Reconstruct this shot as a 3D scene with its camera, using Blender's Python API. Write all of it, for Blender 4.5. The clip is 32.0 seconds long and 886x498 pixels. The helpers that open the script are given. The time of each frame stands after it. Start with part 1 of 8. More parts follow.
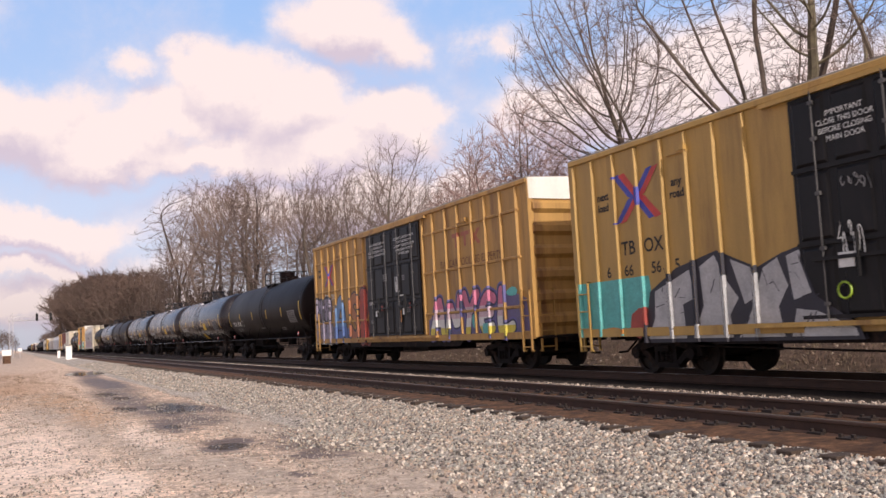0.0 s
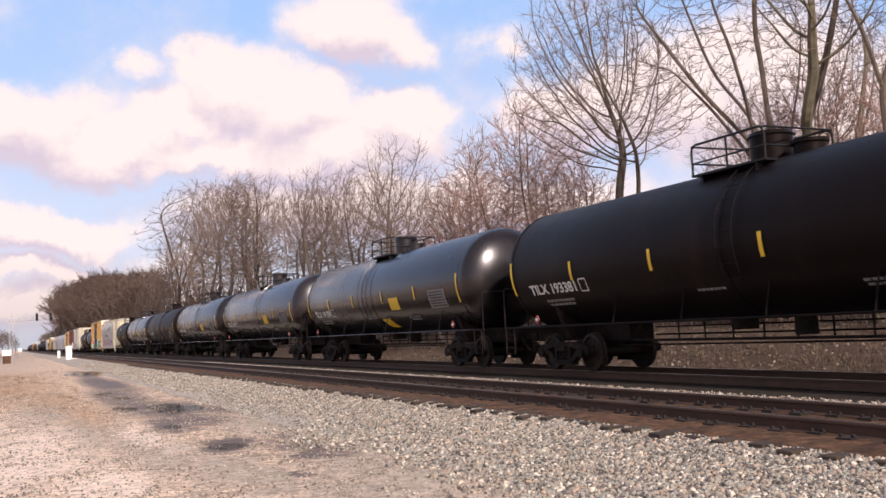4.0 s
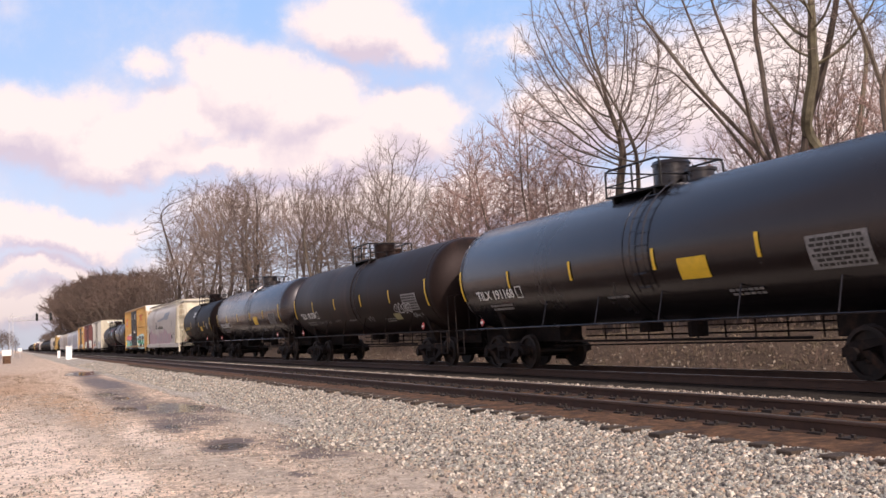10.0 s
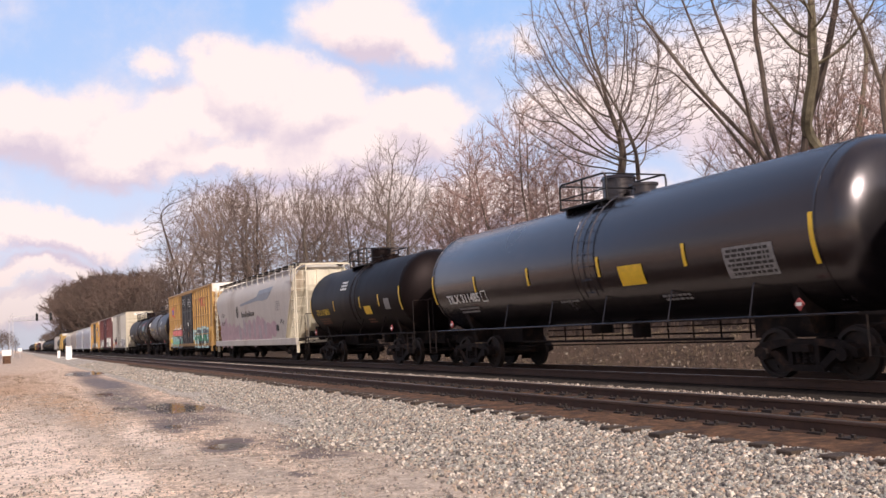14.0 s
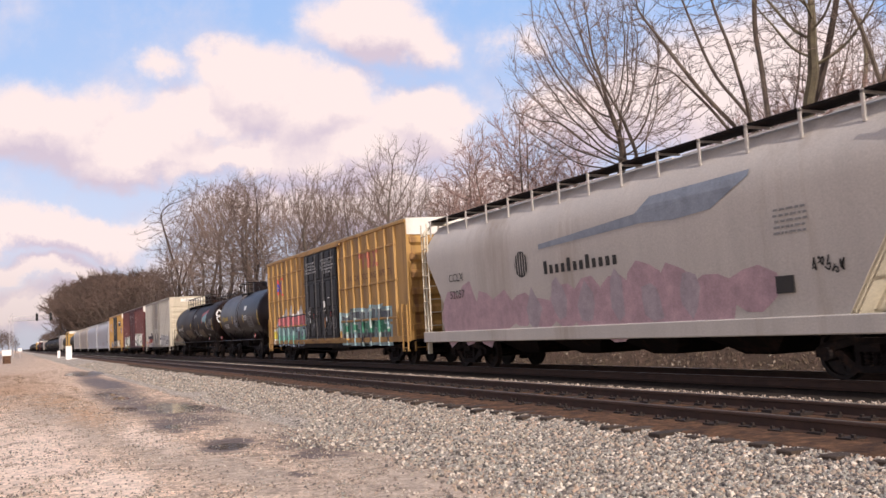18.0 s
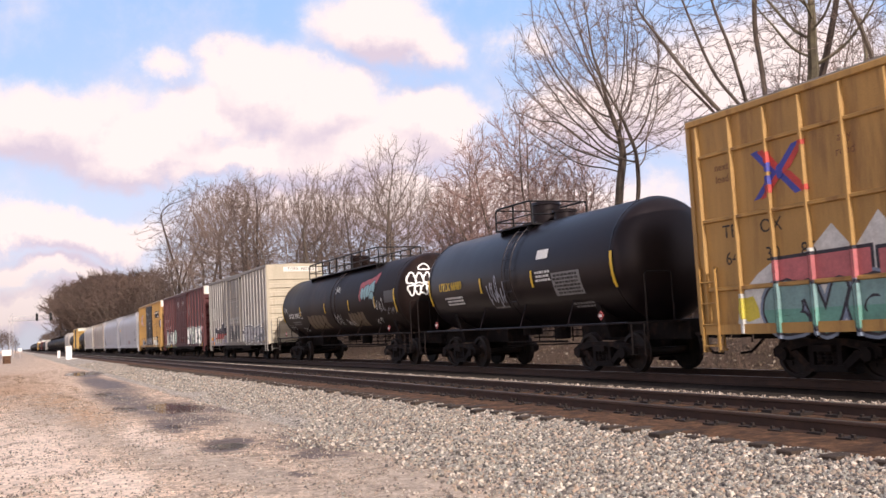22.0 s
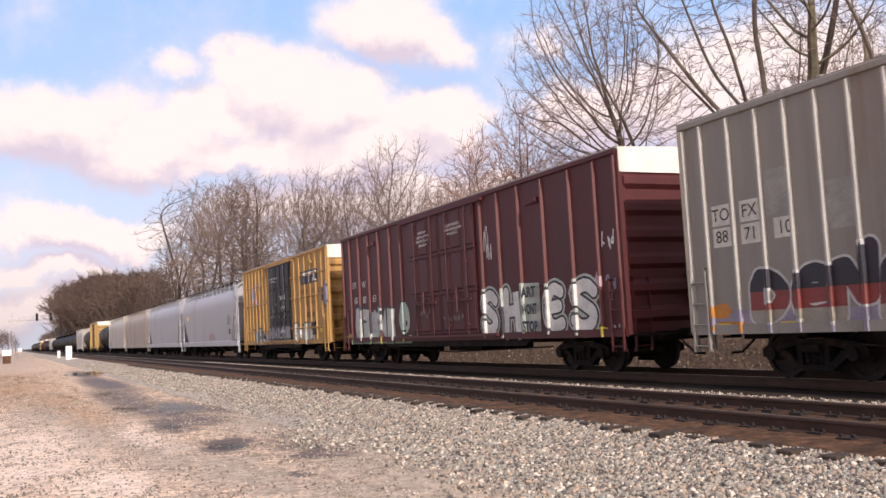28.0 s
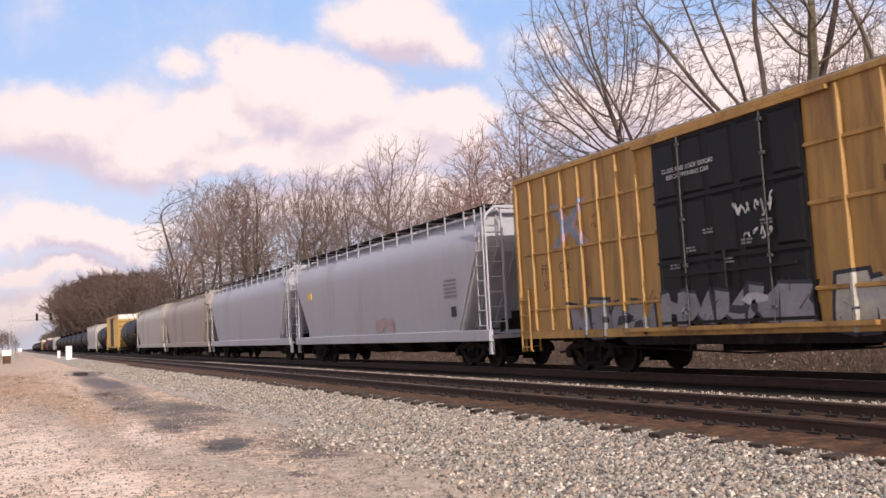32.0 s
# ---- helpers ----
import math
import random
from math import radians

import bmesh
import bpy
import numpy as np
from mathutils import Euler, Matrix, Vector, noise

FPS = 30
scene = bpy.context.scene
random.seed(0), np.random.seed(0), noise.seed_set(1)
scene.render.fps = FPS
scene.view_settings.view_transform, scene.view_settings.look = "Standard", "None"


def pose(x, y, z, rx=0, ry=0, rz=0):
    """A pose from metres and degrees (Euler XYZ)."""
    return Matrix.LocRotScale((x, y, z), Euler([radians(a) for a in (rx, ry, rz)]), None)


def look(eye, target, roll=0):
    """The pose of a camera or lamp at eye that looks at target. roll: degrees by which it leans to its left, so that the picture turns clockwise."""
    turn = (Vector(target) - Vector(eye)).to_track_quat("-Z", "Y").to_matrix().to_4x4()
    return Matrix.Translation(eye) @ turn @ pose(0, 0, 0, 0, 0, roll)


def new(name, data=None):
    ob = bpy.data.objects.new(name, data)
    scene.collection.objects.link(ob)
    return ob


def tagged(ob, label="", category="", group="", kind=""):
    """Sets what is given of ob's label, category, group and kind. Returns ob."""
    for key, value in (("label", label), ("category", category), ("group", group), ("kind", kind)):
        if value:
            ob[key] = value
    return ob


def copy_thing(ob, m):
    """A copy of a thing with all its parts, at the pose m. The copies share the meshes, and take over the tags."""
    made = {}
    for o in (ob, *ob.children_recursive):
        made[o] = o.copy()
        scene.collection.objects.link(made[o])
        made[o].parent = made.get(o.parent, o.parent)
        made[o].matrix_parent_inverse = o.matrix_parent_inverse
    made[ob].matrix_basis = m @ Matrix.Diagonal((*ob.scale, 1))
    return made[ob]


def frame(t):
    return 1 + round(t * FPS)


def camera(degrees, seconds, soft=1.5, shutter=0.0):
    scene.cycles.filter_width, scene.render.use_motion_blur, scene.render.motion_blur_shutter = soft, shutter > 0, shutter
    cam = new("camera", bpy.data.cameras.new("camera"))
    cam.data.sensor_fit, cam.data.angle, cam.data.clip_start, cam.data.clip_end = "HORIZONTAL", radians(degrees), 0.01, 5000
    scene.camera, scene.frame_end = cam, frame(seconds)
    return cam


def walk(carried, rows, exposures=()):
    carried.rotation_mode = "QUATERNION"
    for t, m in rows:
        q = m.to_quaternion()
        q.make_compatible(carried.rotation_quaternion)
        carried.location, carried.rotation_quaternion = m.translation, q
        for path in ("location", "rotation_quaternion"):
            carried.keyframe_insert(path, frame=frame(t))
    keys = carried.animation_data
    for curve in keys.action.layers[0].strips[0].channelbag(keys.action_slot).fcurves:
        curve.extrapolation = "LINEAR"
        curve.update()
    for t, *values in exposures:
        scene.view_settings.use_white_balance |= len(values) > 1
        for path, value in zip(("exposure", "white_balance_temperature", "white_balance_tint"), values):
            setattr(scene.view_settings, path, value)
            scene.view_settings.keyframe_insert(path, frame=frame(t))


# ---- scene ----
# camera on a tripod beside a double-track main line; +Y runs away along the rails, rail tops at z = 0
cam = camera(51.64, 32.0, soft=1.5, shutter=0.12)
EYE = Vector((0, 0, 1.25))
AIM = EYE + Vector((0.42576, 0.90083, 0.08507)) * 10
CAM_POSE = look(EYE, AIM, -3.05)
walk(cam, [(0.0, CAM_POSE), (32.0, CAM_POSE)], [(0.0, 0.16, 6600, 18), (5.0, 0.28, 6600, 18), (9.0, 0.27, 6600, 18), (16.0, 0.22, 6600, 18), (19.0, 0.15, 6600, 18), (22.0, 0.31, 6600, 18), (25.0, 0.33, 6600, 18), (28.0, 0.32, 6600, 18), (30.0, 0.22, 6600, 18), (32.0, 0.22, 6600, 18)])

# ---- world and sun ----
SUN_DIR = Vector((-0.06, -0.86, 0.50)).normalized()
world = bpy.data.worlds.new("world")
scene.world = world
world.use_nodes = True
wn = world.node_tree
sky = wn.nodes.new("ShaderNodeTexSky")
sky.sky_type = "NISHITA"
sky.sun_disc = False
sky.sun_elevation = math.asin(SUN_DIR.z)
sky.sun_rotation = math.atan2(SUN_DIR.x, SUN_DIR.y)
sky.air_density, sky.dust_density, sky.ozone_density = 1.0, 1.6, 1.0
wn.nodes["Background"].inputs[1].default_value = 0.13
# broken cloud over the whole sky
w_tc, w_noise, w_map, w_mix = (wn.nodes.new(k) for k in ("ShaderNodeTexCoord", "ShaderNodeTexNoise", "ShaderNodeMapRange", "ShaderNodeMix"))
w_noise.inputs["Scale"].default_value, w_noise.inputs["Detail"].default_value = 3.0, 7
w_map.inputs[1].default_value, w_map.inputs[2].default_value, w_map.inputs[4].default_value = 0.28, 0.62, 0.92
w_mix.data_type = "RGBA"
w_mix.inputs[7].default_value = (4.6, 4.1, 4.15, 1)
wn.links.new(w_tc.outputs["Generated"], w_noise.inputs["Vector"])
wn.links.new(w_noise.outputs[0], w_map.inputs[0])
wn.links.new(w_map.outputs[0], w_mix.inputs[0])
wn.links.new(sky.outputs[0], w_mix.inputs[6])
wn.links.new(w_mix.outputs[2], wn.nodes["Background"].inputs[0])
sun_data = bpy.data.lights.new("sun", "SUN")
sun_data.energy, sun_data.angle, sun_data.color = 3.6, radians(0.6), (1.0, 0.93, 0.82)
sun = new("sun", sun_data)
sun.matrix_world = look((0, 0, 60), Vector((0, 0, 60)) - SUN_DIR)


# ---- mesh helpers ----
class Geo:
    """Vertices and faces of one mesh."""

    def __init__(self):
        self.v, self.f = [], []

    def add(self, vs, fs):
        k = len(self.v)
        self.v += [tuple(p) for p in vs]
        self.f += [tuple(i + k for i in f) for f in fs]
        return self

    def box(self, x0, x1, y0, y1, z0, z1):
        return self.add([(x, y, z) for z in (z0, z1) for y in (y0, y1) for x in (x0, x1)],
                        [(0, 2, 3, 1), (4, 5, 7, 6), (0, 1, 5, 4), (2, 6, 7, 3), (0, 4, 6, 2), (1, 3, 7, 5)])

    def cbox(self, x0, x1, y0, y1, z0, z1, c=0.02):
        """A box with chamfered upright and level edges along y."""
        prof = [(x0 + c, z0), (x1 - c, z0), (x1, z0 + c), (x1, z1 - c), (x1 - c, z1), (x0 + c, z1), (x0, z1 - c), (x0, z0 + c)]
        return self.prism_y(prof, y0, y1)

    def prism_y(self, prof, y0, y1):
        n = len(prof)
        vs = [(x, y0, z) for x, z in prof] + [(x, y1, z) for x, z in prof]
        fs = [(i, (i + 1) % n, n + (i + 1) % n, n + i) for i in range(n)]
        return self.add(vs, [tuple(reversed(f)) for f in fs] + [tuple(range(n)), tuple(reversed(range(n, 2 * n)))])

    def prism_x(self, prof, x0, x1):
        """prof: (y, z) points."""
        n = len(prof)
        vs = [(x0, y, z) for y, z in prof] + [(x1, y, z) for y, z in prof]
        fs = [(i, (i + 1) % n, n + (i + 1) % n, n + i) for i in range(n)]
        return self.add(vs, fs + [tuple(reversed(range(n))), tuple(range(n, 2 * n))])

    def prism_z(self, prof, z0, z1):
        n = len(prof)
        vs = [(x, y, z0) for x, y in prof] + [(x, y, z1) for x, y in prof]
        fs = [(i, (i + 1) % n, n + (i + 1) % n, n + i) for i in range(n)]
        return self.add(vs, fs + [tuple(reversed(range(n))), tuple(range(n, 2 * n))])

    def tube(self, pts, radii, n=8, cap=True):
        """A round bar through the points."""
        pts = [Vector(p) for p in pts]
        if not isinstance(radii, (list, tuple)):
            radii = [radii] * len(pts)
        rings, side = [], None
        for i, p in enumerate(pts):
            d = (pts[min(i + 1, len(pts) - 1)] - pts[max(i - 1, 0)]).normalized()
            if side is None:
                side = d.orthogonal().normalized()
            side = (side - d * side.dot(d))
            side = side.normalized() if side.length > 1e-6 else d.orthogonal().normalized()
            up = d.cross(side)
            rings.append([p + (side * math.cos(a) + up * math.sin(a)) * radii[i] for a in [2 * math.pi * k / n for k in range(n)]])
        return self.loft(rings, cap)

    def loft(self, rings, cap=True, closed=True):
        n = len(rings[0])
        vs = [p for r in rings for p in r]
        fs = []
        for i in range(len(rings) - 1):
            for k in range(n if closed else n - 1):
                a, b = i * n + k, i * n + (k + 1) % n
                fs.append((a, b, b + n, a + n))
        if cap:
            fs += [tuple(reversed(range(n))), tuple(range((len(rings) - 1) * n, len(rings) * n))]
        return self.add(vs, fs)

    def ring_bar(self, centre, radius, r, axis="y", n=24, a0=0.0, a1=2 * math.pi):
        """A round bar bent into a ring or an arc."""
        pts = []
        for k in range(n + 1):
            a = a0 + (a1 - a0) * k / n
            c, s = math.cos(a) * radius, math.sin(a) * radius
            pts.append(Vector(centre) + (Vector((c, 0, s)) if axis == "y" else Vector((0, c, s)) if axis == "x" else Vector((c, s, 0))))
        return self.tube(pts, r, 6, a1 - a0 < 6.28)

    def mesh(self, name, smooth=False):
        me = bpy.data.meshes.new(name)
        me.from_pydata(self.v, [], self.f)
        if smooth:
            me.shade_smooth()
            if smooth is not True:
                me.set_sharp_from_angle(angle=radians(smooth))
        me.update()
        return me


def part(name, geo, material, parent=None, label="", smooth=False):
    """One mesh object, under its parent if it is given."""
    me = geo if isinstance(geo, bpy.types.Mesh) else geo.mesh(name, smooth)
    if not me.materials:
        me.materials.append(material)
    ob = new(name, me)
    if parent is not None:
        ob.parent = parent
    if label:
        ob["label"] = label
    return ob


def thing(name, label, category, group="", kind="", at=None):
    ob = tagged(new(name), label, category, group, kind)
    ob.empty_display_size = 0.2
    if at is not None:
        ob.matrix_basis = at
    return ob


# ---- materials ----
def mat(name, base, rough=0.7, metal=0.0, var=0.25, scale=6.0, fine=60.0, bump=0.1, dirt=None, dirt_amount=0.0, streak=False, coat=0.0, per_object=0.0, spec=0.5, fc=(0.75, 1.1), pebbles=0.0, sheen=(1, 1, 1)):
    """A painted, rusted or earthy surface: two scales of variation, dirt and fine relief."""
    m = bpy.data.materials.new(name)
    m.use_nodes = True
    nt = m.node_tree
    N, L = nt.nodes, nt.links
    bsdf = N["Principled BSDF"]
    bsdf.inputs["Roughness"].default_value = rough
    bsdf.inputs["Metallic"].default_value = metal
    bsdf.inputs["Coat Weight"].default_value = coat
    bsdf.inputs["Specular IOR Level"].default_value = spec
    bsdf.inputs["Specular Tint"].default_value = (*sheen, 1)
    tc = N.new("ShaderNodeTexCoord")
    mp = N.new("ShaderNodeMapping")
    L.new(tc.outputs["Object"], mp.inputs["Vector"])
    if streak:
        mp.inputs["Scale"].default_value = (1.0, 1.0, 0.12)
    n1 = N.new("ShaderNodeTexNoise")
    n1.inputs["Scale"].default_value, n1.inputs["Detail"].default_value, n1.inputs["Roughness"].default_value = scale, 6, 0.65
    n2 = N.new("ShaderNodeTexNoise")
    n2.inputs["Scale"].default_value, n2.inputs["Detail"].default_value = fine, 4
    L.new(mp.outputs[0], n1.inputs["Vector"])
    L.new(tc.outputs["Object"], n2.inputs["Vector"])
    mix = N.new("ShaderNodeMix")
    mix.data_type = "RGBA"
    lo = tuple(c * (1 - var) for c in base)
    hi = tuple(min(1.0, c * (1 + var)) for c in base)
    mix.inputs[6].default_value, mix.inputs[7].default_value = (*lo, 1), (*hi, 1)
    mr = N.new("ShaderNodeMapRange")
    mr.inputs[1].default_value, mr.inputs[2].default_value = 0.3, 0.7
    L.new(n1.outputs[0], mr.inputs[0])
    L.new(mr.outputs[0], mix.inputs[0])
    out = mix.outputs[2]
    mix2 = N.new("ShaderNodeMix")
    mix2.data_type, mix2.blend_type = "RGBA", "MULTIPLY"
    mix2.inputs[0].default_value = 0.6
    ramp = N.new("ShaderNodeMapRange")
    ramp.inputs[1].default_value, ramp.inputs[2].default_value, ramp.inputs[3].default_value, ramp.inputs[4].default_value = 0.3, 0.7, fc[0], fc[1]
    L.new(n2.outputs[0], ramp.inputs[0])
    L.new(out, mix2.inputs[6])
    L.new(ramp.outputs[0], mix2.inputs[7])
    out = mix2.outputs[2]
    if pebbles:
        vo = N.new("ShaderNodeTexVoronoi")
        vo.inputs["Scale"].default_value = pebbles
        L.new(tc.outputs["Object"], vo.inputs["Vector"])
        sp = N.new("ShaderNodeSeparateColor")
        L.new(vo.outputs["Color"], sp.inputs[0])
        mv = N.new("ShaderNodeMapRange")
        mv.inputs[3].default_value, mv.inputs[4].default_value = 0.45, 1.5
        L.new(sp.outputs[0], mv.inputs[0])
        mixp = N.new("ShaderNodeMix")
        mixp.data_type, mixp.blend_type = "RGBA", "MULTIPLY"
        mixp.inputs[0].default_value = 0.8
        L.new(out, mixp.inputs[6])
        L.new(mv.outputs[0], mixp.inputs[7])
        out = mixp.outputs[2]
    if dirt:
        n3 = N.new("ShaderNodeTexNoise")
        n3.inputs["Scale"].default_value, n3.inputs["Detail"].default_value, n3.inputs["Roughness"].default_value = scale * 0.6, 8, 0.7
        L.new(mp.outputs[0], n3.inputs["Vector"])
        mr3 = N.new("ShaderNodeMapRange")
        mr3.inputs[1].default_value, mr3.inputs[2].default_value = 0.62 - dirt_amount * 0.35, 0.78 - dirt_amount * 0.3
        L.new(n3.outputs[0], mr3.inputs[0])
        mix3 = N.new("ShaderNodeMix")
        mix3.data_type = "RGBA"
        mix3.inputs[7].default_value = (*dirt, 1)
        L.new(mr3.outputs[0], mix3.inputs[0])
        L.new(out, mix3.inputs[6])
        out = mix3.outputs[2]
    if per_object:
        oi = N.new("ShaderNodeObjectInfo")
        hsv = N.new("ShaderNodeHueSaturation")
        mro = N.new("ShaderNodeMapRange")
        mro.inputs[3].default_value, mro.inputs[4].default_value = 1 - per_object, 1 + per_object
        L.new(oi.outputs["Random"], mro.inputs[0])
        L.new(mro.outputs[0], hsv.inputs["Value"])
        L.new(out, hsv.inputs["Color"])
        out = hsv.outputs[0]
    L.new(out, bsdf.inputs["Base Color"])
    rr = N.new("ShaderNodeMapRange")
    rr.inputs[3].default_value, rr.inputs[4].default_value = max(0.02, rough - 0.12), min(1, rough + 0.12)
    L.new(n1.outputs[0], rr.inputs[0])
    L.new(rr.outputs[0], bsdf.inputs["Roughness"])
    if bump:
        b = N.new("ShaderNodeBump")
        b.inputs["Strength"].default_value, b.inputs["Distance"].default_value = bump, 0.02
        L.new(n2.outputs[0], b.inputs["Height"])
        L.new(b.outputs[0], bsdf.inputs["Normal"])
    return m


RUST = (0.09, 0.045, 0.025)
M_YELLOW = mat("yellow_paint", (0.43, 0.265, 0.072), 0.55, var=0.16, scale=2.2, fine=40, bump=0.03, dirt=(0.22, 0.12, 0.04), dirt_amount=0.28, streak=True)
M_YELLOW_OLD = mat("weathered_yellow_paint", (0.43, 0.245, 0.07), 0.6, var=0.2, scale=2.2, fine=40, bump=0.03, dirt=(0.17, 0.08, 0.03), dirt_amount=0.36, streak=True)
M_BLACK = mat("black_paint", (0.010, 0.009, 0.010), 0.5, var=0.4, scale=2.0, fine=30, bump=0.03, dirt=(0.035, 0.028, 0.025), dirt_amount=0.12, streak=True, spec=0.25)
M_TANK_GLOSS = mat("glossy_black_tank_paint", (0.005, 0.004, 0.005), 0.25, var=0.3, scale=0.8, fine=8, bump=0.0, dirt=(0.014, 0.011, 0.012), dirt_amount=0.25, streak=True, spec=0.68, sheen=(1.0, 0.94, 0.98))
M_TANK_SEMI = mat("satin_black_tank_paint", (0.009, 0.006, 0.007), 0.36, var=0.3, scale=0.8, fine=10, bump=0.0, dirt=(0.024, 0.018, 0.018), dirt_amount=0.2, streak=True, spec=0.30, sheen=(1.0, 0.90, 0.94))
M_TANK_SHEEN = mat("dusty_black_tank_paint", (0.006, 0.005, 0.006), 0.24, var=0.3, scale=0.8, fine=10, bump=0.0, dirt=(0.016, 0.012, 0.013), dirt_amount=0.3, streak=True, spec=0.88, sheen=(1.0, 0.92, 0.96))
M_TANK_RUSTY = mat("rust_browned_tank_paint", (0.014, 0.009, 0.008), 0.5, var=0.4, scale=0.8, fine=12, bump=0.01, dirt=(0.05, 0.027, 0.02), dirt_amount=0.3, streak=True, spec=0.16, sheen=(1.0, 0.8, 0.8))
M_TANK_MATT = mat("dull_black_tank_paint", (0.006, 0.004, 0.004), 0.48, var=0.4, scale=0.8, fine=12, bump=0.01, dirt=(0.022, 0.013, 0.010), dirt_amount=0.25, streak=True, spec=0.12, sheen=(1.0, 0.80, 0.80))
M_STEEL = mat("dirty_truck_steel", (0.012, 0.009, 0.009), 0.8, spec=0.15, var=0.4, scale=5, bump=0.15, dirt=(0.042, 0.024, 0.017), dirt_amount=0.3)
M_WHEEL = mat("wheel_steel", (0.018, 0.013, 0.012), 0.65, spec=0.25, var=0.4, scale=5, bump=0.1, dirt=(0.05, 0.028, 0.02), dirt_amount=0.3)
M_WHITE = mat("white_paint", (0.75, 0.72, 0.66), 0.55, var=0.08, scale=2, bump=0.02, dirt=(0.4, 0.33, 0.25), dirt_amount=0.15, streak=True)
M_WHITE_MARK = mat("white_marking_paint", (0.72, 0.72, 0.70), 0.6, var=0.12, scale=8, bump=0.0)
M_YELLOW_MARK = mat("yellow_reflective_strip", (0.78, 0.5, 0.03), 0.4, var=0.12, scale=6, bump=0.0)
M_GREY_BOX = mat("weathered_light_grey_paint", (0.255, 0.235, 0.215), 0.6, var=0.16, scale=1.3, fine=40, bump=0.03, dirt=(0.2, 0.15, 0.11), dirt_amount=0.25, streak=True)
# paler grey for ribs: part wear, part rib highlights put into the colour
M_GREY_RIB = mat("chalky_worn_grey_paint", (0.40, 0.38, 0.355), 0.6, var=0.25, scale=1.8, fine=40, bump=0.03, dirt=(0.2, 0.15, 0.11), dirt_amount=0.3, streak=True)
M_CREAM_END = mat("cream_paint", (0.50, 0.44, 0.335), 0.6, var=0.12, scale=1.3, fine=40, bump=0.03, dirt=(0.25, 0.17, 0.1), dirt_amount=0.2, streak=True)
M_RED = mat("oxide_red_paint", (0.074, 0.011, 0.013), 0.6, var=0.2, scale=1.3, fine=40, bump=0.03, dirt=(0.055, 0.02, 0.016), dirt_amount=0.25, streak=True)
# paler red for ribs: worn edges and their highlights painted in together
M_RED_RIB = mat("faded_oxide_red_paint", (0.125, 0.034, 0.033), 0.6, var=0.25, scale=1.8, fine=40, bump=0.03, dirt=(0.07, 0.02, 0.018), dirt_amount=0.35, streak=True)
M_HOPPER = mat("pale_grey_hopper_paint", (0.50, 0.46, 0.42), 0.55, var=0.1, scale=1.0, fine=30, bump=0.02, dirt=(0.33, 0.27, 0.22), dirt_amount=0.3, streak=True)
M_HOPPER_END = mat("cream_hopper_end_paint", (0.62, 0.56, 0.44), 0.6, var=0.15, scale=1.6, fine=30, bump=0.02, dirt=(0.24, 0.17, 0.11), dirt_amount=0.34, streak=True)
M_HOPPER_BLUE = mat("blue_grey_hopper_paint", (0.42, 0.42, 0.46), 0.5, var=0.08, scale=1.0, fine=30, bump=0.02, dirt=(0.3, 0.27, 0.26), dirt_amount=0.2, streak=True)
M_HOPPER_TAN = mat("tan_hopper_paint", (0.42, 0.36, 0.31), 0.6, var=0.1, scale=1.0, fine=30, bump=0.02, dirt=(0.28, 0.2, 0.15), dirt_amount=0.3, streak=True)
M_ROOF = mat("dull_galvanised_roof", (0.30, 0.28, 0.25), 0.6, metal=0.3, var=0.2, scale=2, bump=0.05, dirt=RUST, dirt_amount=0.2)
M_RAIL = mat("rusty_rail_steel", (0.068, 0.036, 0.025), 0.75, metal=0.2, var=0.3, scale=3, bump=0.1)
# plate colour darkened to carry the shade on its near side
M_PLATE = mat("dark_tie_plate_steel", (0.022, 0.013, 0.010), 0.85, var=0.3, scale=6, bump=0.1)
M_RAILTOP = mat("worn_rail_head", (0.22, 0.2, 0.19), 0.32, metal=0.8, var=0.2, scale=3, bump=0.02)
M_TIE = mat("creosoted_timber", (0.05, 0.033, 0.023), 0.9, var=0.4, scale=9, fine=50, bump=0.4, per_object=0.25)
M_BARK = mat("bare_bark", (0.115, 0.088, 0.068), 0.9, var=0.3, scale=4, bump=0.3, per_object=0.2)
M_BARK_PALE = mat("pale_bare_bark", (0.17, 0.13, 0.105), 0.9, var=0.3, scale=4, bump=0.3, per_object=0.2)
M_BARK_DARK = mat("dark_wet_bark", (0.060, 0.042, 0.034), 0.9, var=0.35, scale=4, bump=0.3)
M_BARK_OLIVE = mat("green_grey_bark", (0.155, 0.130, 0.085), 0.9, var=0.35, scale=3, bump=0.3, dirt=(0.075, 0.06, 0.045), dirt_amount=0.3)
M_LOCK = mat("dull_zinc_lock_rod", (0.085, 0.08, 0.08), 0.55, metal=0.2, var=0.3, scale=4, bump=0.03)
M_TWIG = mat("bare_twigs", (0.172, 0.122, 0.100), 0.9, var=0.3, scale=0.6, bump=0.0, per_object=0.25)
M_TWIG_DARK = mat("dark_bare_twigs", (0.10, 0.065, 0.05), 0.95, var=0.3, scale=0.4, bump=0.0, per_object=0.25)
M_TWIG_RED = mat("reddish_bare_twigs", (0.30, 0.19, 0.16), 0.9, var=0.3, scale=0.6, bump=0.0, per_object=0.2)
M_LITTER = mat("brown_dead_grass", (0.21, 0.14, 0.09), 0.95, var=0.4, scale=2, fine=18, bump=0.0)
M_GRASS_DRY = mat("dry_winter_grass", (0.17, 0.125, 0.085), 0.95, var=0.4, scale=0.7, fine=18, bump=0.5, dirt=(0.10, 0.075, 0.05), dirt_amount=0.3)
# ---- railway vehicles: shared running gear ----
WHEEL_R = 0.457
TRACK_FAR, TRACK_NEAR = 13.5, 8.95


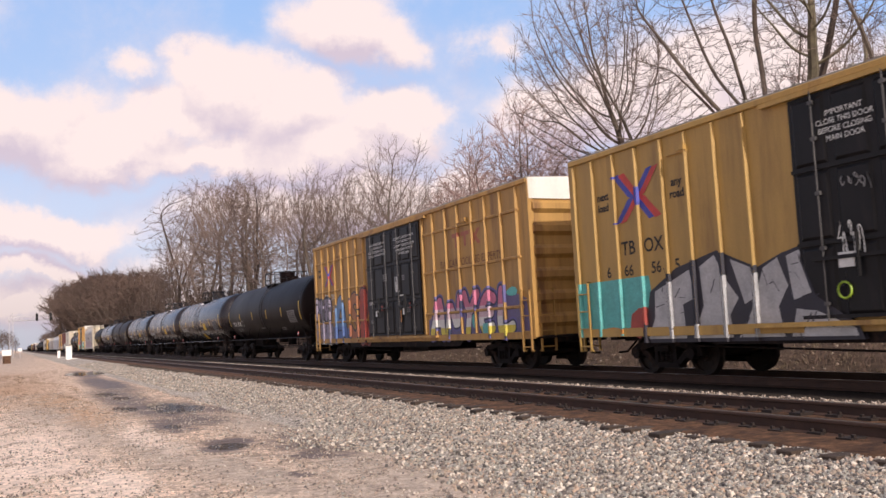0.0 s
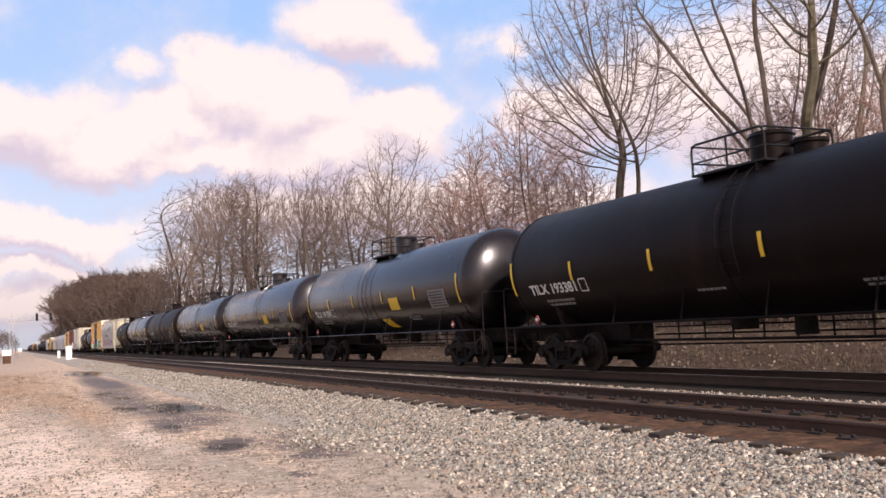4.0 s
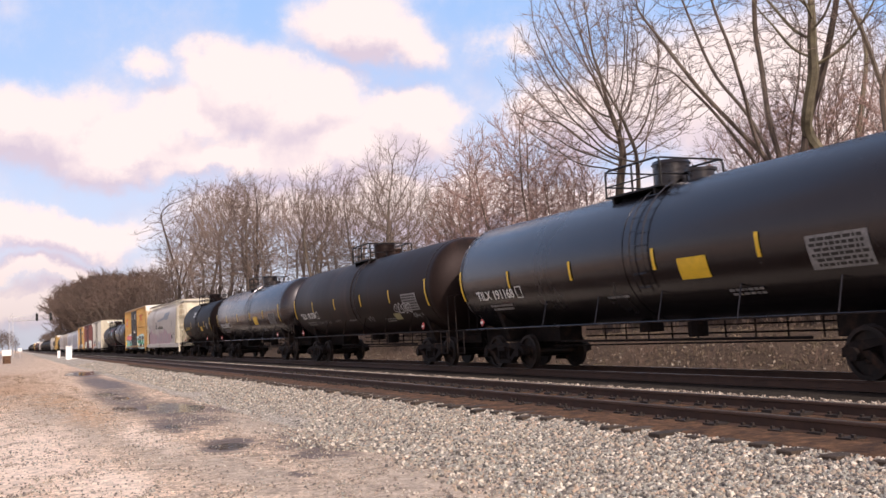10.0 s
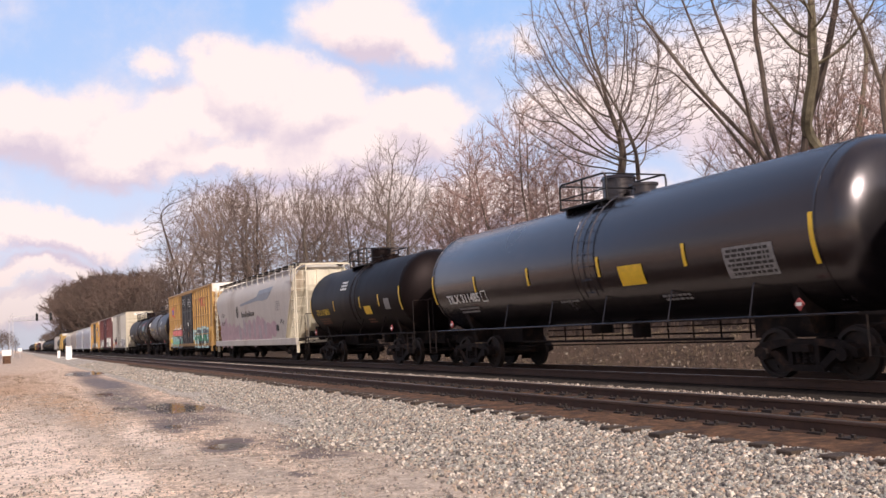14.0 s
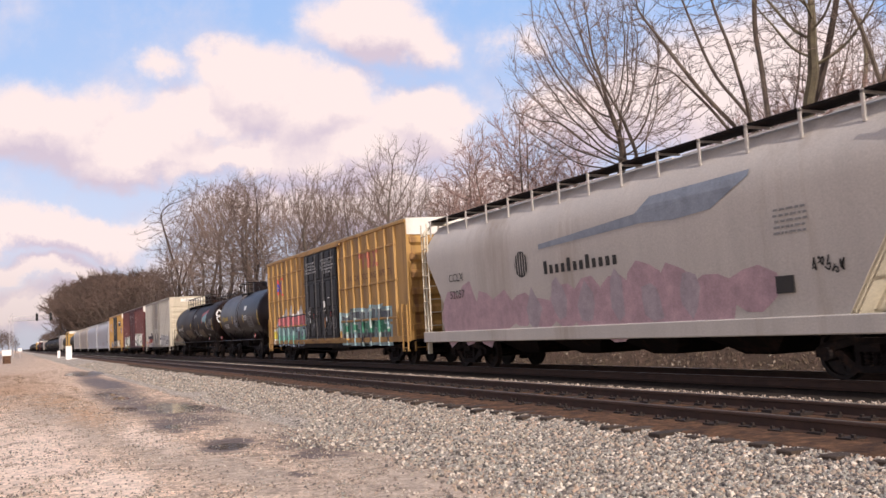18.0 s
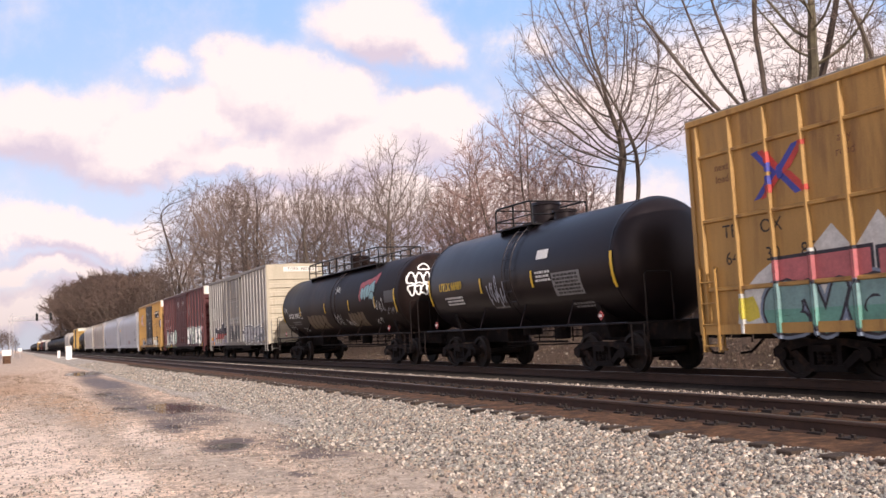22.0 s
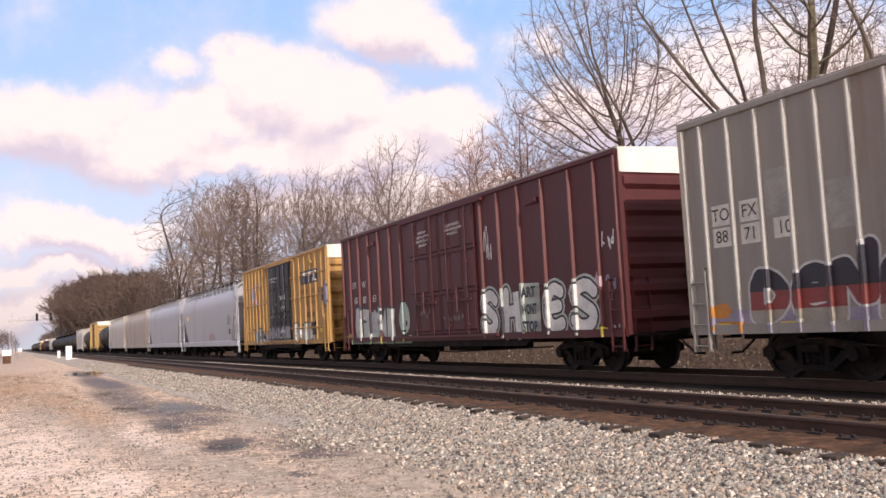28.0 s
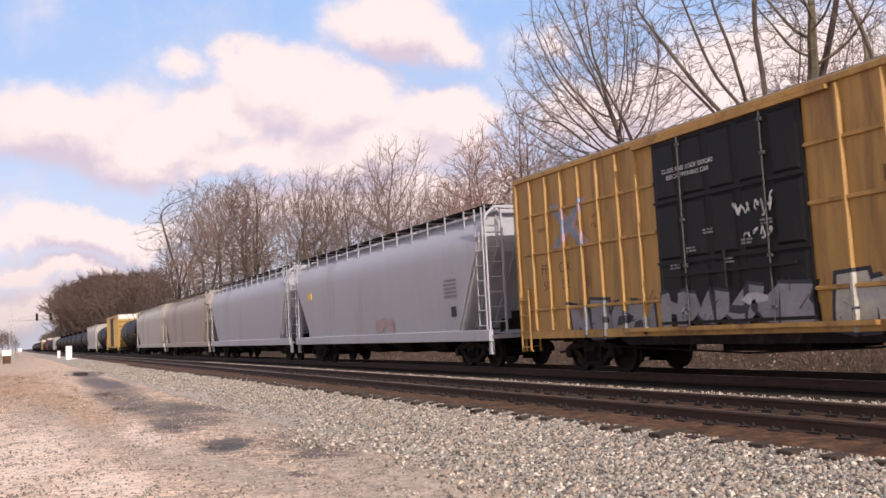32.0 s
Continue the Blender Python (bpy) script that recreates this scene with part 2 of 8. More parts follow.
def wheelset_mesh():
    g = Geo()
    g.tube([(-0.95, 0, 0), (0.95, 0, 0)], 0.085, 10)
    for s in (-1, 1):
        prof = [(0.665, 0.10), (0.665, 0.16), (0.69, 0.17), (0.69, 0.37), (0.675, 0.38), (0.675, 0.482), (0.70, 0.485), (0.715, 0.46), (0.805, 0.455), (0.81, 0.38), (0.75, 0.37), (0.745, 0.18), (0.80, 0.16), (0.80, 0.10)]
        rings = []
        for k in range(18):
            a = 2 * math.pi * k / 18
            rings.append([(s * x, r * math.cos(a), r * math.sin(a)) for x, r in prof])
        n = len(prof)
        vs = [p for r in rings for p in r]
        fs = []
        for i in range(18):
            for k in range(n - 1):
                a, b = i * n + k, i * n + k + 1
                c, d = ((i + 1) % 18) * n + k + 1, ((i + 1) % 18) * n + k
                fs.append((a, b, c, d) if s > 0 else (d, c, b, a))
        g.add(vs, fs)
        # raised lightening ribs, so that the turning shows
        for k in range(3):
            a = 2 * math.pi * k / 3
            y, z = math.cos(a) * 0.27, math.sin(a) * 0.27
            g.tube([(s * 0.745, y, z), (s * 0.765, y, z)], 0.045, 8)
    return g.mesh("wheelset", 40)


def sideframe_mesh():
    g = Geo()
    # cast frame with its two window openings, seen from the side
    g.prism_x([(-1.15, 0.55), (-0.95, 0.66), (-0.45, 0.72), (0.45, 0.72), (0.95, 0.66), (1.15, 0.55), (1.15, 0.40), (0.85, 0.50), (0.42, 0.60), (-0.42, 0.60), (-0.85, 0.50), (-1.15, 0.40)], -0.09, 0.09)
    g.prism_x([(-0.85, 0.50), (-0.62, 0.52), (-0.30, 0.26), (-0.42, 0.20)], -0.08, 0.08)
    g.prism_x([(0.62, 0.52), (0.85, 0.50), (0.42, 0.20), (0.30, 0.26)], -0.08, 0.08)
    g.prism_x([(-0.46, 0.16), (0.46, 0.16), (0.40, 0.27), (-0.40, 0.27)], -0.10, 0.10)
    for s in (-1, 1):
        g.prism_x([(s * 0.30 - 0.05, 0.26), (s * 0.30 + 0.05, 0.26), (s * 0.30 + 0.05, 0.62), (s * 0.30 - 0.05, 0.62)], -0.08, 0.08)
        g.tube([(-0.17, s * 0.889, WHEEL_R), (0.10, s * 0.889, WHEEL_R)], 0.115, 12)
        g.box(-0.09, 0.09, s * 0.889 - 0.16, s * 0.889 + 0.16, 0.38, 0.60)
    return g.mesh("sideframe")


def spring_mesh():
    g = Geo()
    for k in (-0.16, 0.0, 0.16):
        pts = [(0, k, 0.28 + h * 0.03) for h in range(10)]
        g.tube(pts, [0.075 if h % 2 else 0.055 for h in range(10)], 8)
    return g.mesh("spring")


def bolster_mesh():
    g = Geo()
    g.prism_y([(-1.15, 0.50), (1.15, 0.50), (1.15, 0.62), (0.5, 0.72), (-0.5, 0.72), (-1.15, 0.62)], -0.20, 0.20)
    g.tube([(0, 0, 0.70), (0, 0, 0.80)], 0.2, 12)
    g.box(-0.85, 0.85, -0.62, -0.52, 0.30, 0.42).box(-0.85, 0.85, 0.52, 0.62, 0.30, 0.42)
    return g.mesh("truck")


WHEELSET, SIDEFRAME, SPRING, BOLSTER = wheelset_mesh(), sideframe_mesh(), spring_mesh(), bolster_mesh()
WHEELS = []


def add_truck(car, y):
    truck = part("truck", BOLSTER, M_STEEL, car)
    truck.location = (0, y, 0)
    for s in (-1, 1):
        part("sideframe", SIDEFRAME, M_STEEL, truck).location = (s * 1.0, 0, 0)
        part("spring", SPRING, M_STEEL, truck).location = (s * 1.0, 0, 0)
        w = part("wheelset", WHEELSET, M_WHEEL, truck)
        w.location = (0, s * 0.889, WHEEL_R)
        WHEELS.append(w)
    return truck


def coupler_mesh():
    g = Geo()
    g.box(-0.09, 0.09, -0.15, 0.42, 0.78, 0.96)
    g.prism_z([(-0.16, 0.40), (0.12, 0.40), (0.16, 0.55), (0.05, 0.60), (0.02, 0.52), (-0.06, 0.52), (-0.10, 0.66), (-0.17, 0.64)], 0.72, 1.02)
    g.tube([(0.25, 0.05, 0.85), (0.28, 0.25, 0.65), (0.2, 0.5, 0.42), (0.05, 0.66, 0.40)], 0.028, 6)
    g.tube([(-0.2, 0.08, 1.0), (-0.9, 0.10, 0.98), (-1.35, 0.10, 0.80)], 0.015, 5)
    return g.mesh("coupler")


COUPLER = coupler_mesh()


def add_couplers(car, half):
    for s in (-1, 1):
        c = part("coupler", COUPLER, M_STEEL, car)
        c.matrix_basis = pose(0, s * half, 0, 0, 0, 0 if s > 0 else 180)


def ladder_mesh(z0, z1, width, step=0.40, stile=0.02, proud=0.09):
    """Upright ladder in the plane x = 0, reaching out to -proud."""
    g = Geo()
    for y in (-width / 2, width / 2):
        g.box(-proud, -proud + 0.05, y - stile, y + stile, z0, z1)
        g.box(-proud, 0.0, y - stile, y + stile, z0, z0 + 0.04).box(-proud, 0.0, y - stile, y + stile, z1 - 0.04, z1)
    z = z0 + 0.12
    while z < z1:
        g.tube([(-proud + 0.02, -width / 2, z), (-proud + 0.02, width / 2, z)], 0.016, 6)
        z += step
    return g.mesh("ladder")


RIB_FOOT, RIB_CREST = 0.050, 0.022


def rib_mesh(z0, z1, d=0.07):
    """A pressed hat-section post on the outside of a wall, at x = 0 reaching to -d."""
    g = Geo()
    a, b = RIB_FOOT, RIB_CREST
    vs = [(0, -a, z0), (-d, -b, z0 + 0.03), (-d, b, z0 + 0.03), (0, a, z0), (0, -a, z1), (-d, -b, z1 - 0.03), (-d, b, z1 - 0.03), (0, a, z1)]
    g.add(vs, [(0, 4, 5, 1), (1, 5, 6, 2), (2, 6, 7, 3), (0, 1, 2, 3), (4, 7, 6, 5)])
    return g.mesh("rib")


def belt_mesh(y0, y1, w=0.09, d=0.05):
    g = Geo()
    a = w / 2
    g.add([(0, y0, -a), (-d, y0, -a + 0.02), (-d, y0, a - 0.02), (0, y0, a), (0, y1, -a), (-d, y1, -a + 0.02), (-d, y1, a - 0.02), (0, y1, a)],
          [(0, 1, 5, 4), (1, 2, 6, 5), (2, 3, 7, 6), (0, 3, 2, 1), (4, 5, 6, 7)])
    return g.mesh("belt_rail")


def add_door(car, y0, y1, z0, z1, paint, panels=3, d=0.05):
    """A plug door: sheet, pressed panels, cross ribs, lock bars and handle."""
    door = part("door", Geo().box(-d, 0, y0, y1, z0, z1), paint, car)
    door.location = (-1.50, 0, 0)
    h = (z1 - z0) / panels
    n = max(2, round((y1 - y0) / 0.75))
    w = (y1 - y0) / n - 0.14
    a, b, c = w / 2, h / 2 - 0.06, 0.05
    pm = Geo().add([(-d, -a, -b), (-d, a, -b), (-d, a, b), (-d, -a, b), (-d - 0.03, -a + c, -b + c), (-d - 0.03, a - c, -b + c), (-d - 0.03, a - c, b - c), (-d - 0.03, -a + c, b - c)],
                   [(0, 4, 5, 1), (1, 5, 6, 2), (2, 6, 7, 3), (3, 7, 4, 0), (4, 7, 6, 5)]).mesh("door_panel")
    rm = Geo().box(-d - 0.045, -d, y0, y1, -0.03, 0.03).mesh("door_rib")
    for k in range(panels):
        part("door_rib", rm, paint, door).location = (0, 0, z0 + k * h + (0.03 if k == 0 else 0))
        for j in range(n):
            part("door_panel", pm, paint, door).location = (0, y0 + (y1 - y0) * (j + 0.5) / n, z0 + (k + 0.5) * h)
    for u in (0.22, 0.78):
        y = y0 + (y1 - y0) * u
        bar = Geo().tube([(-0.115, y, z0 - 0.08), (-0.115, y, z1 + 0.04)], 0.015, 6)
        for z in (1.3, 2.2, 3.1, 4.0, 4.6):
            bar.box(-0.13, -0.05, y - 0.05, y + 0.05, z - 0.03, z + 0.03)
        part("lock_bar", bar, M_LOCK if paint is M_BLACK else M_GREY_RIB if paint is M_GREY_BOX else paint, door)
    part("door_handle", Geo().box(-0.14, -0.05, y0 + 0.3, y1 - 0.3, 2.0, 2.06).tube([(-0.14, (y0 + y1) / 2, 1.7), (-0.14, (y0 + y1) / 2, 2.4)], 0.03, 6), paint, door)
    part("door", Geo().box(1.50, 1.55, y0, y1, z0, z1), paint, car)


def end_wall_mesh(ribs, z0, z1, w=1.42, d=0.10):
    """Corrugated end sheet, outside towards +y."""
    h = (z1 - z0 - 0.5) / ribs
    prof = [(-0.05, z0), (0, z0)]
    for k in range(ribs):
        c = z0 + 0.12 + (k + 0.5) * h
        prof += [(0, c - h * 0.34), (d, c - h * (0.16 if d > 0.06 else 0.28)), (d, c + h * (0.10 if d > 0.06 else 0.22)), (0, c + h * 0.28)]
    prof += [(0, z1), (-0.05, z1)]
    return Geo().prism_x(prof, -w, w).mesh("end_wall")


def roof_mesh(half, z, w=1.54, rise=0.085):
    g = Geo()
    g.prism_y([(-w, z), (w, z), (w, z + 0.05), (0, z + rise), (-w, z + 0.05)], -half - 0.03, half + 0.03)
    n = round(2 * half / 1.2)
    for k in range(1, n):
        y = -half + 2 * half * k / n
        g.prism_y([(-w - 0.01, z + 0.03), (w + 0.01, z + 0.03), (w + 0.01, z + 0.08), (0, z + rise + 0.035), (-w - 0.01, z + 0.08)], y - 0.04, y + 0.04)
    return g.mesh("roof")


def boxcar(name, label, length, paint, doors, ribs, belts=(), door_paint=None, end_ribs=6, eave=4.95, floor=0.86, end_paint=None, roof_paint=None, rib_paint=None, panel_paint=None, end_depth=0.10):
    """doors: (y0, y1) along the car; ribs: places of the posts; belts: (height, y0, y1)."""
    car = thing(name, label, "freight car", "cars of the train")
    h = length / 2
    wall = Geo().box(-1.50, -1.45, -h, h, floor, eave)
    part("side_wall", wall, paint, car)
    part("side_wall", Geo().box(1.45, 1.50, -h, h, floor, eave), paint, car)
    for x in (-1.52, 1.52):
        part("top_chord", Geo().cbox(x - 0.04, x + 0.04, -h, h, eave - 0.10, eave + 0.02, 0.015), paint, car)
    # side sill: deep between the trucks, shallow above them
    for s in (-1, 1):
        sill = Geo()
        sill.box(s * 1.52 - 0.03, s * 1.52 + 0.03, -h, h, floor - 0.02, floor + 0.16)
        part("side_sill", sill, paint, car)
        pr = [(-h + 4.1, floor), (-h + 4.5, floor - 0.20), (h - 4.5, floor - 0.20), (h - 4.1, floor)]
        part("sill_web", Geo().prism_x(pr, s * 1.46 - 0.02, s * 1.46 + 0.02), M_STEEL, car)
    em = end_wall_mesh(end_ribs, floor + 0.05, eave - 0.02, d=end_depth)
    post = Geo().cbox(-0.08, 0.08, -0.06, 0.045, floor + 0.02, eave - 0.02, 0.015).mesh("corner_post")
    for s in (-1, 1):
        e = part("end_wall", em, end_paint or paint, car)
        e.matrix_basis = pose(0, s * h, 0, 0, 0, 0 if s > 0 else 180)
        for x in (-1.45, 1.45):
            cp = part("corner_post", post, end_paint or paint, car)
            cp.matrix_basis = pose(x, s * h, 0, 0, 0, 0 if s > 0 else 180)
        pn = part("end_panel", Geo().box(-1.50, 1.50, 0.0, 0.06, eave - 0.52, eave + 0.03).prism_y([(-1.5, eave + 0.03), (1.5, eave + 0.03), (0, eave + 0.085)], 0.0, 0.06), panel_paint or M_WHITE, car, "" if panel_paint else "white upper end panel")
        pn.matrix_basis = pose(0, s * h, 0, 0, 0, 0 if s > 0 else 180)
        st = part("end_platform", Geo().box(-1.4, 1.4, 0.02, 0.28, floor - 0.02, floor + 0.03), M_STEEL, car)
        st.matrix_basis = pose(0, s * h, 0, 0, 0, 0 if s > 0 else 180)
    part("roof", roof_mesh(h, eave + 0.0), roof_paint or M_ROOF, car)
    rm = rib_mesh(floor + 0.16, eave - 0.10)
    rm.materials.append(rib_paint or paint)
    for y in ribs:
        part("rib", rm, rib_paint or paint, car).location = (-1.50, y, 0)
        b = part("rib", rm, paint, car)
        b.matrix_basis = pose(1.50, y, 0, 0, 0, 180)
    for z, y0, y1 in belts:
        part("belt_rail", belt_mesh(y0, y1), paint, car).location = (-1.50, 0, z)
    for y0, y1 in doors:
        add_door(car, y0, y1, floor + 0.20, eave - 0.20, door_paint or paint)
    if doors:
        y0, y1 = min(d[0] for d in doors), max(d[1] for d in doors)
        part("door_track", Geo().box(-1.66, -1.50, y0 - 1.2, y1 + 1.2, floor + 0.08, floor + 0.16), paint, car)
        part("door_header", Geo().box(-1.62, -1.50, y0 - 0.6, y1 + 0.6, eave - 0.19, eave - 0.11), paint, car)
    lm = ladder_mesh(floor - 0.35, floor + 1.25, 0.42)
    for s in (-1, 1):
        part("ladder", lm, paint, car).location = (-1.50, s * (h - 0.30), 0)
        l2 = part("ladder", lm, paint, car)
        l2.matrix_basis = pose(-1.15, s * h, 0, 0, 0, -90 if s > 0 else 90)
    part("centre_sill", Geo().box(-0.33, 0.33, -h + 0.1, h - 0.1, 0.70, floor).box(-0.9, 0.9, -1.2, 1.0, 0.50, 0.80).box(-1.4, 1.4, -h + 2.3, -h + 2.7, 0.78, floor).box(-1.4, 1.4, h - 2.7, h - 2.3, 0.78, floor), M_STEEL, car)
    part("brake_rod", Geo().tube([(-1.2, -h + 3.6, 0.62), (-1.2, 0, 0.48), (-1.2, h - 3.6, 0.62)], 0.02, 6), M_STEEL, car)
    bw = Geo().ring_bar((0.35, -h - 0.22, 1.95), 0.27, 0.022, "y", 16).tube([(0.35, -h - 0.22, 1.95), (0.35, -h - 0.02, 1.95)], 0.05, 8)
    for k in range(3):
        a = 2 * math.pi * k / 3
        bw.tube([(0.35, -h - 0.22, 1.95), (0.35 + 0.27 * math.cos(a), -h - 0.22, 1.95 + 0.27 * math.sin(a))], 0.018, 5)
    part("brake_wheel", bw, M_STEEL, car, "dark brake wheel")
    part("brake_housing", Geo().cbox(0.15, 0.55, -h - 0.13, -h - 0.02, 1.6, 2.2, 0.03), M_STEEL, car)
    add_truck(car, -h + 2.5)
    add_truck(car, h - 2.5)
    add_couplers(car, h + 0.05)
    return car


def tank_shell(half, R, zc, head=0.62, n=40, far=0.0):
    g = Geo()
    ys = [(-half + head * (1 - math.cos(a)), R * math.sin(a)) for a in [math.pi / 2 * k / 9 for k in range(1, 10)]]
    sec = ys + [(far - y, r) for y, r in reversed(ys)]
    rings = [[(r * math.cos(t), y, zc + r * math.sin(t)) for t in [2 * math.pi * k / n for k in range(n)]] for y, r in sec]
    g.loft([list(reversed(r)) for r in rings])
    return g.mesh("tank_shell", 35)


def arc_strip(R, zc, a0, a1, y0, y1, lift=0.006, n=8):
    """A strip laid on the shell's near side between two angles (degrees below or above level)."""
    g = Geo()
    rows = []
    for k in range(n + 1):
        a = radians(a0 + (a1 - a0) * k / n)
        x, z = -(R + lift) * math.cos(a), zc + (R + lift) * math.sin(a)
        rows.append([(x, y0, z), (x, y1, z)])
    return g.loft(rows, False, False)


def band_mesh(R, zc, y, w=0.05, lift=0.012, n=40):
    g = Geo()
    r = R + lift
    rings = []
    for yy, rr in ((y - w / 2, R), (y - w / 2, r), (y + w / 2, r), (y + w / 2, R)):
        rings.append([(rr * math.cos(t), yy, zc + rr * math.sin(t)) for t in [2 * math.pi * k / n for k in reversed(range(n))]])
    return g.loft(rings, False).mesh("weld_band", 35)


def tank_car(name, label, length, R, zc, paint, platform=True, strips=(5.1, 2.1, -1.05, -4.0), platform_len=2.4, seam=True, ladder_y=-0.6, strip_z=(-16, 1), far=0.0):
    """length: over the heads."""
    car = thing(name, label, "tank car", "cars of the train")
    h = length / 2
    part("tank_shell", tank_shell(h, R, zc, far=far), paint, car)
    for y in ((-h + (0.86 if length > 14 else 0.66), h - 0.66 + far) + ((0.0,) if seam else ())):
        part("weld_band", band_mesh(R, zc, y), paint, car)
    frame_z = zc - R + 0.02
    for s in (-1, 1):
        stub = Geo().box(-0.35, 0.35, s * (h - 3.6) if s > 0 else -h - 0.55, h + 0.55 if s > 0 else -(h - 3.6), 0.72, 1.10)
        part("stub_sill", stub, M_STEEL, car)
        y = s * (h - 1.75)
        sad = Geo()
        arc = [(-0.85, 0.80)] + [(R * 0.99 * math.cos(a), zc + R * 0.99 * math.sin(a)) for a in [radians(-142 + 104 * k / 12) for k in range(13)]] + [(0.85, 0.80)]
        sad.prism_y(list(reversed(arc)), y - 0.09, y + 0.09)
        part("saddle", sad, M_STEEL, car)
        plat = Geo().box(-1.45, 1.45, s * (h + 0.15) - 0.35, s * (h + 0.15) + 0.35, 1.10, 1.15)
        part("end_platform", plat, M_STEEL, car)
        e = s * (h + 0.48)
        rail = Geo()
        rail.tube([(-1.42, e, 0.55), (-1.42, e, 2.15), (-1.36, e, 2.2), (-0.75, e, 2.2), (-0.7, e, 2.15), (-0.7, e, 1.12)], 0.02, 6)
        part("end_railing", Geo().tube([(1.42, e, 0.55), (1.42, e, 2.15), (1.36, e, 2.2), (0.75, e, 2.2), (0.7, e, 2.15), (0.7, e, 1.12)], 0.02, 6), M_STEEL, car)
        for z in (0.62, 0.95):
            rail.tube([(-1.42, e, z), (-1.42, e - s * 0.45, z)], 0.018, 6)
        part("end_railing", rail, M_STEEL, car)
        part("sill_step", Geo().tube([(-1.45, s * (h + 0.4), 1.1), (-1.45, s * (h + 0.4), 0.45), (-1.45, s * (h - 0.05), 0.45), (-1.45, s * (h - 0.05), 1.1)], 0.02, 6), M_STEEL, car)
    # running rail along the bottom of the shell
    for s in (-1, 1):
        run = Geo()
        run.tube([(s * 1.42, -h + 0.2, 1.13), (s * 1.42, h - 0.2, 1.13)], 0.024, 6)
        k = -h + 2.6
        while k < h - 2.4:
            run.tube([(s * 1.42, k, 1.13), (s * R * 0.82, k, zc - R * 0.55)], 0.016, 5)
            k += 2.3
        part("hand_rail", run, paint, car)
    under = Geo().tube([(0, -0.5, frame_z - 0.02), (0, -0.5, frame_z - 0.35)], 0.22, 10)
    under.tube([(-0.55, -h + 4, 0.72), (-0.55, h - 4, 0.72)], 0.03, 6)
    part("bottom_outlet", under, M_STEEL, car)
    rig = Geo().tube([(0.9, -h + 3.0, 0.80), (0.9, h - 3.0, 0.80)], 0.022, 5).tube([(0.9, -h + 3.0, 0.98), (0.9, h - 3.0, 0.98)], 0.018, 5)
    k = -h + 3.2
    while k < h - 3.0:
        rig.tube([(0.9, k, 1.12), (0.9, k, 0.66)], 0.022, 5)
        k += 0.92
    rig.tube([(-0.3, -h + 3.2, 0.66), (-0.3, h - 3.2, 0.60)], 0.02, 5).tube([(0, 1.1, frame_z + 0.05), (0, 1.1, frame_z - 0.22)], 0.28, 10)
    part("brake_rigging", rig, M_STEEL, car)
    # yellow upright strips
    for y in tuple(strips) + ((h - 0.62 + far, 0.92 - h) if length > 14 else (h - 0.62, 0.62 - h)):
        end = abs(y) > h - 1
        part("reflective_strip", arc_strip(R, zc, -25 if end else strip_z[0], 8 if end else strip_z[1], y - 0.05, y + 0.05, 0.016), M_YELLOW_MARK, car, "yellow reflective strip")
    # middle: ladder, platform and housing
    lad = Geo()
    for dy in (-0.22, 0.22):
        lad.tube([(-(R + 0.08) * math.cos(a), dy + ladder_y, zc + (R + 0.08) * math.sin(a)) for a in [radians(-32 + 100 * k / 10) for k in range(11)]], 0.015, 6)
    for k in range(9):
        a = radians(-28 + 11 * k)
        lad.tube([(-(R + 0.08) * math.cos(a), ladder_y - 0.22, zc + (R + 0.08) * math.sin(a)), (-(R + 0.08) * math.cos(a), ladder_y + 0.22, zc + (R + 0.08) * math.sin(a))], 0.010, 5)
    part("ladder", lad, paint, car)
    top = zc + R
    hous = Geo().tube([(0, 0, top - 0.1), (0, 0, top + 0.48)], 0.41, 20).tube([(0, 0, top + 0.48), (0, 0, top + 0.56)], [0.45, 0.40], 20)
    part("valve_housing", hous, paint, car, smooth=40)
    part("manway", Geo().tube([(0, -0.95, top - 0.06), (0, -0.95, top + 0.16)], 0.3, 16).tube([(0, -0.95, top + 0.16), (0, -0.95, top + 0.22)], 0.35, 16), paint, car, smooth=40)
    if platform:
        lo, hi = (-0.70, 1.30) if platform_len < 3 else (-platform_len / 2, platform_len / 2)
        decks = []
        for s in (-1, 1):
            deck = Geo()
            deck.box(s * 0.70 - 0.22, s * 0.70 + 0.22, lo, hi, top - 0.13, top - 0.09)
            for y in (lo + 0.25, hi - 0.25):
                deck.box(s * 0.70 - 0.18, s * 0.70 + 0.18, y - 0.03, y + 0.03, top - 0.28, top - 0.13)
            decks.append(part("platform", deck, M_BLACK, car, "dark grating platform"))
        n = max(2, round((hi - lo) / 1.0))
        r = 0.12
        hoop = Geo().tube([(0, lo, -0.64), (0, lo, -r), (0, lo + r * 0.3, -r * 0.3), (0, lo + r, 0), (0, hi - r, 0), (0, hi - r * 0.3, -r * 0.3), (0, hi, -r), (0, hi, -0.64)], 0.026, 6).mesh("rail_bar")
        bar = Geo().tube([(0, lo, 0), (0, hi, 0)], 0.017, 6).mesh("rail_bar")
        cross = Geo().tube([(-0.88, 0, 0), (0.88, 0, 0)], 0.02, 6).mesh("rail_bar")
        post = Geo().tube([(0, 0, -0.02), (0, 0, 0.62)], 0.026, 6).mesh("rail_post")
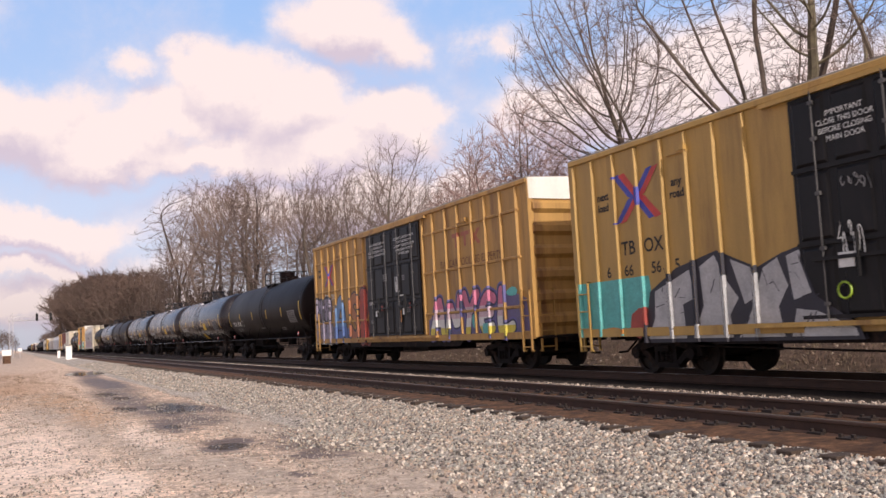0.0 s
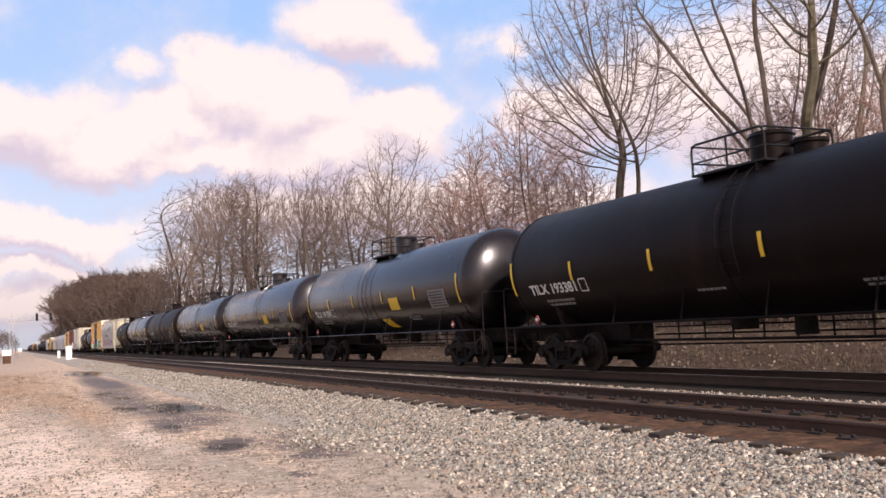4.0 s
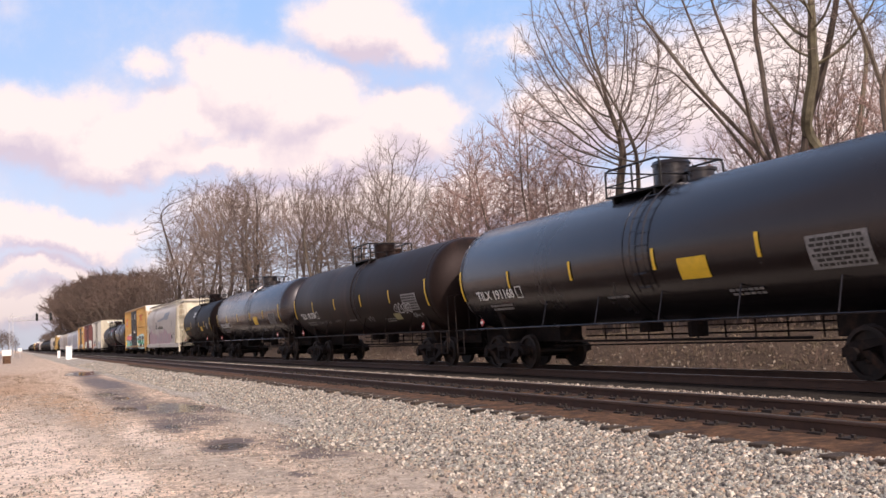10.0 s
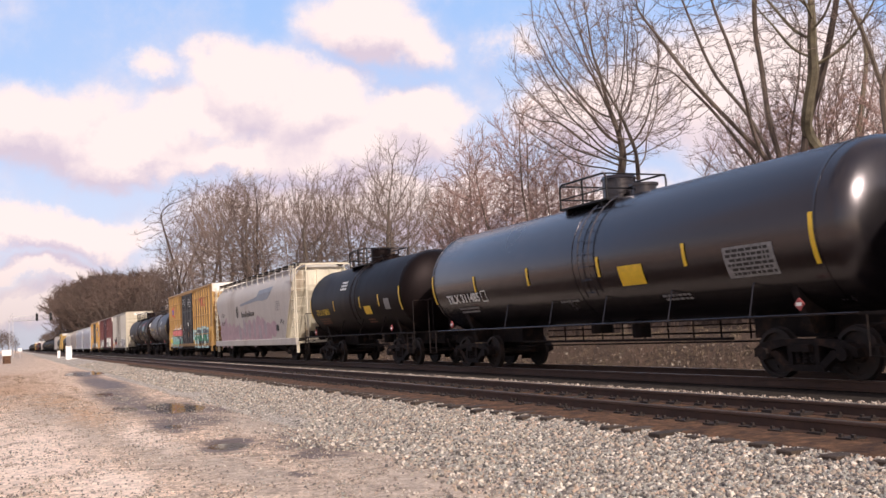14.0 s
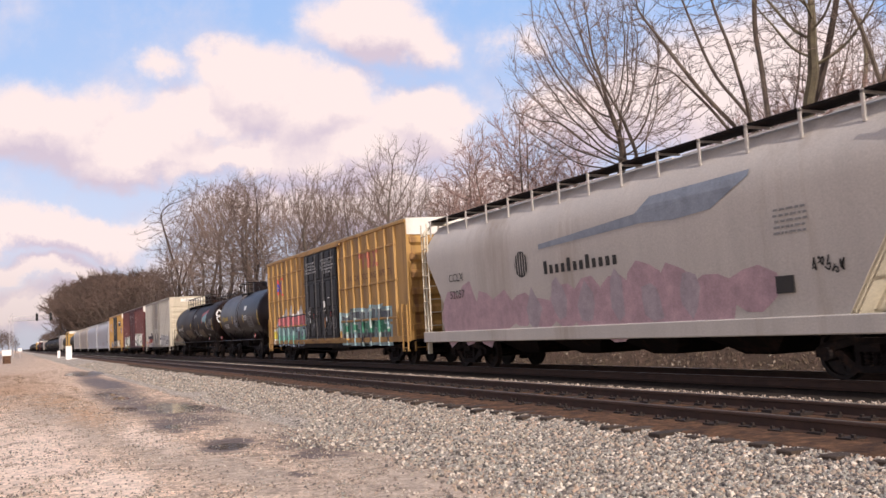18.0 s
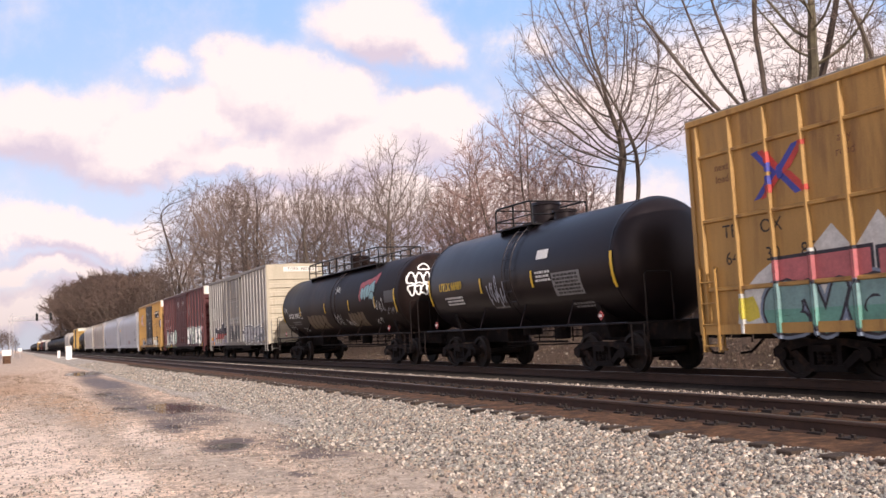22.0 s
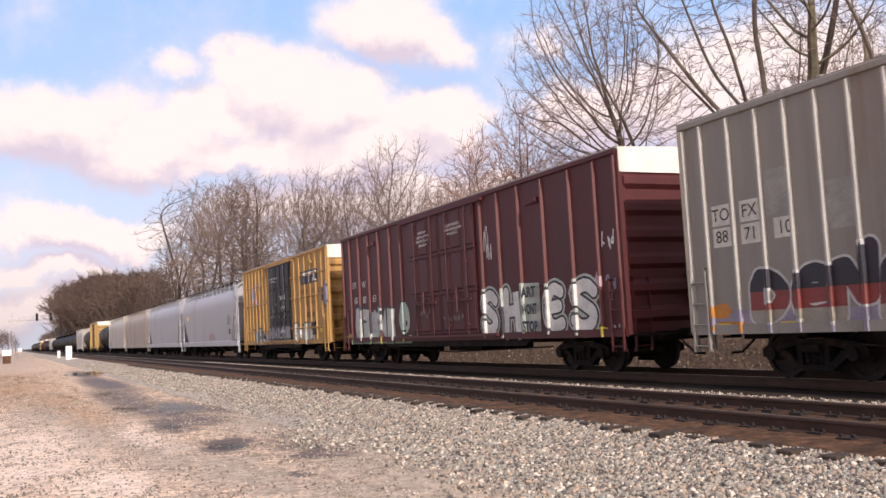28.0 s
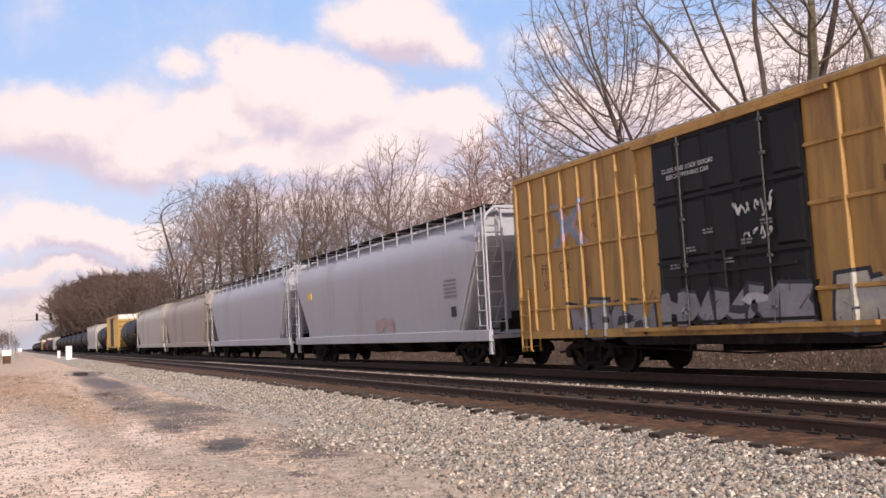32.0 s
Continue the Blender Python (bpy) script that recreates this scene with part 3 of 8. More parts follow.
        for s, deck in zip((-1, 1), decks):
            part("rail_bar", hoop, M_BLACK, deck).location = (s * 0.88, 0, top + 0.52)
            part("rail_bar", bar, M_BLACK, deck).location = (s * 0.88, 0, top + 0.15)
            for zz in (0.15, 0.50):
                part("rail_bar", cross, M_BLACK, deck).location = (0, hi if s > 0 else lo, top + zz)
            for k in range(1, n):
                part("rail_post", post, M_BLACK, deck).location = (s * 0.88, lo + (hi - lo) * k / n, top - 0.10)
    add_truck(car, -h + 1.75)
    add_truck(car, h - 1.75)
    add_couplers(car, h + 0.55)
    return car


def hopper_car(name, label, length, paint, end_paint=None, top=4.45, round_side=True, bays=4, roof_dark=True):
    """A covered hopper: bulging sides, sloped end sheets, roof walk and end frames."""
    car = thing(name, label, "hopper car", "cars of the train")
    h = length / 2
    sill = 0.98
    n = 12
    prof = [(-1.50, sill + 0.12)]
    for k in range(1, n + 1):
        u = k / n
        bulge = math.sin(u * math.pi * 0.62) * 0.10 if round_side else 0
        x = -1.50 - bulge if u < 0.70 else -1.50 - bulge + ((u - 0.70) / 0.30) ** 2 * 0.55
        prof.append((x, sill + 0.12 + u * (top - sill - 0.12)))
    full = prof + [(-x, z) for x, z in reversed(prof)]
    # the end sheets stand upright at the top and slope in below
    def end_y(z):
        return h - 0.45 - 1.75 * max(0.0, min(1.0, (top - 1.0 - z) / (top - 1.0 - sill)))

    g = Geo()
    for sgn in (1, -1):
        rows = [[(sgn * x, -end_y(z), z), (sgn * x, end_y(z), z)] for x, z in prof]
        g.loft(rows if sgn < 0 else [list(reversed(r)) for r in rows], False, False)
    part("body", g.mesh("body", 40), paint, car)
    for s in (-1, 1):
        e = Geo()
        rows = [[(x, s * end_y(z), z), (-x, s * end_y(z), z)] for x, z in prof]
        e.loft(rows if s > 0 else [list(reversed(r)) for r in rows], False, False)
        part("end_sheet", e, end_paint or paint, car)
        for x in (-0.95, -0.32, 0.32, 0.95):
            rib = Geo()
            zs = [sill + 0.2, top - 1.0, top - 0.05]
            rib.loft([[(x - 0.03, s * end_y(z), z), (x + 0.03, s * end_y(z), z), (x + 0.03, s * (end_y(z) + 0.09), z), (x - 0.03, s * (end_y(z) + 0.09), z)] for z in zs])
            part("end_rib", rib, end_paint or paint, car)
    part("roof", Geo().prism_y([(-1.0, top - 0.01), (1.0, top - 0.01), (0.7, top + 0.12), (-0.7, top + 0.12)], -h + 0.6, h - 0.6), paint, car)
    for x in (-1.53, 1.53):
        part("side_sill", Geo().cbox(x - 0.07, x + 0.07, -h, h, sill - 0.18, sill + 0.14, 0.02), paint, car)
    for s in (-1, 1):
        walk_g = Geo().box(s * 1.05 - 0.28, s * 1.05 + 0.28, -h + 0.2, h - 0.2, top + 0.17, top + 0.21)
        part("roof_walk", walk_g, M_STEEL, car, "dark grating roof walk")
    nb = round(length / 1.35)
    bm_ = Geo().box(-1.36, -1.33, -0.03, 0.03, top - 0.33, top + 0.2).box(-1.36, -0.75, -0.03, 0.03, top + 0.13, top + 0.17)
    bm_ = bm_.mesh("walk_bracket")
    for k in range(nb + 1):
        part("walk_bracket", bm_, paint, car).location = (0, -h + 0.35 + (length - 0.7) * k / nb, 0)
    hm = Geo().box(-0.38, 0.38, -0.85, 0.85, top + 0.12, top + 0.24).mesh("roof_hatch")
    for k in range(8):
        part("roof_hatch", hm, paint, car).location = (0, -h + 1.2 + (length - 2.4) * (k + 0.5) / 8, 0)
    ep = end_paint or paint
    for s in (-1, 1):
        fr = Geo()
        y = s * (h - 0.12)
        for x in (-1.48, -0.95, 0.95, 1.48):
            fr.box(x - 0.025, x + 0.025, y - 0.03, y + 0.03, sill, top + (-0.2 if abs(x) > 1.2 else 0.1))
        for x in (-1, 1):
            fr.tube([(x * 1.48, y, top - 0.24), (x * 1.44, y, top - 0.12), (x * 1.15, y, top + 0.13)], 0.04, 6)
        fr.box(-1.18, 1.18, y - 0.05, y + 0.05, top + 0.09, top + 0.17)
        fr.prism_y([(-1.52, sill - 0.55), (-1.40, sill - 0.55), (-1.40, sill), (-1.52, sill)], y - 0.05, y + 0.05)
        for z in [sill + 0.35 + 0.42 * k for k in range(8)]:
            fr.tube([(-1.48, y, z), (-0.95, y, z)], 0.018, 6)
        for x in (-0.5, 0.5):
            fr.box(x - 0.05, x + 0.05, min(y, s * (h - 1.9)), max(y, s * (h - 1.9)), sill + 0.0, sill + 0.1)
        part("end_frame", fr, ep, car)
        gear = Geo().tube([(-0.55, s * (h - 1.05), 1.22), (0.35, s * (h - 1.05), 1.22)], 0.20, 12).box(-0.35, 0.0, min(s * (h - 0.9), s * (h - 0.5)), max(s * (h - 0.9), s * (h - 0.5)), sill - 0.02, 1.62)
        gear.tube([(-0.9, s * (h - 0.6), 1.05), (-0.2, s * (h - 0.8), 1.5), (0.4, s * (h - 0.6), 1.75)], 0.03, 6).ring_bar((0.45, s * (h - 0.35), 1.85), 0.26, 0.025, "y", 16)
        part("brake_gear", gear, M_STEEL, car, "dark brake cylinder and hand wheel")
        part("end_deck", Geo().box(-1.5, 1.5, min(s * h, s * (h - 1.9)), max(s * h, s * (h - 1.9)), sill - 0.12, sill - 0.02), ep, car)
        lad = Geo()
        for yy in (s * (h - 0.12), s * (h - 0.55)):
            lad.box(-1.59, -1.555, yy - 0.018, yy + 0.018, sill - 0.1, top + 0.1)
        for z in [sill + 0.25 + 0.42 * k for k in range(8)]:
            lad.tube([(-1.58, s * (h - 0.12), z), (-1.58, s * (h - 0.55), z)], 0.018, 6)
        part("ladder", lad, ep, car)
    for k in range(bays):
        chute = Geo()
        y = -h + 3.6 + (length - 7.2) * (k + 0.5) / bays
        w = (length - 7.2) / bays / 2
        chute.loft([[(-1.3, y - w, sill), (-1.3, y + w, sill), (1.3, y + w, sill), (1.3, y - w, sill)], [(-0.6, y - 0.4, 0.42), (-0.6, y + 0.4, 0.42), (0.6, y + 0.4, 0.42), (0.6, y - 0.4, 0.42)]])
        part("discharge_chute", chute, M_STEEL, car)
    part("centre_sill", Geo().box(-0.33, 0.33, -h + 0.1, h - 0.1, 0.70, sill - 0.1), M_STEEL, car)
    add_truck(car, -h + 2.1)
    add_truck(car, h - 2.1)
    add_couplers(car, h + 0.05)
    return car
# ---- the train, from its head to the far end: (car, place of its middle at 0 s) ----
TRAIN = []


def spaced(y0, y1, n):
    return [y0 + (y1 - y0) * (k + 0.5) / n for k in range(n)]


def between(y0, y1, car):
    TRAIN.append((car, (y0 + y1) / 2))
    return car


RIBS_OLD = [9.0, 8.12, 7.25, 6.45, 5.6, 4.75, 3.85, 3.0, -2.55, -3.35, -4.27, -5.13, -6.05, -6.88, -7.79, -8.67]


RIBS_THIRD = RIBS_OLD[:8] + [-2.2, -2.94, -3.87, -4.73, -5.62, -6.5, -7.36, -8.24]


def tbox_old(name, label, ribs=RIBS_OLD, right=-2.3, split=0.0):
    belts = [(z, a, b) for z in (1.68, 2.98, 4.22) for a, b in ((ribs[-1] - 0.1, ribs[8] - 0.05), (2.75, 9.05))]
    return boxcar(name, label, 18.5, M_YELLOW_OLD, [(right, split - 0.02), (split + 0.02, 2.6)], ribs, belts, M_BLACK)


RIBS_NEW = [9.15, 8.4, 7.6, 6.8, 5.95, 5.2, 4.4, 3.6, -3.9, -4.8, -5.7, -6.6, -7.5, -8.4, -9.15]
RIBS_GREY = [7.6, 7.1, 6.37, 5.65, 4.98, 4.3, 3.64, 2.95, 2.3, -2.1, -2.8, -3.5, -4.2, -4.9, -5.6, -6.3, -7.0, -7.6]
RIBS_RED = [9.2, 8.4, 7.4, 6.35, 5.3, 4.2, 3.2, -2.75, -3.77, -4.9, -6.1, -7.35, -8.4, -9.2]
RIBS_SHORT = [7.65, 6.95, 6.2, 5.5, 4.75, 4.0, 3.25, 2.55, -2.75, -3.6, -4.45, -5.3, -6.1, -7.0, -7.65]


def make_train():
    a = boxcar("yellow_boxcar", "yellow ribbed boxcar with black doors and silver spray lettering", 18.6, M_YELLOW, [(-3.4, -0.03), (0.03, 2.5)], RIBS_NEW, (), M_BLACK)
    between(-0.5, 18.12, a)
    between(20.07, 38.75, tbox_old("yellow_boxcar", "weathered yellow boxcar with black double doors and bright spray letters"))
    tanks = [("dull black tank car with white stencils and yellow strips", M_TANK_MATT, 40.35, 56.6), ("glossy black tank car with yellow placards", M_TANK_GLOSS, 58.85, 75.2),
             ("glossy black tank car with a yellow panel", M_TANK_SHEEN, 77.1, 93.4), ("clean satin black tank car with a yellow panel", M_TANK_GLOSS, 95.2, 111.5),
             ("dull black tank car with rusty top and scrawled tags", M_TANK_RUSTY, 113.0, 129.2), ("glossy black tank car with long top railing", M_TANK_SHEEN, 131.1, 147.4)]
    for (label, m, y0, y1), ly in zip(tanks, (-0.2, 0.97, -0.6, -0.6, -0.4, -0.6)):
        between(y0, y1, tank_car("tank_car", label, y1 - y0, 1.53, 2.62, m, ladder_y=ly, far=0.4))
    between(149.6, 161.2, tank_car("tank_car", "short dull black tank car with yellow lettering", 11.6, 1.45, 2.55, M_TANK_MATT, strips=(2.0, -1.15, -3.15)))
    between(162.7, 181.3, hopper_car("hopper_car", "pale grey covered hopper car with faded pink spray paint", 18.6, M_HOPPER, M_HOPPER_END))
    between(182.65, 201.1, tbox_old("yellow_boxcar", "weathered yellow boxcar with green and pink spray letters", RIBS_THIRD, -1.95, 0.25))
    between(203.4, 214.5, tank_car("tank_car", "satin black tank car with yellow lettering and scrawls", 11.1, 1.45, 2.55, M_TANK_SEMI, strips=(1.43, -1.43), ladder_y=-0.24))
    between(216.1, 232.3, tank_car("tank_car", "dark tank car with long roof walkway and many tags", 16.2, 1.42, 2.5, M_TANK_RUSTY, strips=(4.5, 0.8, -2.3, -5.2), platform_len=9.0))
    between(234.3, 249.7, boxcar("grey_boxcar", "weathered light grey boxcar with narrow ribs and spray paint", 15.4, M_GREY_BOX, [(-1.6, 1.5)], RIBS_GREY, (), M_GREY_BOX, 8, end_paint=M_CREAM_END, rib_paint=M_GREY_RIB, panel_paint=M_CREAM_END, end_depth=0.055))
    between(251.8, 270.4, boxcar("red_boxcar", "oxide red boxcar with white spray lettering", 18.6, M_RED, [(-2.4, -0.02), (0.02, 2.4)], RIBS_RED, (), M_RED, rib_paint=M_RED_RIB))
    between(272.4, 287.9, boxcar("yellow_boxcar", "yellow boxcar with one black door and white spray letters", 15.5, M_YELLOW_OLD, [(-2.0, 1.95)], RIBS_SHORT, [(z, a2, b2) for z in (1.56, 2.97, 3.95) for a2, b2 in ((-7.4, -2.0), (2.0, 7.4))], M_BLACK))
    y = 289.6
    for label, m in (("blue-grey covered hopper car with white end frames", M_HOPPER_BLUE), ("blue-grey covered hopper car", M_HOPPER_BLUE), ("tan grey covered hopper car", M_HOPPER_TAN), ("pale grey covered hopper car", M_HOPPER)):
        between(y, y + 19.2, hopper_car("hopper_car", label, 19.2, m, m))
        y += 20.3
    return y


def far_cars(y):
    """The long tail of the train, small in the distance."""
    kinds = "tytwttttttttwtttbtttytttttttttttttt"
    proto = {}
    for i, k in enumerate(kinds):
        if k not in proto:
            if k == "t":
                c, L = tank_car("tank_car", "black tank car far down the train", 15.6, 1.5, 2.6, M_TANK_MATT, platform=False), 17.6
            elif k == "w":
                c, L = hopper_car("hopper_car", "pale covered hopper car far down the train", 18.0, M_HOPPER), 19.0
            elif k == "y":
                c, L = boxcar("yellow_boxcar", "yellow boxcar far down the train", 15.5, M_YELLOW, [(-1.8, 1.8)], spaced(-7.5, 7.5, 10), (), M_BLACK), 17.2
            else:
                c, L = boxcar("red_boxcar", "red boxcar far down the train", 15.5, M_RED, [(-1.8, 1.8)], spaced(-7.5, 7.5, 10), (), M_RED), 17.2
            proto[k] = (c, L)
        else:
            c, L = proto[k]
            c = copy_thing(c, Matrix.Identity(4))
        TRAIN.append((c, y + L / 2))
        y += L


def run_to(t):
    """Metres that the train has rolled by t seconds: 8.87 m/s, slowing a little."""
    return 8.87 * t - 0.0327 * t * t / 2


def motions():
    times = [0, 4, 8, 12, 16, 20, 24, 28, 32]
    for car, y0 in TRAIN:
        walk(car, [(t, pose(TRACK_FAR, y0 - run_to(t), 0)) for t in times])
    for w in NEAR_WHEELS:
        rows, t = [], 0.0
        base = w.location.copy()
        while t < 32.0001:
            rows.append((t, Matrix.Translation(base) @ Matrix.Rotation(run_to(t) / WHEEL_R, 4, "X")))
            t += 1 / 15
        rows[-1] = (32.0, rows[-1][1])
        walk(w, rows)
    walk(clouds, [(0.0, CLOUD_POSE), (16.0, CLOUD_POSE @ Matrix.Translation((76, 0, 0))), (32.0, CLOUD_POSE @ Matrix.Translation((152, 0, 0)))])
# ---- lettering and spray paint on the cars ----
SIDE = Matrix(((0, 0, -1, 0), (-1, 0, 0, 0), (0, 1, 0, 0), (0, 0, 0, 1)))
M_LETTER_BLACK = mat("black_lettering", (0.025, 0.022, 0.02), 0.7, var=0.3, scale=5, bump=0.0)
M_LETTER_YELLOW = mat("yellow_lettering", (0.62, 0.42, 0.04), 0.6, var=0.2, scale=5, bump=0.0)
M_LETTER_BROWN = mat("faded_brown_lettering", (0.17, 0.075, 0.04), 0.7, var=0.3, scale=5, bump=0.0)
M_GREY_DULL = mat("dull_grey_patch_paint", (0.075, 0.072, 0.075), 0.6, var=0.25, scale=6, bump=0.0)
M_GREY_MARK = mat("grey_stencil", (0.23, 0.225, 0.225), 0.7, var=0.3, scale=9, bump=0.0)
SPRAY = {}


def spray(name, color):
    if name not in SPRAY:
        SPRAY[name] = mat(name + "_spray_paint", color, 0.5, var=0.22, scale=3, fine=25, bump=0.0)
    return SPRAY[name]


S_SILVER, S_TEAL, S_BLACK, S_RED = spray("silver", (0.42, 0.42, 0.43)), spray("teal", (0.10, 0.42, 0.40)), spray("dark", (0.02, 0.018, 0.03)), spray("red", (0.35, 0.05, 0.035))
S_BLUE, S_PINK, S_YELLOW, S_WHITE = spray("blue", (0.09, 0.16, 0.38)), spray("pink", (0.55, 0.16, 0.26)), spray("yellow", (0.6, 0.5, 0.06)), spray("white", (0.62, 0.62, 0.60))
S_GREEN, S_MINT, S_GOLD, S_GREY = spray("green", (0.03, 0.20, 0.12)), spray("mint", (0.36, 0.45, 0.41)), spray("gold", (0.13, 0.09, 0.05)), spray("grey", (0.22, 0.22, 0.24))
S_CHALK = spray("bright_white", (0.80, 0.80, 0.78))
S_LILAC, S_ROSE, S_PALE_BLUE, S_ORANGE = spray("lilac", (0.27, 0.24, 0.32)), spray("faded_rose", (0.40, 0.26, 0.28)), spray("faded_blue", (0.20, 0.25, 0.34)), spray("orange", (0.5, 0.2, 0.03))


def text_mesh(body, size, bold=0.0):
    cu = bpy.data.curves.new("text", "FONT")
    cu.body, cu.size, cu.align_x, cu.align_y, cu.offset, cu.resolution_u = body, size * 1.38, "CENTER", "CENTER", bold, 3
    tmp = bpy.data.objects.new("text", cu)
    me = bpy.data.meshes.new_from_object(tmp)
    bpy.data.objects.remove(tmp)
    bpy.data.curves.remove(cu)
    me.materials.clear()
    return me


def wrap(me, R, zc, y, z, lift):
    """Lay a flat mesh (x to the right, y up) on the near side of a shell, its middle at y, z."""
    a0 = math.asin(max(-0.99, min(0.99, (z - zc) / R)))
    for v in me.vertices:
        a = a0 + v.co.y / R
        v.co = (-(R + lift) * math.cos(a), y - v.co.x, zc + (R + lift) * math.sin(a))
    return me


def letters(car, body, size, y, z, material, shell=None, x=-1.506, width=None, label="", bold=0.0):
    """One line of lettering, cap height size; shell: (R, zc) of a tank."""
    me = text_mesh(body, size, bold)
    if width:
        xs = [v.co.x for v in me.vertices]
        k = width / (max(xs) - min(xs))
        for v in me.vertices:
            v.co.x *= k
    me.name = "lettering"
    if shell:
        ob = part("lettering", wrap(me, shell[0], shell[1], y, z, 0.014), material, car, label)
    else:
        ob = part("lettering", me, material, car, label)
        ob.matrix_basis = Matrix.Translation((x, y, z)) @ SIDE
    return ob


def bars(car, y, z, width, rows, pitch, material, shell=None, x=-1.506, seed=1):
    """Small stencilled lines that cannot be read."""
    rng = random.Random(seed)
    g = Geo()
    for r in range(rows):
        zz = (rows / 2 - r - 0.5) * pitch
        u = -width / 2 * rng.uniform(0.8, 1.0)
        while u < width / 2 * 0.9:
            w = rng.uniform(0.05, 0.16)
            e = min(u + w, width / 2)
            n = max(1, round((e - u) / 0.1))
            g.add([(u, zz - pitch * 0.3, 0), (e, zz - pitch * 0.3, 0), (e, zz + pitch * 0.3, 0), (u, zz + pitch * 0.3, 0)], [(0, 1, 2, 3)])
            u = e + 0.03
    me = g.mesh("stencil")
    if shell:
        return tagged(part("stencil", wrap(me, shell[0], shell[1], y, z, 0.013), material, car), kind="stuff")
    ob = tagged(part("stencil", me, material, car), kind="stuff")
    ob.matrix_basis = Matrix.Translation((x, y, z)) @ SIDE
    return ob


def clip_poly(poly, axis, lim, keep_less):
    out = []
    for i, p in enumerate(poly):
        q = poly[(i + 1) % len(poly)]
        a, b = (p[axis] <= lim) == keep_less, (q[axis] <= lim) == keep_less
        if a:
            out.append(p)
        if a != b:
            t = (lim - p[axis]) / (q[axis] - p[axis])
            out.append((p[0] + (q[0] - p[0]) * t, p[1] + (q[1] - p[1]) * t))
    return out


def lay_on_side(g, polys, ribs=(), lift=0.004, doors=()):
    """Add polygons of (y, z) on the near wall to g; they run on over the ribs and the doors."""
    def lay(poly, x):
        if len(poly) < 3:
            return
        area = sum(poly[i][0] * poly[(i + 1) % len(poly)][1] - poly[(i + 1) % len(poly)][0] * poly[i][1] for i in range(len(poly)))
        if abs(area) < 1e-4:
            return
        if area > 0:
            poly = list(reversed(poly))
        g.add([(x, p[0], p[1]) for p in poly], [tuple(range(len(poly)))])

    out, top = RIB_FOOT, RIB_CREST
    for poly in polys:
        lay(poly, -1.50 - lift)
        for y in ribs:
            lay(clip_poly(clip_poly(poly, 0, y - top - 0.001, False), 0, y + top + 0.001, True), -1.57 - lift)
            cuts = []
            for (ya, za), (yb, zb) in zip(poly, poly[1:] + poly[:1]):
                if (ya - y) * (yb - y) < 0:
                    cuts.append(za + (zb - za) * (y - ya) / (yb - ya))
            cuts.sort()
            for z0, z1 in zip(cuts[::2], cuts[1::2]):
                for s in (-1, 1):
                    q = [(-1.50 - lift, y + s * (out + 0.002 + lift), z0), (-1.50 - lift, y + s * (out + 0.002 + lift), z1), (-1.572 - lift, y + s * (top + 0.002 + lift), z1), (-1.572 - lift, y + s * (top + 0.002 + lift), z0)]
                    g.add(q if s < 0 else list(reversed(q)), [(0, 1, 2, 3)])
        for y0, y1 in doors:
            lay(clip_poly(clip_poly(poly, 0, y0, False), 0, y1, True), -1.58 - lift)
    return g


def patch_on_side(car, name, polys, material, ribs=(), lift=0.004, label="", doors=()):
    """Sprayed areas on the near wall, each area of a letter or a sign a part of its own."""
    if name in ("spray_fill", "spray_outline", "logo", "number_panel") and len(polys) > 1:
        return [patch_on_side(car, name, [q], material, ribs, lift + 0.0003 * i, label, doors) for i, q in enumerate(polys)]
    g = lay_on_side(Geo(), polys, ribs, lift, doors)
    if not g.f:
        return None
    return tagged(part(name, g, material, car, label), kind="stuff" if name in ("spray_line", "spray_accent") else "")


def blob(y, z, ry, rz, n=9, seed=0, jag=0.3):
    rng = random.Random(seed)
    return [(y + ry * math.cos(2 * math.pi * k / n) * (1 + rng.uniform(-jag, jag)), z + rz * math.sin(2 * math.pi * k / n) * (1 + rng.uniform(-jag, jag))) for k in range(n)]


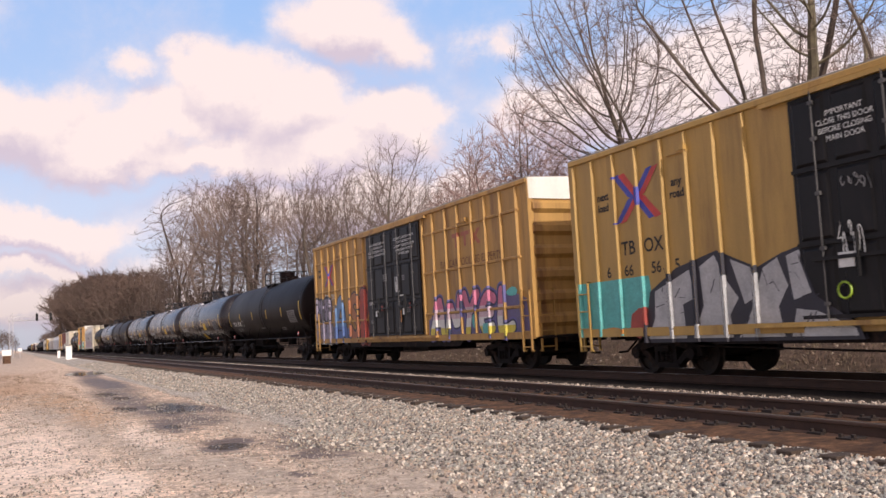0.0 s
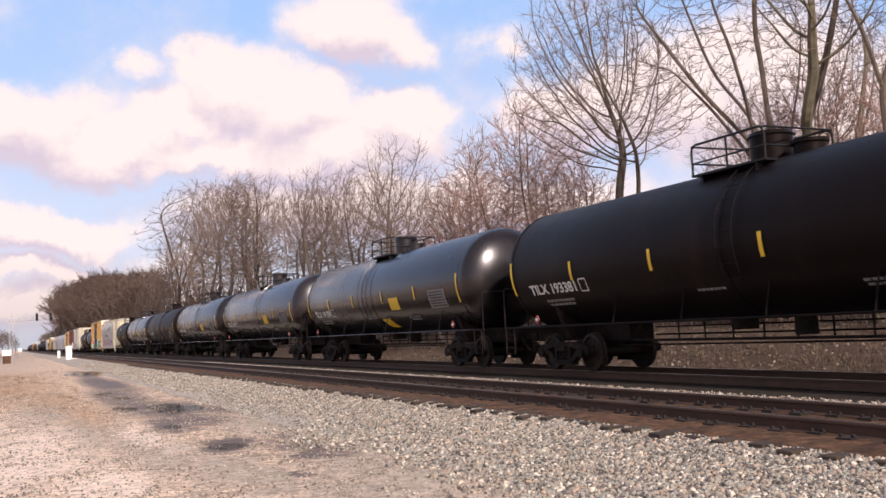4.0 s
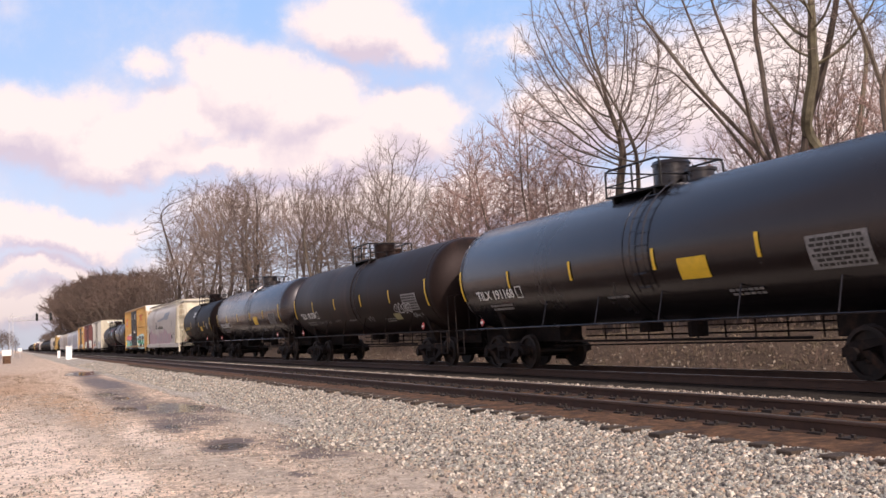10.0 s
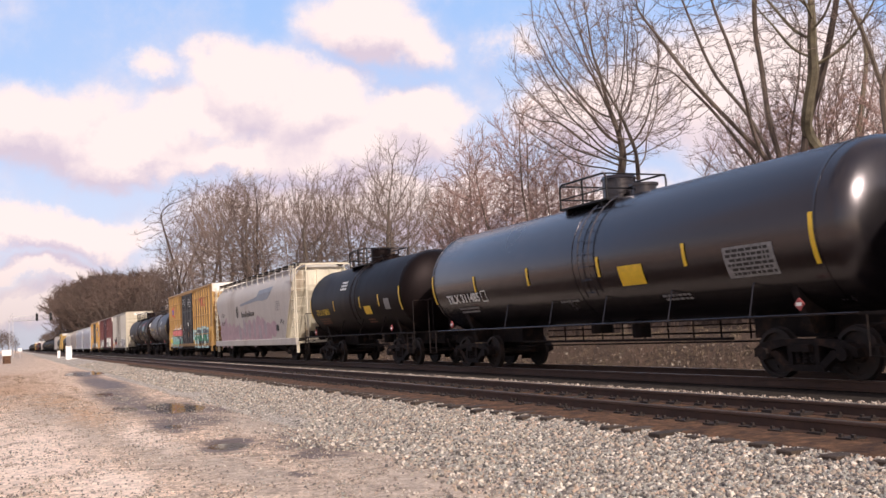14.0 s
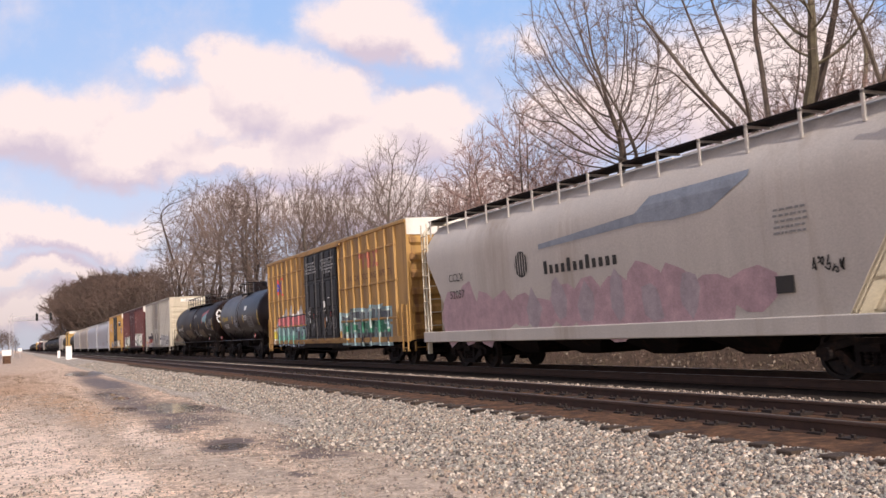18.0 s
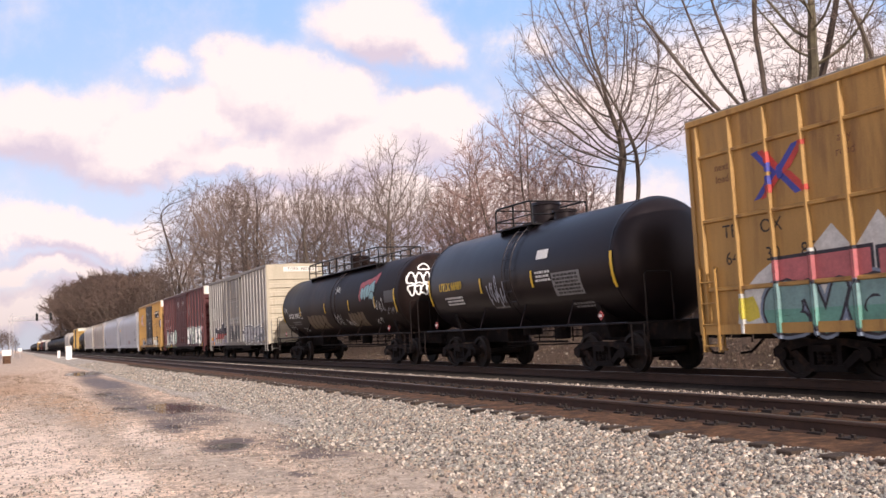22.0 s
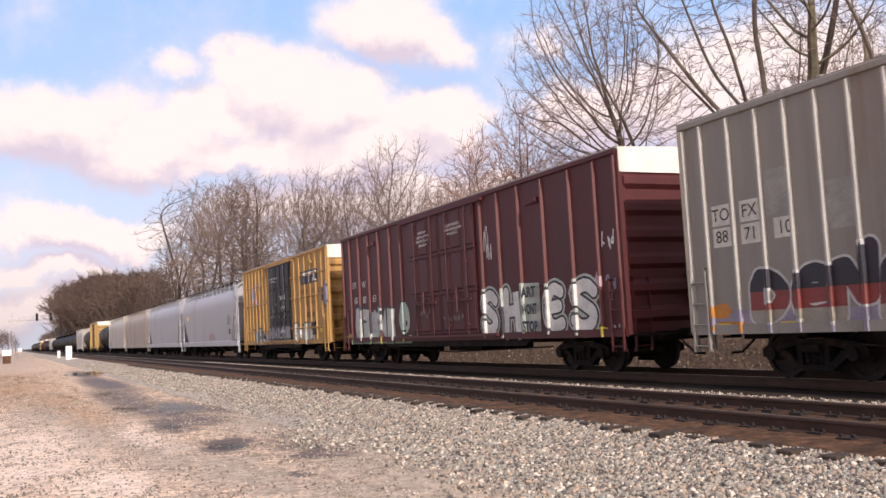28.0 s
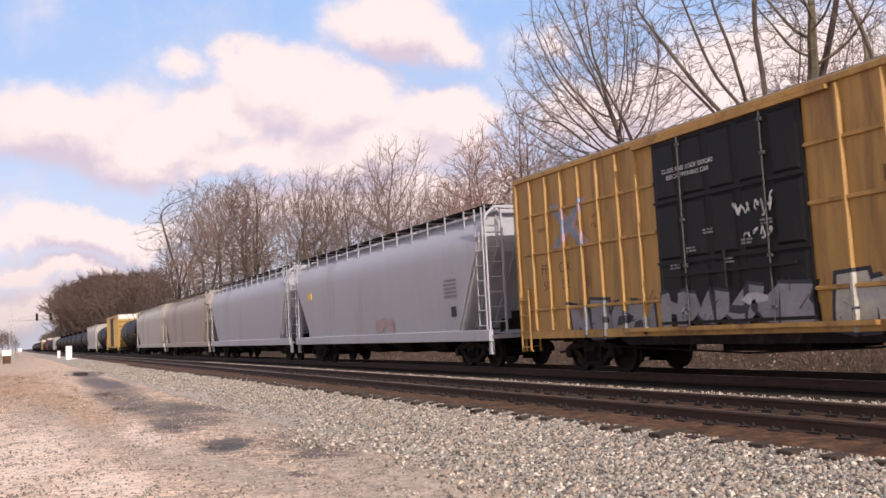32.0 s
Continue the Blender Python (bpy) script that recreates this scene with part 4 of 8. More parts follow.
def chunky(y0, y1, z0, z1, n, seed, grow=0.0):
    """A row of n angular slabs that fill a strip of wall like heavy spray lettering, y0 > y1."""
    rng = random.Random(seed)
    out = []
    w = (y0 - y1) / n
    for k in range(n):
        a, b = y0 - w * k + grow - 0.03, y0 - w * (k + 1) - grow + 0.03
        lo, hi = z0 + rng.uniform(0, 0.12) * (z1 - z0) - grow, z1 - rng.uniform(0, 0.22) * (z1 - z0) + grow
        m = (lo + hi) / 2 + rng.uniform(-0.1, 0.1) * (hi - lo)
        s = rng.uniform(-0.18, 0.18) * w
        kind = rng.randrange(4)
        if kind == 0:
            p = [(a, lo), (a + s, hi), ((a + b) / 2 + s, hi - 0.06), ((a + b) / 2, m), (b + s, hi), (b, lo), ((a + b) / 2 - 0.1 * w, lo + 0.05), (a - 0.35 * w, m - 0.2 * (hi - lo))]
        elif kind == 1:
            p = [(a, lo), (a + s, hi), (b + s, hi - 0.05), (b + 0.1 * w, m + 0.05), (b, m - 0.05), (b - 0.02, lo + 0.03)]
        elif kind == 2:
            p = [(a, lo + 0.05), (a + s, m), (a + s * 0.5 - 0.1 * w, hi), (b + s + 0.15 * w, hi + 0.03), (b + s, m + 0.1), (b, lo), ((a + b) / 2, lo - 0.03)]
        else:
            p = [(a, lo), (a + 0.05, m), (a + s, hi - 0.04), (a - 0.3 * w + s, hi), (a - 0.38 * w, m + 0.12), (b + 0.3 * w, m + 0.05), (b + 0.28 * w + s, hi - 0.02), (b + s, hi), (b, lo), (b + 0.35 * w, lo), (b + 0.36 * w, m - 0.15), (a - 0.36 * w, m - 0.13), (a - 0.34 * w, lo)]
        out.append(p)
    return out


def piece(car, y0, y1, z0, z1, n, seed, fill, line, ribs=(), doors=(), accents=(), label="spray-painted lettering"):
    """Outline, filling and a few accents of one sprayed piece."""
    patch_on_side(car, "spray_outline", chunky(y0, y1, z0, z1, n, seed, 0.07), line, ribs, 0.004, label, doors)
    patch_on_side(car, "spray_fill", chunky(y0, y1, z0, z1, n, seed), fill, ribs, 0.008, label, doors)
    rng = random.Random(seed + 9)
    for k, m in enumerate(accents):
        ps = [blob(rng.uniform(y1 + 0.3, y0 - 0.3), rng.uniform(z0 + 0.15, z1 - 0.25), rng.uniform(0.08, 0.28), rng.uniform(0.06, 0.2), 7, seed * 7 + k * 5 + j, 0.5) for j in range(max(2, n // 2))]
        patch_on_side(car, "spray_accent", ps, m, ribs, 0.011, "", doors)
    # thin cracks and drips in the outline colour
    ps = []
    for _ in range(n * 3):
        y, z = rng.uniform(y1, y0), rng.uniform(z0 + 0.1, z1 - 0.1)
        dy, dz = rng.uniform(-0.25, 0.25), rng.uniform(-0.3, 0.3)
        w = 0.018
        ps.append([(y, z), (y + dy, z + dz), (y + dy + w, z + dz + w), (y + w, z + w * 0.5)])
    patch_on_side(car, "spray_line", ps, line, ribs, 0.012, "", doors)


def bubbles(car, y0, y1, z0, z1, n, seed, fill, line, halo, ribs=()):
    """Rounded, swelling letters: each a few overlapping lobes with a dark line and a pale rim."""
    rng = random.Random(seed)
    w = (y0 - y1) / n
    lobes = []
    for k in range(n):
        c = y0 - w * (k + 0.5)
        zc, hh = (z0 + z1) / 2, (z1 - z0) / 2
        lobes += [(c + w * 0.2, zc + hh * rng.uniform(0.1, 0.4), w * 0.36, hh * 0.62), (c - w * 0.18, zc + hh * rng.uniform(-0.2, 0.4), w * 0.36, hh * 0.6), (c + w * rng.uniform(-0.1, 0.1), zc - hh * 0.4, w * 0.42, hh * 0.58)]
    for k in range(n):
        own = lobes[3 * k:3 * k + 3]
        for name, m, grow, lift in (("spray_outline", halo, 0.10, 0.004), ("spray_outline", line, 0.05, 0.0052), ("spray_fill", fill, 0.0, 0.0064)):
            patch_on_side(car, name, [blob(y, z, ry + grow, rz + grow, 16, seed + 3 * k + i, 0.06) for i, (y, z, ry, rz) in enumerate(own)], m, ribs, lift + 0.0036 * k / max(1, n - 1) * 2)
    patch_on_side(car, "spray_accent", [blob(y + ry * 0.2, z + rz * 0.35, ry * 0.35, rz * 0.14, 8, i, 0.2) for i, (y, z, ry, rz) in enumerate(lobes) if i % 2 == 0], halo, ribs, 0.0165)
    patch_on_side(car, "spray_accent", [blob(y - ry * 0.1, z - rz * 0.3, ry * 0.28, rz * 0.3, 9, i + 50, 0.2) for i, (y, z, ry, rz) in enumerate(lobes) if i % 3 == 1], line, ribs, 0.0165)


GLYPHS = {
    "A": [[(0.05, 0), (0.35, 0.9), (0.62, 1), (0.9, 0)], [(0.2, 0.36), (0.8, 0.36)]],
    "D": [[(0.1, 0.05), (0.12, 0.95), (0.6, 0.9), (0.92, 0.5), (0.6, 0.08), (0.1, 0.05)]],
    "E": [[(0.9, 0.88), (0.5, 1), (0.15, 0.75), (0.1, 0.3), (0.4, 0.02), (0.92, 0.12)], [(0.15, 0.5), (0.78, 0.54)]],
    "G": [[(0.9, 0.8), (0.5, 1), (0.1, 0.62), (0.2, 0.1), (0.7, 0), (0.92, 0.4), (0.55, 0.42)]],
    "H": [[(0.12, 0), (0.2, 1)], [(0.15, 0.48), (0.85, 0.52)], [(0.8, 1), (0.88, 0)]],
    "L": [[(0.15, 1), (0.12, 0.1), (0.45, 0.0), (0.9, 0.12)]],
    "M": [[(0.05, 0), (0.15, 0.95), (0.5, 0.4), (0.82, 1), (0.95, 0)]],
    "N": [[(0.08, 0), (0.14, 0.96), (0.82, 0.08), (0.9, 1)]],
    "R": [[(0.1, 0), (0.15, 0.95), (0.65, 1), (0.9, 0.76), (0.6, 0.5), (0.2, 0.48)], [(0.5, 0.48), (0.95, 0)]],
    "S": [[(0.9, 0.82), (0.62, 1), (0.22, 0.92), (0.1, 0.7), (0.5, 0.52), (0.9, 0.32), (0.75, 0.06), (0.35, 0), (0.05, 0.18)]],
    "V": [[(0.05, 1), (0.4, 0.02), (0.62, 0.1), (0.95, 1)]],
    "Y": [[(0.05, 1), (0.45, 0.5), (0.95, 1)], [(0.45, 0.5), (0.4, 0)]],
    "Z": [[(0.1, 0.95), (0.9, 0.9), (0.1, 0.08), (0.95, 0.05)]]}


def rounded(path):
    """Cut the corners of a stroke once, so that it bends softly."""
    if len(path) < 3:
        return path
    out = [path[0]]
    for a, b in zip(path, path[1:]):
        out += [(a[0] * 0.75 + b[0] * 0.25, a[1] * 0.75 + b[1] * 0.25), (a[0] * 0.25 + b[0] * 0.75, a[1] * 0.25 + b[1] * 0.75)]
    return out + [path[-1]]


def thrown_letter(car, ch, y, z, w, h, thick, tiers, line, rim, ribs=(), doors=(), lift=0.0, slant=0.0, edge=0.06):
    """One fat sprayed letter, its upper left at y, z + h: rim, dark line, then fillings by height (top of each tier)."""
    polys = []
    for path in GLYPHS[ch]:
        pts = [(y - thick / 2 - (w - thick) * u - slant * (v - 0.5), z + thick / 2 + (h - thick) * v) for u, v in rounded(path)]
        for a, b in zip(pts, pts[1:]):
            ln = math.hypot(b[0] - a[0], b[1] - a[1]) or 1
            polys.append((a, b, (-(b[1] - a[1]) / ln, (b[0] - a[0]) / ln)))

    def layer(name, material, extra, base, lo=-9.0, hi=9.0):
        r, out = thick / 2 + extra, []
        for a, b, nrm in polys:
            out.append([(a[0] + nrm[0] * r, a[1] + nrm[1] * r), (b[0] + nrm[0] * r, b[1] + nrm[1] * r), (b[0] - nrm[0] * r, b[1] - nrm[1] * r), (a[0] - nrm[0] * r, a[1] - nrm[1] * r)])
        for p in [polys[0][0]] + [q[1] for q in polys]:
            out.append([(p[0] + r * math.cos(math.pi * k / 6), p[1] + r * math.sin(math.pi * k / 6)) for k in range(12)])
        out = [q for q in (clip_poly(clip_poly(q, 1, lo, False), 1, hi, True) for q in out) if len(q) > 2]
        g = Geo()
        for i, q in enumerate(out):
            lay_on_side(g, [q], ribs, base + 0.00018 * i, doors)
        if g.f:
            part(name, g, material, car)

    if rim:
        layer("letter_rim", rim, edge * 2.1, 0.003 + lift)
    layer("letter_outline", line, edge, 0.0072 + lift)
    lo = -9.0
    for k, (hi, m) in enumerate(tiers):
        layer("letter_fill", m, 0.0, 0.0114 + lift, lo, hi)
        lo = hi


def scrawl(car, y, z, w, h, seed, material, shell=None, thick=0.03, x=-1.51, strokes=5):
    """A quick looping tag: thin bent strokes."""
    rng = random.Random(seed)
    g = Geo()
    for s in range(strokes):
        u0 = -w / 2 + w * s / strokes
        pts = []
        for k in range(7):
            pts.append((u0 + rng.uniform(-0.1, 1.1) * w / strokes, rng.uniform(-h / 2, h / 2) * (1 if k % 2 else 0.8)))
        sm = []
        for a, b, c in zip(pts, pts[1:], pts[2:]):
            for t in (0, 0.25, 0.5, 0.75):
                p = ((1 - t) ** 2, 2 * t * (1 - t), t * t)
                m0, m1 = ((a[0] + b[0]) / 2, (a[1] + b[1]) / 2), ((b[0] + c[0]) / 2, (b[1] + c[1]) / 2)
                sm.append((m0[0] * p[0] + b[0] * p[1] + m1[0] * p[2], m0[1] * p[0] + b[1] * p[1] + m1[1] * p[2]))
        rows = []
        for k, p in enumerate(sm):
            q0, q1 = sm[max(0, k - 1)], sm[min(len(sm) - 1, k + 1)]
            dx, dy = q1[0] - q0[0], q1[1] - q0[1]
            ln = math.hypot(dx, dy) or 1
            nx, ny = -dy / ln * thick / 2, dx / ln * thick / 2
            rows.append([(p[0] - nx, p[1] - ny, 0), (p[0] + nx, p[1] + ny, 0)])
        g.loft(rows, False, False)
    me = g.mesh("spray_tag")
    if shell:
        return tagged(part("spray_tag", wrap(me, shell[0], shell[1], y, z, 0.018), material, car), "scrawled spray tag", kind="stuff")
    ob = tagged(part("spray_tag", me, material, car), "scrawled spray tag", kind="stuff")
    ob.matrix_basis = Matrix.Translation((x, y, z)) @ SIDE
    return ob


def ring_tag(car, y, z, w, h, n, seed, material, shell, thick=0.05):
    """A row of rounded hollow letters: closed loops of sprayed line."""
    rng = random.Random(seed)
    g = Geo()
    for k in range(n):
        cx, a, b = -w / 2 + w * (k + 0.5) / n, w / n * rng.uniform(0.42, 0.56), h / 2 * rng.uniform(0.75, 1.0)
        dz, p = rng.uniform(-0.1, 0.1) * h, rng.uniform(0.5, 1.1)
        rows = []
        for i in range(21):
            t = 2 * math.pi * i / 20
            c, s = math.cos(t), math.sin(t)
            q = (1 + 0.22 * math.sin(3 * t + p * 5)) * 1.0
            rows.append([(cx + (a * q + o) * c, dz + (b * q + o) * math.copysign(abs(s) ** p, s), 0) for o in (-thick / 2, thick / 2)])
        g.loft(rows, False, False)
        g.loft([[(cx - a * 0.2, dz + b * u - thick * 0.3, 0), (cx - a * 0.2 + thick, dz + b * u, 0)] for u in (-0.3, 0.1, 0.4)], False, False)
    return tagged(part("spray_tag", wrap(g.mesh("spray_tag"), shell[0], shell[1], y, z, 0.018), material, car), "rounded hollow sprayed letters", kind="stuff")


def shell_patch(car, name, polys, material, shell, y, z, lift=0.012, label=""):
    """Flat polygons of (right, up) laid on a tank."""
    g = Geo()
    for poly in polys:
        area = sum(poly[i][0] * poly[(i + 1) % len(poly)][1] - poly[(i + 1) % len(poly)][0] * poly[i][1] for i in range(len(poly)))
        if area < 0:
            poly = list(reversed(poly))
        lo, hi = min(p[1] for p in poly), max(p[1] for p in poly)
        n = max(1, math.ceil((hi - lo) / 0.09))
        for k in range(n):
            q = clip_poly(clip_poly(poly, 1, lo + (hi - lo) * k / n, False), 1, lo + (hi - lo) * (k + 1) / n, True)
            if len(q) > 2:
                g.add([(p[0], p[1], 0) for p in q], [tuple(range(len(q)))])
    return part(name, wrap(g.mesh(name), shell[0], shell[1], y, z, lift), material, car, label)


def head_wrap(me, R, zc, half, x, z, lift=0.014, head=0.62):
    """Lay a flat mesh on the dished head at the car's leading end, its middle at x, z."""
    for v in me.vertices:
        a, b = x + v.co.x, z + v.co.y
        q = min(0.995, math.hypot(a, b - zc) / R)
        v.co = (a, -(half - head) - head * math.sqrt(1 - q * q) - lift, b)
    return me


def head_mark(car, body, size, x, z, material, shell, half, width):
    """A line of lettering on a tank's leading head."""
    me = text_mesh(body, size, 0.006)
    xs = [v.co.x for v in me.vertices]
    for v in me.vertices:
        v.co.x *= width / (max(xs) - min(xs))
    me.name = "lettering"
    return part("lettering", head_wrap(me, shell[0], shell[1], half, x, z), material, car)


def head_loops(car, x, z, w, h, n, seed, material, shell, half, thick=0.06):
    """Rounded hollow letters sprayed on a tank's leading head."""
    rng = random.Random(seed)
    g = Geo()
    for k in range(n):
        cx, a, b, p = -w / 2 + w * (k + 0.5) / n, w / n * rng.uniform(0.44, 0.54), h / 2 * rng.uniform(0.8, 1.0), rng.uniform(0.5, 1.0)
        rows = []
        for i in range(21):
            t = 2 * math.pi * i / 20
            c, s = math.cos(t), math.sin(t)
            q = 1 + 0.2 * math.sin(3 * t + p * 6)
            rows.append([(cx + (a * q + o) * c, (b * q + o) * math.copysign(abs(s) ** p, s), 0) for o in (-thick / 2, thick / 2)])
        g.loft(rows, False, False)
    return tagged(part("spray_tag", head_wrap(g.mesh("spray_tag"), shell[0], shell[1], half, x, z, 0.02), material, car), "rounded hollow white sprayed letters", kind="stuff")


def rect(w, h, cx=0.0, cy=0.0):
    return [(cx - w / 2, cy - h / 2), (cx + w / 2, cy - h / 2), (cx + w / 2, cy + h / 2), (cx - w / 2, cy + h / 2)]


def crossed_logo(car, y, z, s, ribs=(), faded=False):
    """Two crossed broad arrows, blue and red, as plain shapes."""
    blue, red = (S_PALE_BLUE, S_ROSE) if faded else (spray("logo_blue", (0.05, 0.06, 0.36)), spray("logo_red", (0.55, 0.05, 0.035)))
    for k, (m, d) in enumerate(((blue, 1), (red, 1), (blue, -1), (red, -1))):
        o = 0.16 * s * (1 if k in (0, 2) else -1)
        p = [(y - d * 0.95 * s + o, z - 0.85 * s), (y - d * 0.15 * s + o, z - 0.05 * s), (y + d * 0.15 * s + o, z + 0.05 * s), (y + d * 0.95 * s + o, z + 0.85 * s)]
        w = 0.17 * s
        poly = [(a - w, b + (0.06 * s if j in (0, 3) else 0)) for j, (a, b) in enumerate(p)] + [(a + w, b) for a, b in reversed(p)]
        patch_on_side(car, "logo", [poly], m, ribs, 0.004 + 0.002 * k)
    patch_on_side(car, "logo", [blob(y, z, 0.16 * s, 0.26 * s, 12, 1, 0.0)], blue, ribs, 0.013)


def route_board(car, y, z, material):
    """Small hooded board and its ledge below the eave."""
    part("route_board", Geo().box(-1.56, -1.50, y - 0.32, y + 0.32, z - 0.04, z).box(-1.60, -1.50, y - 0.30, y - 0.10, z, z + 0.10), material, car)


NOTICE_A = ("CLOSE THIS DOOR BEFORE", "CLOSING MAIN DOOR", "CIERRE ESTA PUERTA ANTES DE", "CERRAR LA PUERTA PRINCIPAL")
NOTICE_B = ("CLOSE AND LOCK BOTH DOORS", "BEFORE MOVING CAR", "CIERRE Y PONGA EL SEGURO EN", "AMBAS PUERTAS ANTES DE", "MOVER EL CARRO")


def door_notices(c, ya, yb, z, seed):
    """Stencilled notices at the top of both doors, and the small marks below them."""
    for y, lines in ((ya, NOTICE_A), (yb, NOTICE_B)):
        for k, line in enumerate(lines):
            letters(c, line, 0.085, y, z - 0.135 * k, M_WHITE_MARK, x=-1.605)
    rng = random.Random(seed)
    for y in (ya, yb):
        for k in range(4):
            bars(c, y + rng.uniform(-0.75, 0.75), rng.uniform(1.5, 3.1), rng.uniform(0.2, 0.45), rng.randint(1, 4), 0.065, M_GREY_MARK if k % 2 else M_WHITE_MARK, x=-1.606, seed=seed + k)
        part("notice", Geo().box(-1.612, -1.60, y - 0.35, y - 0.24, 1.95, 2.12), S_RED, c)
        part("notice", Geo().box(-1.612, -1.60, y + 0.2, y + 0.32, 1.75, 1.95), M_WHITE_MARK, c)
    part("notice", Geo().box(-1.612, -1.60, yb + 0.45, yb + 0.53, 1.5, 1.9), S_ORANGE, c)


def banded(car, y0, y1, z0, z1, n, seed, tiers, line, glow, ribs=()):
    """Tall slanting letters whose filling changes colour from tier to tier, bottom to top."""
    rng = random.Random(seed)
    w = (y0 - y1) / n
    fills, lines, glows = [], [], []
    for k in range(n):
        a, b = y0 - w * (k + 0.06), y0 - w * (k + 0.94)
        s, top, low = rng.uniform(-0.22, 0.12) * w, z1 - rng.uniform(0, 0.2), z0 + rng.uniform(0, 0.06)
        m = low + (top - low) * rng.uniform(0.40, 0.55)
        t = w * 0.30
        strokes = [[(a, low), (a - t, low), (a - t + s, top - 0.05), (a + s, top)], [(b + t, low), (b, low + 0.04), (b + s, top), (b + t + s, top - 0.08)],
                   [(a - 0.2 * w, m), (b + 0.2 * w, m - 0.08), (b + 0.2 * w, m + 0.16), (a - 0.2 * w, m + 0.2)]]
        if k % 3 == 1:
            strokes[1] = [(b + t, low), (b, low), (b - 0.02, m), (b + t, m)]
            strokes.append([(a - 0.2 * w + s, top - 0.22), (b + s, top - 0.26), (b + s, top), (a + s, top)])
        if k % 3 == 2:
            strokes.append([(a, low), (b, low), (b, low + 0.2), (a, low + 0.22)])
        for q in strokes:
            fills.append(q)
            cy, cz = sum(p[0] for p in q) / 4, sum(p[1] for p in q) / 4
            lines.append([(p[0] + (0.06 if p[0] > cy else -0.06), p[1] + (0.06 if p[1] > cz else -0.06)) for p in q])
            glows.append([(p[0] + (0.17 if p[0] > cy else -0.17), p[1] + (0.15 if p[1] > cz else -0.15)) for p in q])
    tagged(patch_on_side(car, "spray_glow", glows, glow, ribs, 0.004, "halo of sprayed letters"), kind="stuff")
    tagged(patch_on_side(car, "spray_edge", lines, line, ribs, 0.007, "dark edge of sprayed letters"), kind="stuff")
    lo = z0 - 0.2
    for k, (hi, m) in enumerate(tiers):
        ps = [p for p in (clip_poly(clip_poly(q, 1, lo, False), 1, hi, True) for q in fills) if len(p) > 2]
        tagged(patch_on_side(car, "spray_tier", ps, m, ribs, 0.010 + 0.0004 * k, "sprayed letters"), kind="stuff")
        lo = hi


def decorate_new_yellow(c):
    R, D = RIBS_NEW, [(-3.4, -0.03), (0.03, 2.5)]
    crossed_logo(c, 6.85, 3.80, 0.62, R)
    letters(c, "next", 0.17, 8.06, 3.95, M_LETTER_BLACK, bold=0.008)
    letters(c, "load", 0.17, 8.06, 3.70, M_LETTER_BLACK, bold=0.008)
    letters(c, "any", 0.17, 5.55, 3.90, M_LETTER_BLACK, bold=0.008)
    letters(c, "road", 0.17, 5.55, 3.66, M_LETTER_BLACK, bold=0.008)
    letters(c, "TB", 0.30, 7.25, 2.72, M_LETTER_BLACK, bold=0.006)
    letters(c, "OX", 0.30, 6.40, 2.72, M_LETTER_BLACK, bold=0.006)
    for k, (y, s) in enumerate(((8.0, "6"), (7.28, "66"), (6.35, "56"), (5.68, "5"))):
        letters(c, s, 0.24, y, 2.24, M_LETTER_BLACK, bold=0.006)
    for k, s in enumerate(("IMPORTANT", "CLOSE THIS DOOR", "BEFORE CLOSING", "MAIN DOOR")):
        letters(c, s, 0.095, 1.33, 4.36 - 0.14 * k, M_WHITE_MARK, x=-1.605)
    patch_on_side(c, "spray_fill", [[(9.28, 2.07), (6.62, 2.10), (6.55, 1.6), (6.9, 1.2), (7.33, 0.86), (9.28, 0.84)]], S_TEAL, R, 0.004, "teal spray paint")
    patch_on_side(c, "spray_fill", [blob(7.0, 1.15, 0.4, 0.3, 9, 4)], S_RED, R, 0.006)
    patch_on_side(c, "spray_fill", [blob(7.9, 0.95, 0.45, 0.08, 9, 5)], S_ORANGE, R, 0.007)
    body = [(6.62, 1.75), (5.75, 2.18), (4.55, 2.42), (3.55, 2.02), (2.95, 2.22), (2.55, 2.30), (2.2, 1.45), (1.4, 0.95), (1.3, 0.72), (6.9, 0.70)]
    patch_on_side(c, "spray_outline", [body], S_BLACK, R, 0.008, "dark outline of sprayed letters", [(0.03, 2.5)])
    sl = [[(6.45, 1.75), (5.35, 2.12), (5.25, 1.55), (5.6, 1.45), (5.55, 0.78), (6.75, 0.78), (6.5, 1.2)], [(5.05, 2.15), (4.62, 2.34), (4.35, 1.85), (4.05, 1.5), (4.3, 1.2), (4.25, 0.78), (5.35, 0.78), (5.0, 1.4)],
          [(4.2, 2.22), (3.62, 2.0), (3.5, 1.55), (3.9, 1.38)], [(3.4, 2.0), (3.05, 2.15), (2.85, 1.65), (3.1, 1.3), (3.0, 0.78), (4.1, 0.78), (3.75, 1.25)], [(2.85, 2.16), (2.55, 2.24), (2.28, 1.5), (2.75, 1.4)], [(2.7, 1.25), (2.2, 1.2), (1.45, 0.9), (1.42, 0.78), (2.85, 0.78)]]
    patch_on_side(c, "spray_fill", sl, S_SILVER, R, 0.012, "silver sprayed letters", [(0.03, 2.5)])
    rng = random.Random(4)
    cr = []
    for _ in range(40):
        y, z = rng.uniform(1.5, 6.5), rng.uniform(0.8, 2.0)
        dy, dz = rng.uniform(-0.3, 0.3), rng.uniform(-0.3, 0.3)
        cr.append([(y, z), (y + dy, z + dz), (y + dy + 0.02, z + dz + 0.015), (y + 0.02, z + 0.01)])
    patch_on_side(c, "spray_line", cr, S_BLACK, R, 0.015, "", [(0.03, 2.5)])
